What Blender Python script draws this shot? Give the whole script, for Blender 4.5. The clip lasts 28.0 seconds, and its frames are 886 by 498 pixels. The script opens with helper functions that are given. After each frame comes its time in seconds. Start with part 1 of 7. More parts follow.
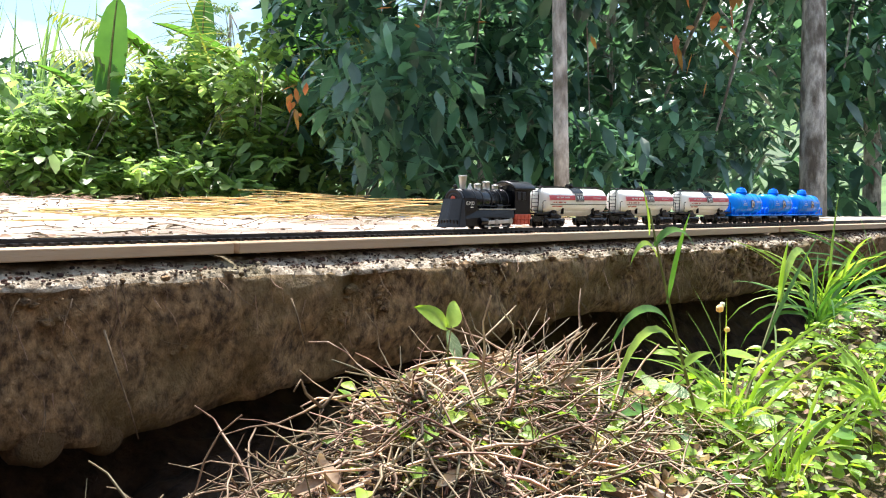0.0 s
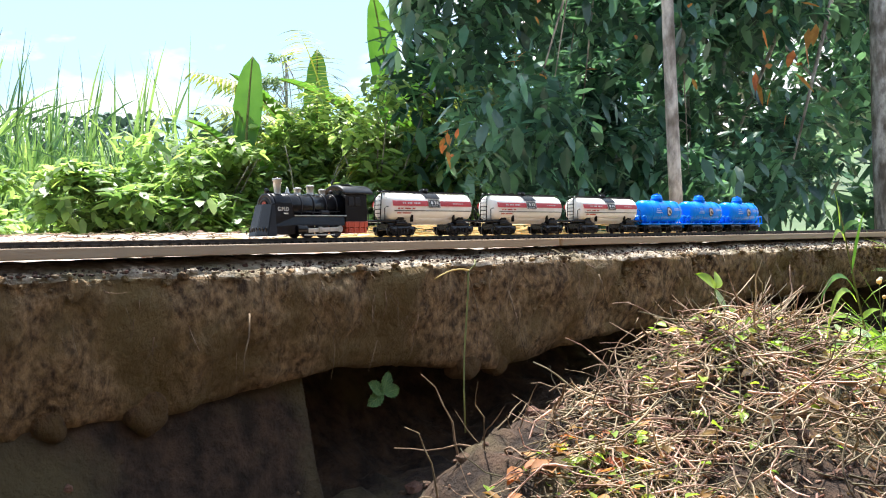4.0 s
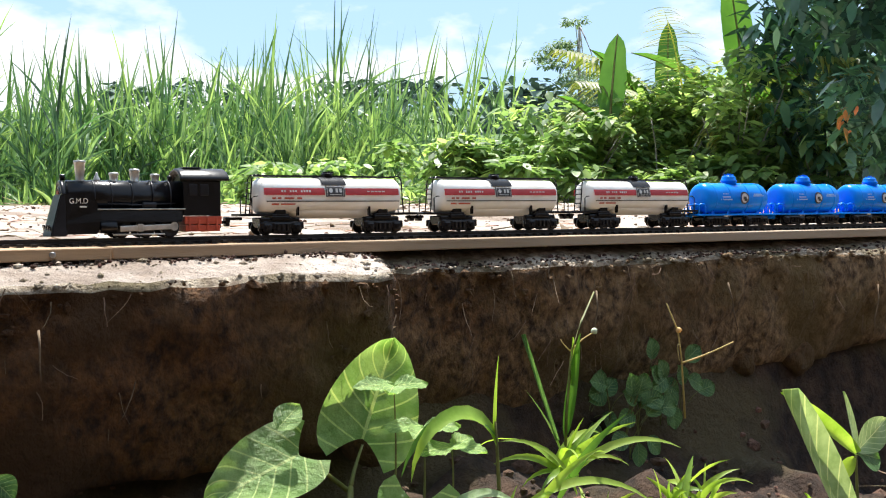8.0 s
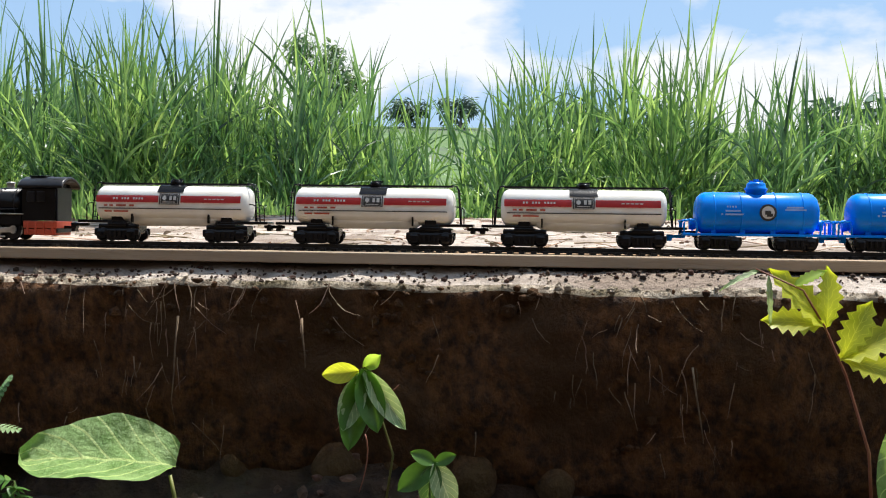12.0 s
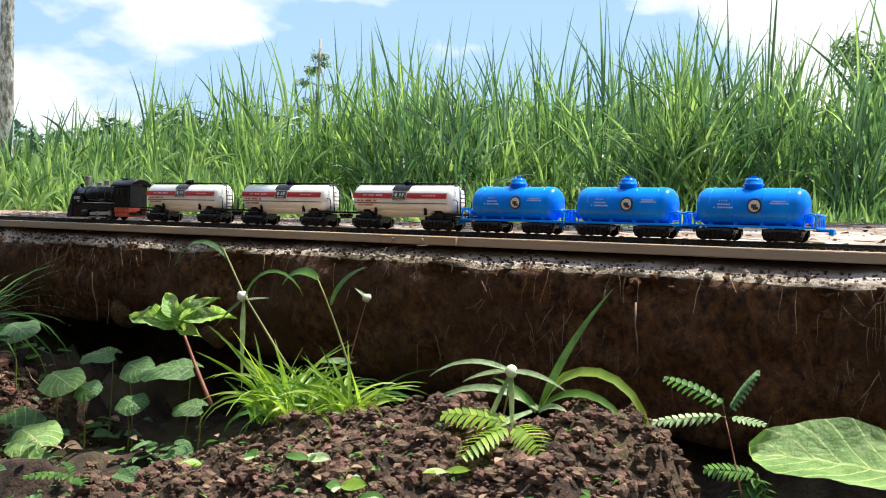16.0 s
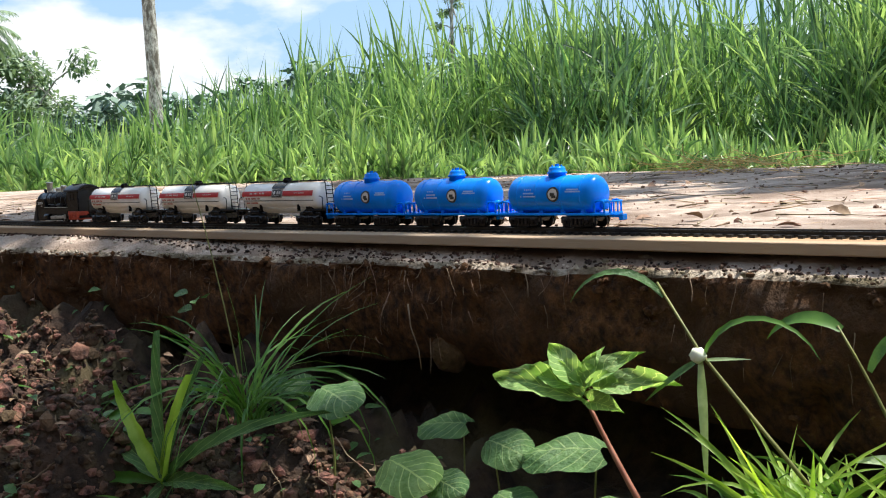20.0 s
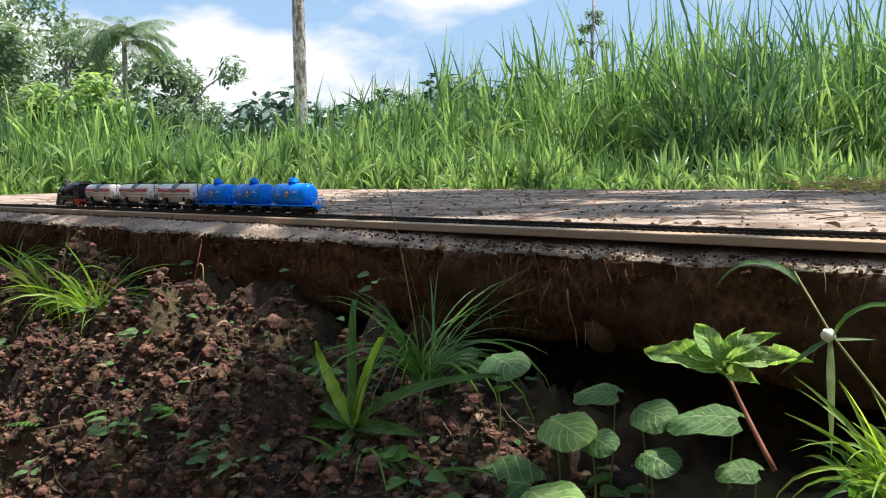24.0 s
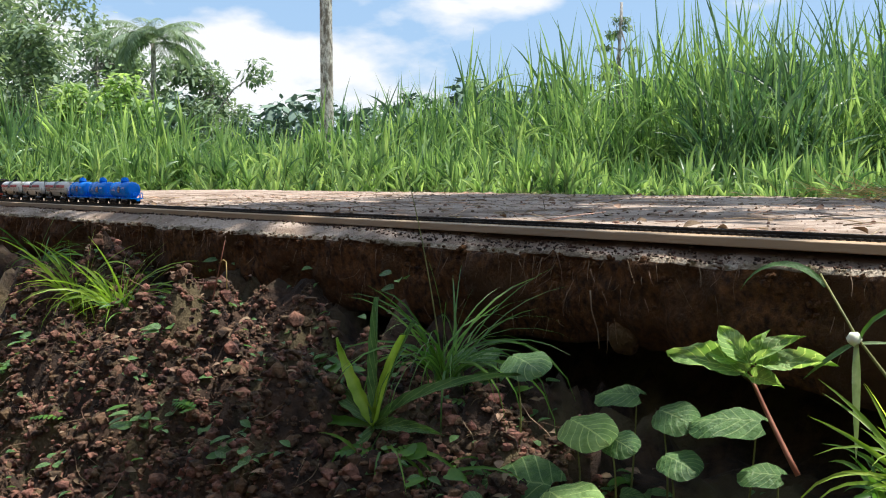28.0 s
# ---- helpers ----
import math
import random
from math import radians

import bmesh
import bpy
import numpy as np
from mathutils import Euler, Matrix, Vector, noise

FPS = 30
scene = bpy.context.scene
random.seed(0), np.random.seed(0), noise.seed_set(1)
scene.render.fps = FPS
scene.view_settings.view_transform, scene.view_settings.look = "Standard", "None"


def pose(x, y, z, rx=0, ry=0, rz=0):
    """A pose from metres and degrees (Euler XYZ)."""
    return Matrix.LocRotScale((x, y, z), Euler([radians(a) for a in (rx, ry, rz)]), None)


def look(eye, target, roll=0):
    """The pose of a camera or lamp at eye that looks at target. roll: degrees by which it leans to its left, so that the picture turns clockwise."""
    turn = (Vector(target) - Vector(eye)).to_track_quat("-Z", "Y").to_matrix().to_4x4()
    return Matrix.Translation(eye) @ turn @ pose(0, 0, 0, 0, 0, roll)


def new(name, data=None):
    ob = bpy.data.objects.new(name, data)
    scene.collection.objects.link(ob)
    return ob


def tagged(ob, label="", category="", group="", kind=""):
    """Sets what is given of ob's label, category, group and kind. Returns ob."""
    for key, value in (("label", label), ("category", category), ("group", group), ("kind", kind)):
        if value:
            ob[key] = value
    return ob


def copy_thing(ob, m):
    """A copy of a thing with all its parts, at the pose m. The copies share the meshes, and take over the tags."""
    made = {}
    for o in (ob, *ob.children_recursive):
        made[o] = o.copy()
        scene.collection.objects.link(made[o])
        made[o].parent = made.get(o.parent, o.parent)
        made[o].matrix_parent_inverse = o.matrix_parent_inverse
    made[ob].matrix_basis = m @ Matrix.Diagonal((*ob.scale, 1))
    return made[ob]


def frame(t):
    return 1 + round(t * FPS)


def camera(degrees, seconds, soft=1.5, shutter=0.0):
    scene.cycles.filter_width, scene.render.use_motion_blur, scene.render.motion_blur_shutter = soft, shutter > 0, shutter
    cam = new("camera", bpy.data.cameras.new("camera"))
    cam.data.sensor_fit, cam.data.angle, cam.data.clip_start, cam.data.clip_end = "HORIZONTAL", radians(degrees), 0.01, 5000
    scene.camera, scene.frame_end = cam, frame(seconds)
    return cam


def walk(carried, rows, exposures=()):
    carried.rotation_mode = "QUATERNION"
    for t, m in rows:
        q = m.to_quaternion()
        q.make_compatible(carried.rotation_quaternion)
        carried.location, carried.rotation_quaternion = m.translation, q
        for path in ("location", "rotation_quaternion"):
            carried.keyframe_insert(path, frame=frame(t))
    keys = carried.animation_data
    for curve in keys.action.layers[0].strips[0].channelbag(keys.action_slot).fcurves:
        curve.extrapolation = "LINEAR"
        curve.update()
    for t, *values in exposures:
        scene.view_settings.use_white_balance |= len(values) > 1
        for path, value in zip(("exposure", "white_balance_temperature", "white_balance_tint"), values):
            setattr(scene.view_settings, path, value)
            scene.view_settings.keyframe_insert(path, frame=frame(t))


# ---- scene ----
# ---- camera and its way ----
cam = camera(45.94, 28.0, 1.1)
ROWS = [
    (0.0, 0.524, -0.593, 0.057, -48.68, -2.45, 0.32),
    (0.5, 0.505, -0.570, 0.054, -48.46, -2.41, -0.38),
    (1.0, 0.466, -0.582, 0.044, -47.50, -1.89, -0.81),
    (1.5, 0.405, -0.603, 0.041, -47.18, -1.55, -1.09),
    (2.0, 0.361, -0.607, 0.038, -46.54, -1.43, -0.77),
    (2.5, 0.311, -0.623, 0.038, -45.93, -1.29, -0.99),
    (3.0, 0.220, -0.644, 0.030, -46.34, -0.70, -1.64),
    (3.5, 0.159, -0.657, 0.020, -46.00, -0.14, -1.62),
    (5.5, -0.242, -0.724, 0.043, -46.7, -1.87, 0.26),
    (6.0, -0.264, -0.723, 0.046, -43.44, -1.96, 0.36),
    (6.5, -0.283, -0.692, 0.032, -41.47, -1.07, -0.28),
    (7.0, -0.308, -0.689, 0.034, -37.49, -1.06, -0.32),
    (7.5, -0.333, -0.68, 0.039, -34.53, -1.6, -0.45),
    (8.0, -0.373, -0.665, 0.049, -31.01, -2.07, -0.46),
    (8.5, -0.408, -0.666, 0.029, -27.32, -0.55, -1.0),
    (9.0, -0.439, -0.667, 0.034, -23.24, -0.55, -0.73),
    (9.5, -0.463, -0.674, 0.039, -19.2, -0.63, -0.35),
    (10.0, -0.488, -0.683, 0.045, -13.34, -0.55, -0.08),
    (10.5, -0.514, -0.684, 0.043, -9.83, -0.48, 0.35),
    (11.0, -0.539, -0.693, 0.045, -5.18, -0.79, 0.96),
    (11.5, -0.555, -0.7, 0.043, 0.13, -0.99, 0.62),
    (12.0, -0.565, -0.704, 0.046, 5.89, -1.19, 0.77),
    (12.5, -0.58, -0.713, 0.043, 11.01, -1.11, 0.85),
    (13.0, -0.644, -0.759, 0.034, 13.32, -0.84, 1.1),
    (13.5, -0.663, -0.778, 0.031, 16.66, -0.87, 0.46),
    (15.5, -0.674, -0.728, 0.04, 32.02, -1.42, 1.02),
    (16.0, -0.686, -0.749, 0.038, 34.44, -1.36, 1.68),
    (16.5, -0.695, -0.76, 0.034, 36.17, -1.18, 2.08),
    (17.0, -0.881, -0.646, 0.062, 33.32, -3.65, 0.57),
    (17.5, -0.946, -0.604, 0.068, 34.6, -4.1, -0.37),
    (18.0, -0.956, -0.619, 0.074, 35.81, -4.35, -0.27),
    (18.5, -0.97, -0.627, 0.076, 38.05, -4.35, -0.53),
    (19.0, -0.986, -0.647, 0.082, 39.2, -4.54, -1.79),
    (19.5, -1.057, -0.617, 0.089, 39.75, -5.02, -1.98),
    (20.0, -1.088, -0.62, 0.089, 41.96, -4.65, -2.42),
    (20.5, -1.07, -0.654, 0.084, 43.52, -3.99, -1.96),
    (21.0, -1.033, -0.691, 0.078, 44.93, -3.64, -1.75),
    (21.5, -1.02, -0.708, 0.076, 45.93, -3.43, -1.78),
    (23.5, -1.016, -0.736, 0.077, 48.52, -3.67, -0.54),
    (24.0, -1.019, -0.737, 0.077, 49.05, -3.72, -0.46),
    (24.5, -1.021, -0.741, 0.075, 49.31, -3.63, -0.37),
    (25.0, -1.021, -0.741, 0.074, 49.49, -3.67, -0.15),
    (25.5, -1.02, -0.744, 0.076, 49.48, -3.71, -0.18),
    (26.0, -1.02, -0.744, 0.073, 49.5, -3.38, -0.08),
    (26.5, -1.022, -0.748, 0.073, 49.47, -3.41, 0.01),
    (27.0, -1.022, -0.747, 0.074, 49.69, -3.45, 0.09),
    (27.5, -1.023, -0.75, 0.074, 49.49, -3.5, 0.19),
    (28.0, -1.02, -0.735, 0.071, 50.35, -3.46, 0.31),
]
TRAIN_X = [
    (0.0, 1.533),
    (0.5, 1.456),
    (1.0, 1.375),
    (1.5, 1.286),
    (2.0, 1.198),
    (2.5, 1.109),
    (3.0, 1.020),
    (3.5, 0.932),
    (5.5, 0.533),
    (6.0, 0.409),
    (6.5, 0.312),
    (7.0, 0.193),
    (7.5, 0.092),
    (8.0, -0.023),
    (8.5, -0.118),
    (9.0, -0.225),
    (9.5, -0.322),
    (10.0, -0.435),
    (10.5, -0.534),
    (11.0, -0.65),
    (11.5, -0.75),
    (12.0, -0.865),
    (12.5, -0.962),
    (13.0, -1.076),
    (13.5, -1.167),
    (15.5, -1.544),
    (16.0, -1.638),
    (16.5, -1.721),
    (17.0, -1.796),
    (17.5, -1.871),
    (18.0, -1.956),
    (18.5, -2.033),
    (19.0, -2.12),
    (19.5, -2.192),
    (20.0, -2.28),
    (20.5, -2.353),
    (21.0, -2.443),
    (21.5, -2.521),
    (23.5, -2.907),
    (24.0, -2.993),
    (24.5, -3.067),
    (25.0, -3.155),
    (25.5, -3.237),
    (26.0, -3.335),
    (26.5, -3.409),
    (27.0, -3.499),
    (27.5, -3.571),
    (28.0, -3.693),
]
walk(cam, [(t, pose(x, y, z, 90 + pitch, 0, yaw) @ pose(0, 0, 0, 0, 0, roll)) for t, x, y, z, yaw, pitch, roll in ROWS],
     exposures=[(0.0, 0.78), (3.5, 0.78), (6.0, 1.15), (7.0, 1.15), (8.0, 0.4), (9.0, 0.05), (11.0, 0.0), (13.0, 0.12), (15.5, 0.32), (17.0, 0.28), (20.0, 0.25), (23.0, 0.08), (28.0, 0.05)])

# ---- sky and sun ----
SUN_AZ, SUN_EL = 34.0, 67.0  # degrees: from +y towards +x; height
world = bpy.data.worlds.new("sky")
scene.world = world
world.use_nodes = True
wn, wl = world.node_tree.nodes, world.node_tree.links
wn.clear()
w_out = wn.new("ShaderNodeOutputWorld")
w_bg = wn.new("ShaderNodeBackground")
w_sky = wn.new("ShaderNodeTexSky")
w_sky.sky_type = "NISHITA"
w_sky.sun_disc = False
w_sky.sun_elevation = radians(SUN_EL)
w_sky.sun_rotation = radians(SUN_AZ)
w_sky.air_density, w_sky.dust_density, w_sky.ozone_density = 1.0, 1.0, 1.5
# cumulus on the sky: noise on the way of the view, stretched flat
w_co = wn.new("ShaderNodeTexCoord")
w_map = wn.new("ShaderNodeMapping")
w_map.inputs["Scale"].default_value = (1.0, 1.0, 2.2)
w_map.inputs["Location"].default_value = (3.3, 1.7, 0.2)
w_noise = wn.new("ShaderNodeTexNoise")
w_noise.inputs["Scale"].default_value = 3.4
w_noise.inputs["Detail"].default_value = 9.0
w_noise.inputs["Roughness"].default_value = 0.52
w_ramp = wn.new("ShaderNodeValToRGB")
w_ramp.color_ramp.elements[0].position, w_ramp.color_ramp.elements[0].color = 0.50, (0, 0, 0, 1)
w_ramp.color_ramp.elements[1].position, w_ramp.color_ramp.elements[1].color = 0.575, (1, 1, 1, 1)
w_mix = wn.new("ShaderNodeMix")
w_mix.data_type = "RGBA"
w_mix.inputs["B"].default_value = (6.4, 6.55, 6.8, 1)
wl.new(w_co.outputs["Generated"], w_map.inputs["Vector"])
wl.new(w_map.outputs["Vector"], w_noise.inputs["Vector"])
wl.new(w_noise.outputs["Fac"], w_ramp.inputs["Fac"])
wl.new(w_ramp.outputs["Color"], w_mix.inputs["Factor"])
w_haze = wn.new("ShaderNodeMix")  # bright moist air
w_haze.data_type = "RGBA"
w_haze.inputs["Factor"].default_value = 0.7
w_haze.inputs["B"].default_value = (2.6, 4.1, 6.2, 1)
wl.new(w_sky.outputs["Color"], w_haze.inputs["A"])
wl.new(w_haze.outputs["Result"], w_mix.inputs["A"])
wl.new(w_mix.outputs["Result"], w_bg.inputs["Color"])
wl.new(w_bg.outputs["Background"], w_out.inputs["Surface"])
w_bg.inputs["Strength"].default_value = 0.15

sun_way = Vector((math.sin(radians(SUN_AZ)) * math.cos(radians(SUN_EL)), math.cos(radians(SUN_AZ)) * math.cos(radians(SUN_EL)), math.sin(radians(SUN_EL))))
sun = new("sun", bpy.data.lights.new("sun", "SUN"))
sun.data.energy, sun.data.angle, sun.data.color = 7.5, radians(0.53), (1.0, 0.96, 0.90)
sun.matrix_world = look(sun_way * 30, (0, 0, 0))


# ---- materials ----
def material(name, dark, light, scale=20.0, rough=0.7, bump=0.0, bump_scale=80.0, metal=0.0, detail=6.0, leaf=0.0, third=None, third_scale=3.0, vary=0.0, coords="Object", coat=0.0, stretch=(1, 1, 1), spread=0.12, spec=0.5, veins=0.0, shade_stain=None):
    """A surface of two colours mixed by fine noise, a third in broad patches, relief, and light shining through a leaf."""
    m = bpy.data.materials.new(name)
    m.use_nodes = True
    n, l = m.node_tree.nodes, m.node_tree.links
    b = n["Principled BSDF"]
    co = n.new("ShaderNodeTexCoord")
    mp = n.new("ShaderNodeMapping")
    mp.inputs["Scale"].default_value = stretch
    l.new(co.outputs[coords], mp.inputs["Vector"])
    tex = n.new("ShaderNodeTexNoise")
    tex.inputs["Scale"].default_value, tex.inputs["Detail"].default_value, tex.inputs["Roughness"].default_value = scale, detail, 0.6
    l.new(mp.outputs["Vector"], tex.inputs["Vector"])
    ramp = n.new("ShaderNodeValToRGB")
    ramp.color_ramp.elements[0].position, ramp.color_ramp.elements[1].position = 0.5 - spread, 0.5 + spread
    ramp.color_ramp.elements[0].color, ramp.color_ramp.elements[1].color = (*dark, 1), (*light, 1)
    l.new(tex.outputs["Fac"], ramp.inputs["Fac"])
    colour = ramp.outputs["Color"]
    if third:
        t2 = n.new("ShaderNodeTexNoise")
        t2.inputs["Scale"].default_value, t2.inputs["Detail"].default_value = third_scale, 4.0
        l.new(mp.outputs["Vector"], t2.inputs["Vector"])
        r2 = n.new("ShaderNodeValToRGB")
        r2.color_ramp.elements[0].position, r2.color_ramp.elements[1].position = 0.48, 0.62
        l.new(t2.outputs["Fac"], r2.inputs["Fac"])
        mx = n.new("ShaderNodeMix")
        mx.data_type = "RGBA"
        l.new(r2.outputs["Color"], mx.inputs["Factor"])
        l.new(colour, mx.inputs["A"])
        mx.inputs["B"].default_value = (*third, 1)
        colour = mx.outputs["Result"]
    if shade_stain:  # painted shade and staining along the slab, ragged edge: (from x, to x, tint)
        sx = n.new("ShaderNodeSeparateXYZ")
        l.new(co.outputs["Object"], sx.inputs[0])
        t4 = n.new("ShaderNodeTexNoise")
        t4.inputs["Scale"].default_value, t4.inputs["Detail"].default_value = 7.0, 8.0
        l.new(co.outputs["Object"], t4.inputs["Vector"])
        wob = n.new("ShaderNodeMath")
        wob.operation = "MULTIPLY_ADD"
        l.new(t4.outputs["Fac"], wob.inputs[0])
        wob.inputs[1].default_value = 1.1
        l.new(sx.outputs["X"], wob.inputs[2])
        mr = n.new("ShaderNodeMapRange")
        mr.inputs["From Min"].default_value, mr.inputs["From Max"].default_value = shade_stain[0] + 0.55, shade_stain[1] + 0.55
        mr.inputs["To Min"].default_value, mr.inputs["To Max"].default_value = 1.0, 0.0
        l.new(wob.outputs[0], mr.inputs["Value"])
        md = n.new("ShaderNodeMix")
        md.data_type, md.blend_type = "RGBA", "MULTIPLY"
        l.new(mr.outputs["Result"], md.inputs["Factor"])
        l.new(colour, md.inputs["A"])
        md.inputs["B"].default_value = (*shade_stain[2], 1)
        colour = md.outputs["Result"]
    if vary:
        geo = n.new("ShaderNodeNewGeometry")
        hsv = n.new("ShaderNodeHueSaturation")
        ma = n.new("ShaderNodeMapRange")
        ma.inputs["To Min"].default_value, ma.inputs["To Max"].default_value = 1 - vary, 1 + vary
        l.new(geo.outputs["Random Per Island"], ma.inputs["Value"])
        l.new(ma.outputs["Result"], hsv.inputs["Value"])
        mh = n.new("ShaderNodeMapRange")
        mh.inputs["To Min"].default_value, mh.inputs["To Max"].default_value = 0.5 + 0.04 * vary, 0.5 - 0.07 * vary
        l.new(geo.outputs["Random Per Island"], mh.inputs["Value"])
        l.new(mh.outputs["Result"], hsv.inputs["Hue"])
        l.new(colour, hsv.inputs["Color"])
        colour = hsv.outputs["Color"]
    if veins:  # pale midrib and side veins along the leaf
        def calc(op, *args):
            k = n.new("ShaderNodeMath")
            k.operation = op
            for i, a in enumerate(args):
                if isinstance(a, (int, float)):
                    k.inputs[i].default_value = a
                else:
                    l.new(a, k.inputs[i])
            return k.outputs[0]
        sep = n.new("ShaderNodeSeparateXYZ")
        l.new(co.outputs["UV"], sep.inputs[0])
        across = calc("ABSOLUTE", calc("SUBTRACT", sep.outputs[1], 0.5))
        wave = calc("ABSOLUTE", calc("SUBTRACT", calc("FRACT", calc("MULTIPLY", calc("SUBTRACT", sep.outputs[0], calc("MULTIPLY", across, 0.7)), 6.0)), 0.5))
        rib = calc("MAXIMUM", calc("LESS_THAN", wave, 0.055), calc("LESS_THAN", across, 0.018))
        shown = calc("MULTIPLY", rib, veins)
        mv = n.new("ShaderNodeMix")
        mv.data_type = "RGBA"
        l.new(shown, mv.inputs["Factor"])
        l.new(colour, mv.inputs["A"])
        mv.inputs["B"].default_value = (min(1, light[0] * 2 + 0.08), min(1, light[1] * 1.6 + 0.06), light[2] * 1.8 + 0.05, 1)
        colour = mv.outputs["Result"]
    l.new(colour, b.inputs["Base Color"])
    b.inputs["Roughness"].default_value, b.inputs["Metallic"].default_value = rough, metal
    b.inputs["Coat Weight"].default_value = coat
    b.inputs["Specular IOR Level"].default_value = spec
    if bump:
        t3 = n.new("ShaderNodeTexNoise")
        t3.inputs["Scale"].default_value, t3.inputs["Detail"].default_value, t3.inputs["Roughness"].default_value = bump_scale, 8.0, 0.65
        l.new(mp.outputs["Vector"], t3.inputs["Vector"])
        bp = n.new("ShaderNodeBump")
        bp.inputs["Strength"].default_value, bp.inputs["Distance"].default_value = bump, 0.01
        l.new(t3.outputs["Fac"], bp.inputs["Height"])
        l.new(bp.outputs["Normal"], b.inputs["Normal"])
    if leaf:
        out = n["Material Output"]
        tr = n.new("ShaderNodeBsdfTranslucent")
        warm = n.new("ShaderNodeMix")
        warm.data_type, warm.blend_type = "RGBA", "MULTIPLY"
        warm.inputs["Factor"].default_value = 1.0
        warm.inputs["B"].default_value = (1.65, 1.66, 1.0, 1)
        l.new(colour, warm.inputs["A"])
        l.new(warm.outputs["Result"], tr.inputs["Color"])
        ms = n.new("ShaderNodeMixShader")
        ms.inputs["Fac"].default_value = leaf
        l.new(b.outputs["BSDF"], ms.inputs[1])
        l.new(tr.outputs["BSDF"], ms.inputs[2])
        l.new(ms.outputs["Shader"], out.inputs["Surface"])
    return m


# face's gloom towards -x is painted into the colour, along with staining
M_CONCRETE = material("old_concrete", (0.055, 0.030, 0.013), (0.38, 0.245, 0.125), 120, 0.97, 1.0, 90, third=(0.15, 0.10, 0.038), third_scale=10, spread=0.15, stretch=(1.1, 1.1, 0.8), shade_stain=(-0.15, 0.45, (0.44, 0.285, 0.16)))
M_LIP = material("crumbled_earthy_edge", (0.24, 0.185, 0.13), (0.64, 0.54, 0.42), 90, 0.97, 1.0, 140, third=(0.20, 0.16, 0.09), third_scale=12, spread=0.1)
# tree shade and dirt at the -x end are painted into the top's colour
M_TOP = material("dusty_concrete_top", (0.37, 0.30, 0.245), (0.62, 0.54, 0.47), 30, 0.95, 0.8, 120, third=(0.25, 0.19, 0.145), third_scale=5, shade_stain=(-1.7, -0.9, (0.82, 0.74, 0.68)))
M_DUST = material("pale_dusty_earth", (0.30, 0.22, 0.15), (0.52, 0.43, 0.33), 18, 0.97, 0.5, 60, third=(0.24, 0.26, 0.10), third_scale=1.5)
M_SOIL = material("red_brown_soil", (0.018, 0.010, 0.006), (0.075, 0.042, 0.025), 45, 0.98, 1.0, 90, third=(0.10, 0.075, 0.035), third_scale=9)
M_CLOD = material("soil_clod", (0.075, 0.042, 0.026), (0.21, 0.13, 0.08), 60, 0.98, 0.8, 120, vary=0.35)
M_HUMUS = material("dark_humus_crumb", (0.018, 0.010, 0.007), (0.10, 0.055, 0.033), 60, 0.98, 0.8, 120, vary=0.4)
M_BANKCLOD = material("crumbly_bank_clod", (0.025, 0.013, 0.008), (0.23, 0.13, 0.072), 60, 0.98, 0.8, 120, vary=0.5)
M_STRAW = material("dry_straw", (0.12, 0.075, 0.04), (0.58, 0.46, 0.30), 30, 0.8, vary=0.7, leaf=0.15)
M_HAY = material("yellow_hay", (0.50, 0.36, 0.13), (0.75, 0.58, 0.26), 30, 0.8, vary=0.3, leaf=0.2)
M_ROOT = material("dry_root", (0.13, 0.08, 0.045), (0.30, 0.21, 0.13), 60, 0.9, vary=0.3)
M_WOOD = material("weathered_batten", (0.24, 0.135, 0.06), (0.46, 0.29, 0.15), 25, 0.8, 0.35, 60, third=(0.35, 0.27, 0.19), third_scale=3, stretch=(0.12, 1, 1))
M_RAIL = material("dark_plastic_track", (0.012, 0.011, 0.012), (0.03, 0.028, 0.026), 60, 0.45, spec=0.3)
M_STEEL = material("screw_steel", (0.3, 0.3, 0.3), (0.5, 0.5, 0.5), 80, 0.35, metal=1.0)
M_BLACK = material("black_plastic", (0.002, 0.002, 0.003), (0.006, 0.006, 0.008), 90, 0.24, 0.05, 300, spec=0.3)
M_DARKGREY = material("worn_black_plastic", (0.004, 0.004, 0.006), (0.011, 0.011, 0.015), 90, 0.33, 0.05, 300, spec=0.35)
M_SILVER = material("silvered_plastic", (0.35, 0.34, 0.32), (0.62, 0.60, 0.56), 90, 0.35, metal=0.7)
M_RED = material("red_plastic", (0.35, 0.045, 0.02), (0.5, 0.075, 0.035), 60, 0.45)
M_WHITE = material("cream_white_plastic", (0.82, 0.79, 0.72), (0.90, 0.88, 0.84), 35, 0.30, third=(0.72, 0.68, 0.60), third_scale=12)
M_STRIPE = material("red_stripe_print", (0.42, 0.02, 0.02), (0.55, 0.03, 0.03), 50, 0.4)
M_PRINT = material("dark_print", (0.02, 0.018, 0.018), (0.05, 0.045, 0.04), 70, 0.5)
M_PALE = material("pale_print", (0.6, 0.56, 0.5), (0.75, 0.72, 0.68), 70, 0.5)
M_BLUE = material("blue_plastic", (0.0, 0.185, 0.76), (0.002, 0.255, 0.92), 30, 0.25, spec=0.18)
M_BLUEPALE = material("pale_blue_print", (0.25, 0.42, 0.75), (0.4, 0.58, 0.85), 70, 0.5)
M_GRASS = material("elephant_grass", (0.085, 0.185, 0.065), (0.24, 0.39, 0.155), 4, 0.38, vary=0.6, leaf=0.42)
M_GRASSDARK = material("blue_green_grass", (0.055, 0.135, 0.068), (0.14, 0.26, 0.13), 4, 0.34, vary=0.6, leaf=0.35)
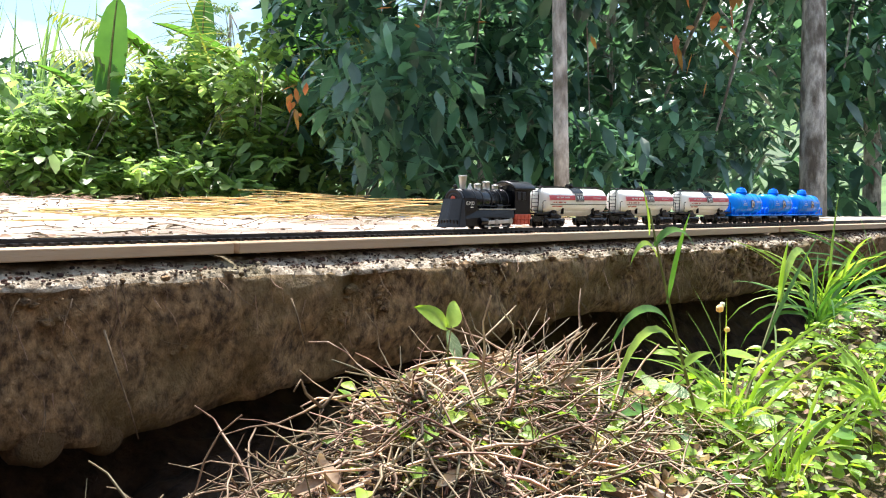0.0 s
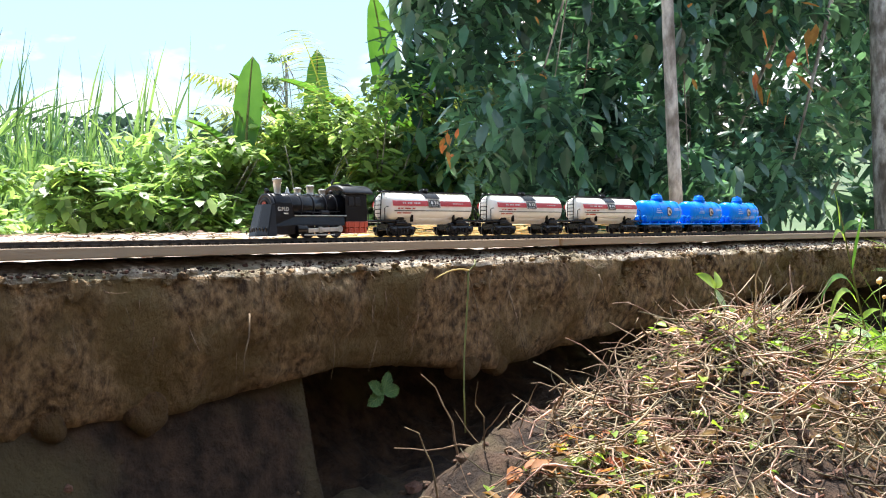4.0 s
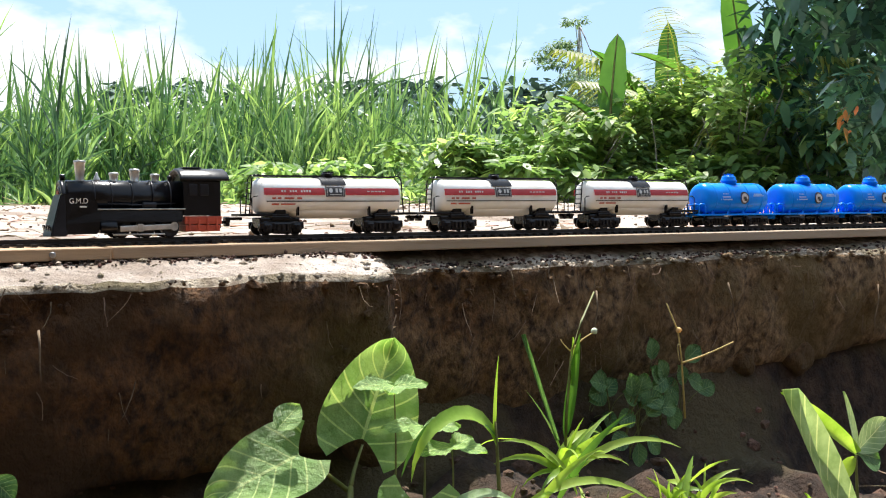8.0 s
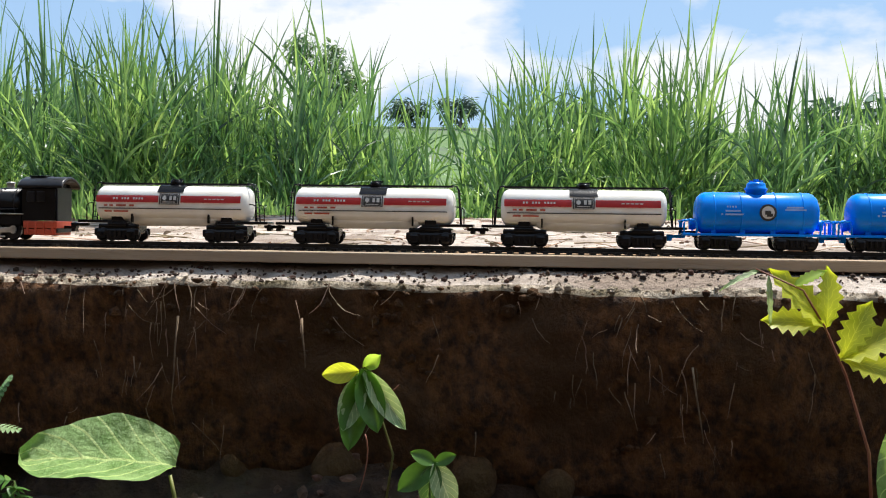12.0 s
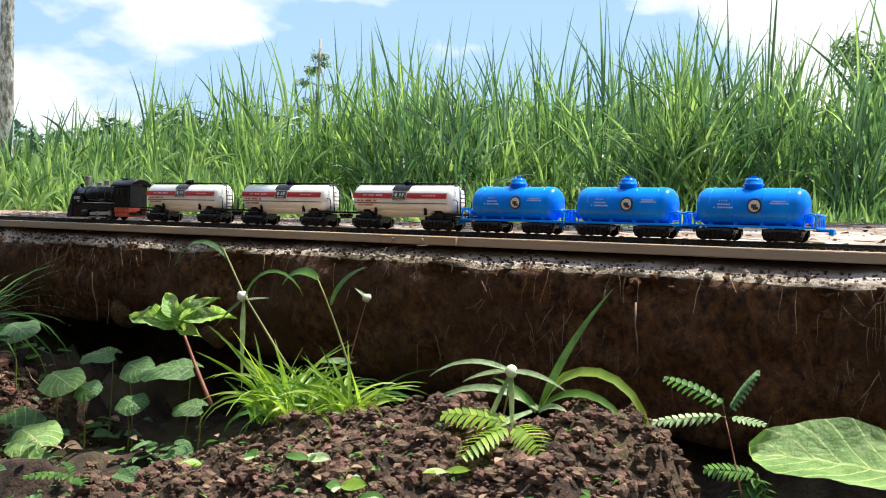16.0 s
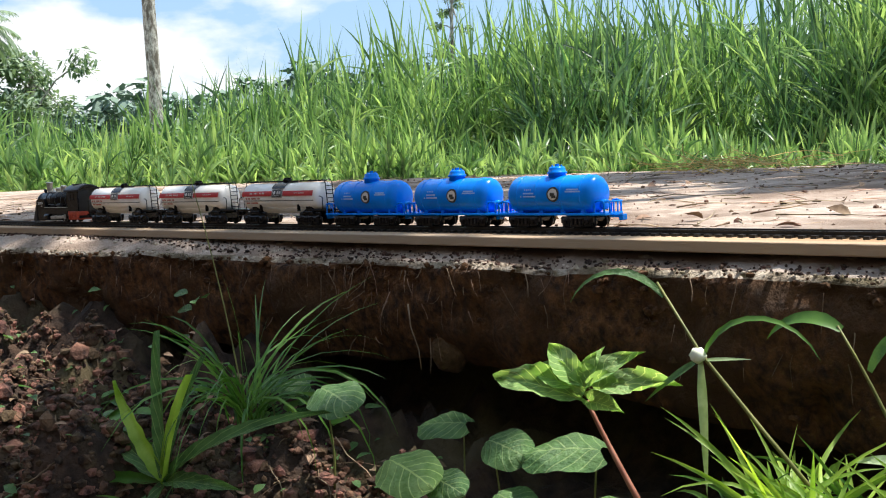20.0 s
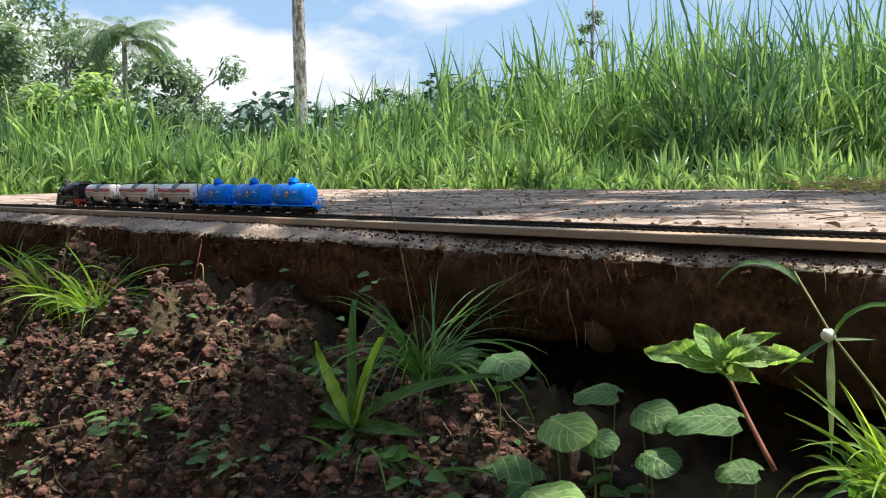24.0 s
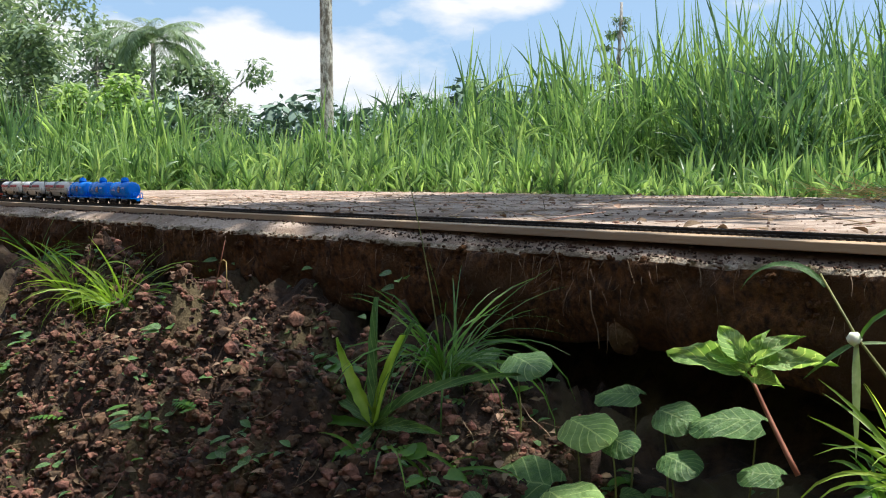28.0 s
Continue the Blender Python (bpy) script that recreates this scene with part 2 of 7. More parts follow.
M_GRASSDRY = material("dry_grass_stem", (0.16, 0.15, 0.05), (0.32, 0.28, 0.11), 8, 0.7, vary=0.3, leaf=0.2)
M_WEED = material("fresh_weed_leaf", (0.05, 0.15, 0.02), (0.12, 0.27, 0.045), 30, 0.42, vary=0.3, leaf=0.4)
M_LIME = material("lime_leaf", (0.19, 0.34, 0.03), (0.36, 0.52, 0.09), 30, 0.45, vary=0.25, leaf=0.5)
M_YELLOWLEAF = material("yellow_lime_leaf", (0.36, 0.42, 0.02), (0.55, 0.58, 0.06), 30, 0.45, vary=0.2, leaf=0.5, veins=0.3)
M_LEAF = material("broad_leaf", (0.05, 0.13, 0.035), (0.12, 0.24, 0.07), 60, 0.4, 0.5, 220, leaf=0.3, veins=0.6)
M_HEART = material("quilted_green_leaf", (0.20, 0.37, 0.085), (0.36, 0.54, 0.18), 60, 0.42, 0.6, 200, leaf=0.35, veins=0.6)
M_PALELEAF = material("pale_leaf", (0.26, 0.38, 0.16), (0.44, 0.56, 0.30), 60, 0.45, 0.4, 200, leaf=0.25, veins=0.5)
M_DARKLEAF = material("dark_tree_leaf", (0.045, 0.115, 0.082), (0.11, 0.22, 0.16), 3, 0.27, vary=0.6, leaf=0.32, spec=0.6)
M_MIDLEAF = material("bush_leaf", (0.14, 0.245, 0.085), (0.28, 0.41, 0.18), 3, 0.45, vary=0.5, leaf=0.5)
M_LIMEBUSH = material("sunlit_bush_leaf", (0.17, 0.28, 0.09), (0.33, 0.46, 0.20), 3, 0.45, vary=0.5, leaf=0.5)
# far leaves: base colour paled to stand in for haze in the air
M_FARLEAF = material("haze_tinted_leaf", (0.13, 0.20, 0.13), (0.22, 0.30, 0.19), 2, 0.7, vary=0.4, leaf=0.25)
M_BANANA = material("banana_leaf", (0.06, 0.17, 0.03), (0.12, 0.28, 0.05), 3, 0.4, leaf=0.4, vary=0.2)
M_PALM = material("palm_frond", (0.07, 0.13, 0.03), (0.26, 0.28, 0.06), 3, 0.5, leaf=0.35, vary=0.5)
M_DEADLEAF = material("dead_orange_leaf", (0.32, 0.13, 0.04), (0.5, 0.25, 0.08), 20, 0.7, leaf=0.35, vary=0.4)
M_BARK = material("grey_bark", (0.22, 0.20, 0.18), (0.55, 0.52, 0.48), 40, 0.95, 1.0, 60, third=(0.12, 0.10, 0.08), third_scale=13, stretch=(1, 1, 0.45))
M_STEM = material("plant_stem", (0.12, 0.13, 0.035), (0.24, 0.24, 0.07), 40, 0.55, leaf=0.15)
M_REDSTEM = material("red_brown_stem", (0.22, 0.07, 0.045), (0.36, 0.15, 0.09), 40, 0.6)
M_FLOWER = material("pale_flower", (0.5, 0.55, 0.35), (0.75, 0.78, 0.6), 80, 0.7)
M_FIELD = material("far_field", (0.05, 0.10, 0.03), (0.11, 0.19, 0.05), 0.9, 0.95, 1.0, 2.0, third=(0.08, 0.12, 0.06), third_scale=0.12, stretch=(0.35, 1.6, 1))
# ridge woods: distance haze is mixed into the base colour
M_HILL = material("haze_tinted_hill_wood", (0.12, 0.18, 0.15), (0.19, 0.26, 0.20), 0.3, 1.0, 1.0, 1.5)


# ---- mesh helpers ----
def mesh_of(name, bm, mat, smooth=True):
    me = bpy.data.meshes.new(name)
    bm.normal_update()
    bm.to_mesh(me)
    bm.free()
    me.materials.append(mat)
    if smooth:
        me.shade_smooth()
    return me


def part(name, bm, mat, parent=None, label="", smooth=True):
    ob = new(name, mesh_of(name, bm, mat, smooth))
    if parent:
        ob.parent = parent
    return tagged(ob, label)


def raw(name, verts, faces, mat, parent=None, smooth=False, mats=None, index=None, uv=None):
    me = bpy.data.meshes.new(name)
    me.from_pydata(verts, [], faces)
    for m in mats or [mat]:
        me.materials.append(m)
    if index is not None:
        me.polygons.foreach_set("material_index", index)
    if uv is not None:
        layer = me.uv_layers.new(name="leaf")
        layer.data.foreach_set("uv", [c for lp in me.loops for c in uv[lp.vertex_index]])
    if smooth:
        me.shade_smooth()
    ob = new(name, me)
    if parent:
        ob.parent = parent
    return ob


def empty(name, m=None):
    ob = new(name)
    if m is not None:
        ob.matrix_world = m
    ob.empty_display_size = 0.02
    return ob


def box(sx, sy, sz, at=(0, 0, 0), bevel=0.0, bm=None, seg=2, turn=(0, 0, 0)):
    own = bm is None
    bm = bm or bmesh.new()
    made = bmesh.ops.create_cube(bm, size=1.0, matrix=pose(*at, *turn) @ Matrix.Diagonal((sx, sy, sz, 1)))
    if bevel:
        edges = list({e for v in made["verts"] for e in v.link_edges})
        bmesh.ops.bevel(bm, geom=edges, offset=bevel, segments=seg, profile=0.5, affect="EDGES")
    return bm


def cyl(r, length, at=(0, 0, 0), axis="z", r2=None, seg=20, bevel=0.0, bm=None):
    bm = bm or bmesh.new()
    turn = {"z": (0, 0, 0), "x": (0, 90, 0), "y": (90, 0, 0)}[axis]
    made = bmesh.ops.create_cone(bm, cap_ends=True, segments=seg, radius1=r, radius2=r if r2 is None else r2, depth=length, matrix=pose(*at, *turn))
    if bevel:
        caps = [f for f in {f for v in made["verts"] for f in v.link_faces} if len(f.verts) > 4]
        bmesh.ops.bevel(bm, geom=list({e for f in caps for e in f.edges}), offset=bevel, segments=3, profile=0.5, affect="EDGES")
    return bm


def lathe(profile, axis="x", at=(0, 0, 0), seg=32, bm=None):
    """Rings of (place along the axis, radius), closed at both ends."""
    bm = bm or bmesh.new()
    rings = []
    for s, r in profile:
        ring = []
        for k in range(seg):
            a = 2 * math.pi * k / seg
            c, d = r * math.cos(a), r * math.sin(a)
            p = {"x": (s, c, d), "z": (c, d, s), "y": (c, s, d)}[axis]
            ring.append(bm.verts.new((p[0] + at[0], p[1] + at[1], p[2] + at[2])))
        rings.append(ring)
    for a, b in zip(rings, rings[1:]):
        for k in range(seg):
            bm.faces.new((a[k], a[(k + 1) % seg], b[(k + 1) % seg], b[k]))
    bm.faces.new(rings[0]), bm.faces.new(rings[-1])
    bmesh.ops.recalc_face_normals(bm, faces=bm.faces)
    return bm


def tube(points, radius, bm=None, seg=6, tip=None):
    """A round rod along points, tapering to tip."""
    bm = bm or bmesh.new()
    pts = [Vector(p) for p in points]
    rings = []
    for i, p in enumerate(pts):
        way = (pts[min(i + 1, len(pts) - 1)] - pts[max(i - 1, 0)]).normalized()
        side = way.cross(Vector((0, 0, 1)) if abs(way.z) < 0.9 else Vector((1, 0, 0))).normalized()
        up = side.cross(way)
        r = radius + ((tip if tip is not None else radius) - radius) * i / (len(pts) - 1)
        rings.append([bm.verts.new(p + side * r * math.cos(2 * math.pi * k / seg) + up * r * math.sin(2 * math.pi * k / seg)) for k in range(seg)])
    for a, b in zip(rings, rings[1:]):
        for k in range(seg):
            bm.faces.new((a[k], a[(k + 1) % seg], b[(k + 1) % seg], b[k]))
    bm.faces.new(rings[0][::-1]), bm.faces.new(rings[-1])
    return bm


def arc(start, way, length, droop, steps=7, sway=0.0, rng=random):
    """Points of a stem or blade that starts along way and bends down by droop (radians over its length)."""
    p, d = Vector(start), Vector(way).normalized()
    out = [p.copy()]
    for _ in range(steps):
        flat = Vector((d.x, d.y, 0))
        axis = Vector((-d.y, d.x, 0)).normalized() if flat.length > 1e-4 else Vector((1, 0, 0))
        d = Matrix.Rotation(droop / steps, 3, axis) @ d
        if sway:
            d = (d + Vector((rng.uniform(-sway, sway), rng.uniform(-sway, sway), rng.uniform(-sway, sway)))).normalized()
        p = p + d * (length / steps)
        out.append(p.copy())
    return out


def ribbon(points, width, verts, faces, fold=0.25, shape=None, side=None, normal=None):
    """A blade along points: three verts across with a folded midrib, pointed at the tip."""
    base, n = len(verts), len(points)
    for i, p in enumerate(points):
        way = (points[min(i + 1, n - 1)] - points[max(i - 1, 0)]).normalized()
        s = side if side is not None else way.cross(normal if normal is not None else Vector((0, 0, 1)))
        s = s.normalized() if s.length > 1e-3 else Vector((1, 0, 0))
        up = s.cross(way)
        f = i / (n - 1)
        w = width * (shape(f) if shape else (min(1, 0.45 + 2.2 * f) * (1 - f ** 2.2)) + 0.01) / 2
        verts += [p - s * w + up * w * fold, p.copy(), p + s * w + up * w * fold]
    for i in range(n - 1):
        a = base + 3 * i
        faces += [(a, a + 1, a + 4, a + 3), (a + 1, a + 2, a + 5, a + 4)]


# ---- ground and slab ----
def smooth01(a, b, v):
    k = min(max((v - a) / (b - a), 0), 1)
    return k * k * (3 - 2 * k)


def bump2(x, y, cx, cy, sx, sy):
    return math.exp(-((x - cx) / sx) ** 2 - ((y - cy) / sy) ** 2)


def along(table, x):
    """Straight-line reading of a short table of (x, value)."""
    if x <= table[0][0]:
        return table[0][1]
    for (a, u), (b, v) in zip(table, table[1:]):
        if x <= b:
            k = (x - a) / (b - a)
            return u + (v - u) * k * k * (3 - 2 * k)
    return table[-1][1]


HEAP = ((0.60, -0.17), (0.77, -0.140), (0.90, -0.130), (0.97, -0.115), (1.03, -0.092), (1.19, -0.079), (1.26, -0.111), (1.36, -0.135), (1.50, -0.135), (1.72, -0.11), (2.15, -0.09))
MOUND = ((-1.42, -0.185), (-1.33, -0.145), (-1.24, -0.122), (-1.16, -0.108), (-1.08, -0.116), (-1.01, -0.104), (-0.97, -0.112), (-0.94, -0.17))


def soil(x, y):
    """Height of the earth: a ditch with mounds before the slab, level land and a far slope beyond, and an unseen bank
    added behind the eye to block sky light.
    """
    low = -0.165 - 0.95 * max(0.0, -0.20 - y)                                          # ditch bed falling away from the slab
    low -= 0.09 * bump2(x, y, 0.55, 0.0, 0.17, 0.4)                                    # pit under the slab
    k = smooth01(0.58, 0.73, x - 1.5 * min(0.0, y + 0.12))                                                        # heap of the dry cuttings
    heap = along(HEAP, max(x, x + 0.6 * min(0.3, -0.12 - y))) - 0.55 * max(0.0, -0.13 - y) - 0.07 * smooth01(-0.09, -0.02, y)
    low += (heap - low) * k
    k2 = smooth01(-1.44, -1.36, x) * (1 - smooth01(-0.95, -0.91, x))                   # soil mound
    crest = along(MOUND, x) - 0.40 * max(0.0, -0.08 - y) - 0.06 * smooth01(-0.04, 0.02, y)
    low += (max(crest, low) - low) * k2
    low += 0.05 * smooth01(-1.85, -2.2, x) * (1 - smooth01(-0.12, -0.2, y)) - 0.035 * bump2(x, y, -1.6, 0, 0.22, 0.6)
    low -= 0.20 * max(0.0, -0.10 - y) * smooth01(-1.55, -2.0, x)
    low = max(low, -0.46)
    calm = 1 - 0.62 * max(k, k2)
    near = 0.035 * calm * noise.noise((x * 5, y * 5, 0.3)) + 0.026 * calm * noise.noise((x * 15, y * 15, 1.3)) + 0.016 * noise.noise((x * 38, y * 38, 2.1))
    if x < -1.65:  # gullies washed into the bank
        near += 0.10 * smooth01(-1.65, -1.9, x) * (abs(noise.noise((x * 8.5, y * 8.5, 3.7))) - 0.22)
    if x < -1.65 or k2 > 0.2:  # broken, rooty earth
        near += (0.075 if x < -1.65 else 0.014) * (abs(noise.noise((x * 21, y * 21, 5.5))) - 0.2) + (0.03 if x < -1.65 else 0.014) * (abs(noise.noise((x * 47, y * 47, 6.5))) - 0.2)
    # last term: unseen bank, added to cut sky light on the slab's face
    front = low + near * (1 - smooth01(1.0, 3.0, abs(y))) + (1.1 + 1.5 * smooth01(0.9, -0.5, x)) * smooth01(-1.05, -2.5, y)
    d = math.hypot(x, y)
    level = -0.02 - 0.12 * smooth01(2.6, 6.0, y) + 0.02 * noise.noise((x * 0.3, y * 0.3, 0))
    hill = 0.125 * (min(d, 115) - 22) * smooth01(22, 45, d) + 1.2 * noise.noise((x * 0.02, y * 0.02, 4)) * smooth01(30, 80, d)
    hill *= 1 - 0.5 * smooth01(0.5, 1.0, math.atan2(-x, max(y, 0.01)))
    a = 0.12 - 0.08 * smooth01(-1.1, -0.9, x) * (1 - smooth01(0.66, 0.71, x))  # earth wall close under the slab
    k = smooth01(a, a + 0.18 - (0.12 - a) * 1.4, y)
    return front * (1 - k) + (level + (hill if y > 0.3 else 0)) * k


def axis_steps(near, fine, far):
    out = [-near + fine * i for i in range(int(2 * near / fine) + 1)]
    step, v = fine, near
    more = []
    while v < far:
        step *= 1.25
        v += step
        more.append(v)
    return [-m for m in reversed(more)] + out + more


gx = [v - 0.6 for v in axis_steps(2.9, 0.0125, 400)]
gy = [v - 0.2 for v in axis_steps(0.45, 0.0125, 400)]
verts = [(x, y, soil(x, y)) for y in gy for x in gx]
nx = len(gx)
faces = [(j * nx + i, j * nx + i + 1, (j + 1) * nx + i + 1, (j + 1) * nx + i) for j in range(len(gy) - 1) for i in range(nx - 1)]
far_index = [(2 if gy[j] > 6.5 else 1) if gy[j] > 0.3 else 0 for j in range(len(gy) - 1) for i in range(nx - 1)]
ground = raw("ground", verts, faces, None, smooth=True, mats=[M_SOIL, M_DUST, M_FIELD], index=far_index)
tagged(ground, "red-brown eroded soil with grown field beyond", "ground", kind="structure")


def slab_front(x):
    """Where the slab's face stands, along the track."""
    y = 0.036 - 0.034 * smooth01(-0.95, -0.08, x) + 0.043 * smooth01(-0.01, 0.01, x) - 0.012 * smooth01(0.3, 0.95, x)
    y -= 0.045 * smooth01(-1.8, -2.4, x)
    return y + 0.007 * noise.noise((x * 9, 3.1, 0)) + 0.004 * noise.noise((x * 40, 1.1, 0))


def slab_bottom(x):
    z = -0.125 + 0.02 * smooth01(0.2, 0.5, x) - 0.016 * bump2(x, 0, 0.96, 0, 0.21, 1) + 0.025 * smooth01(1.12, 1.55, x) + 0.016 * smooth01(0.5, 0.75, x)
    z += 0.035 * smooth01(-1.1, -1.7, x) - 0.015 * bump2(x, 0, -0.5, 0, 0.5, 1)
    return z + 0.012 * noise.noise((x * 4, 7.7, 0)) + 0.006 * noise.noise((x * 16, 2.7, 0)) + 0.003 * noise.noise((x * 50, 4.7, 0))


def slab_top(x, y):
    """The slab's upper side: a worn lip, level under the board, then rising a little to its crown."""
    d = y - slab_front(x)
    z = 0.004 + 0.0125 * smooth01(0.0, 0.05, d) + (0.055 - 0.028 * smooth01(-1.2, -2.0, x)) * smooth01(0.15, 2.1, y)
    return z + 0.003 * noise.noise((x * 14, y * 14, 0)) + 0.0022 * noise.noise((x * 60, y * 60, 5)) * (1 - 0.5 * smooth01(0.2, 1, d))


X0, X1, XS = -6.2, 4.6, 0.0125
xs = [X0 + XS * i for i in range(int((X1 - X0) / XS) + 1)]
FZ = 16
back = [0.0, 0.006, 0.014, 0.024, 0.036, 0.05, 0.07, 0.1, 0.14, 0.2, 0.28, 0.4, 0.55, 0.75, 1.0, 1.3, 1.65, 2.0, 2.4]
verts, cols = [], FZ + 1 + len(back) + 2
for x in xs:
    f, b = slab_front(x), slab_bottom(x)
    t = slab_top(x, f)
    verts.append((x, f + 0.22, b - 0.004))
    verts.append((x, f + 0.05, b - 0.002))
    for k in range(FZ):
        s = k / FZ
        z = b + (t - b) * s
        rough_ = 0.011 * noise.noise((x * 11, z * 14, 8)) + 0.009 * noise.noise((x * 33, z * 28, 9)) + 0.006 * noise.noise((x * 90, z * 60, 4))
        round_ = 0.016 * (1 - s) ** 4 + 0.006 * s ** 10 + 0.014 * (1 - s)
        verts.append((x, f + rough_ + round_, z))
    deep = 1 - 0.70 * smooth01(1.5, 2.6, x)
    for d in back:
        y = f + 0.004 + d * (deep if d > 0.3 else 1)
        verts.append((x, y + (0.003 * noise.noise((x * 60, 5, d)) if d < 0.03 else 0), slab_top(x, y) - (0.004 if d == 0 else 0.09 if d == 2.4 else 0)))
cols = FZ + 2 + len(back)
faces = [(i * cols + k, (i + 1) * cols + k, (i + 1) * cols + k + 1, i * cols + k + 1) for i in range(len(xs) - 1) for k in range(cols - 1)]
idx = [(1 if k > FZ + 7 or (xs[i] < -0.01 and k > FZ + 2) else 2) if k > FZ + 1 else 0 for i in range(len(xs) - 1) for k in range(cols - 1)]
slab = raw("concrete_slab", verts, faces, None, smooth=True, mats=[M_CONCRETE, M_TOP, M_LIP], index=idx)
tagged(slab, "thick weathered concrete slab with crumbling earth-stained edge", "slab", kind="structure")


# ---- boards and track ----
TRACK_Y, RAIL_Z = 0.102, 0.0315
BOARD_TOP = 0.0265


def batten(x0, x1, turn):
    """One sawn wooden batten lying on the slab's edge, its joint plate screwed to the next."""
    ob = part("batten", box(x1 - x0, 0.09, 0.0085, bevel=0.0010), M_WOOD, None, smooth=False)
    ob.matrix_world = pose((x0 + x1) / 2, 0.102, 0.02225, 0, 0, turn)
    return tagged(ob, "long weathered wooden batten carrying the toy track", "batten", "battens under the track")


for x0, x1, turn in ((-6.1, -3.9, 0.0), (-3.895, -2.62, 0.1), (-2.615, -1.31, -0.1), (-1.305, -0.205, 0.1), (-0.2, 1.02, -0.05), (1.025, 2.02, 0.08), (2.025, 3.2, 0.0), (3.205, 4.5, 0.0)):
    batten(x0, x1, turn)
for x in (-0.245, -1.265):
    plate = part("joint_plate", box(0.086, 0.004, 0.0080, bevel=0.0008), M_WOOD, None, smooth=False)
    plate.matrix_world = pose(x, 0.0546, 0.02225)
    tagged(plate, "short wooden plate screwed over a batten joint", "plate", "joint plates")
    for dx in (-0.03, 0.005):
        screw = part("screw", cyl(0.0022, 0.002, axis="y", seg=12, bevel=0.0005), M_STEEL, plate, "round steel screw head")
        screw.matrix_world = pose(x + dx, 0.0522, 0.02225)

track = empty("toy_track", pose(0, TRACK_Y, BOARD_TOP))
tagged(track, "black plastic toy railway track with fine sleepers", "railway track")
for s in (-1, 1):
    bm = bmesh.new()
    section = [(-0.0016, 0.0010), (0.0016, 0.0010), (0.0016, 0.0022), (0.0006, 0.0024), (0.0006, 0.0040), (0.0009, 0.0042), (0.0009, 0.0050), (-0.0009, 0.0050), (-0.0009, 0.0042), (-0.0006, 0.0040), (-0.0006, 0.0024), (-0.0016, 0.0022)]
    ends = [[bm.verts.new((x, s * 0.0083 + a, b)) for a, b in section] for x in (-6.05, 4.35)]
    for k in range(12):
        bm.faces.new((ends[0][k], ends[0][(k + 1) % 12], ends[1][(k + 1) % 12], ends[1][k]))
    bm.faces.new(ends[0]), bm.faces.new(ends[1])
    bmesh.ops.recalc_face_normals(bm, faces=bm.faces)
    part("rail", bm, M_RAIL, track, smooth=False)
# sleepers: one mesh of many
bv, bf = [], []
for i in range(1150):
    x = -6.05 + i * 0.009
    a = len(bv)
    for dz in (0.0, 0.0022):
        bv += [(x - 0.0021, -0.0155, dz), (x + 0.0021, -0.0155, dz), (x + 0.0021, 0.0155, dz), (x - 0.0021, 0.0155, dz)]
    bf += [(a, a + 1, a + 5, a + 4), (a + 1, a + 2, a + 6, a + 5), (a + 2, a + 3, a + 7, a + 6), (a + 3, a, a + 4, a + 7), (a + 4, a + 5, a + 6, a + 7)]
tagged(raw("sleeper", bv, bf, M_RAIL, track), kind="stuff")


# ---- the train ----
def patch(x0, x1, a0, a1, ry, rz, cz, lift=0.0004, side=-1, steps=8, bm=None):
    """A print or plate that lies on the round side of a tank between two angles from the horizontal (degrees)."""
    bm = bm or bmesh.new()
    rows = []
    for k in range(steps + 1):
        a = radians(a0 + (a1 - a0) * k / steps)
        y, z = side * (ry + lift) * math.cos(a), cz + (rz + lift) * math.sin(a)
        rows.append([bm.verts.new((x, y, z)) for x in (x0, x1)])
    for a, b in zip(rows, rows[1:]):
        bm.faces.new((a[0], a[1], b[1], b[0]) if side < 0 else (b[0], b[1], a[1], a[0]))
    return bm


def oval(profile, ry, rz, cz, seg=40, power=2.0, bm=None):
    """A tank along x: rings of (x, share of the full section), the section a rounded oval."""
    bm = bm or bmesh.new()
    rings = []
    for x, k in profile:
        ring = []
        for j in range(seg):
            a = 2 * math.pi * j / seg
            c, s = math.cos(a), math.sin(a)
            c, s = math.copysign(abs(c) ** (2 / power), c), math.copysign(abs(s) ** (2 / power), s)
            ring.append(bm.verts.new((x, c * ry * k, cz + s * rz * k)))
        rings.append(ring)
    for a, b in zip(rings, rings[1:]):
        for j in range(seg):
            bm.faces.new((a[j], a[(j + 1) % seg], b[(j + 1) % seg], b[j]))
    bm.faces.new(rings[0]), bm.faces.new(rings[-1])
    bmesh.ops.recalc_face_normals(bm, faces=bm.faces)
    return bm


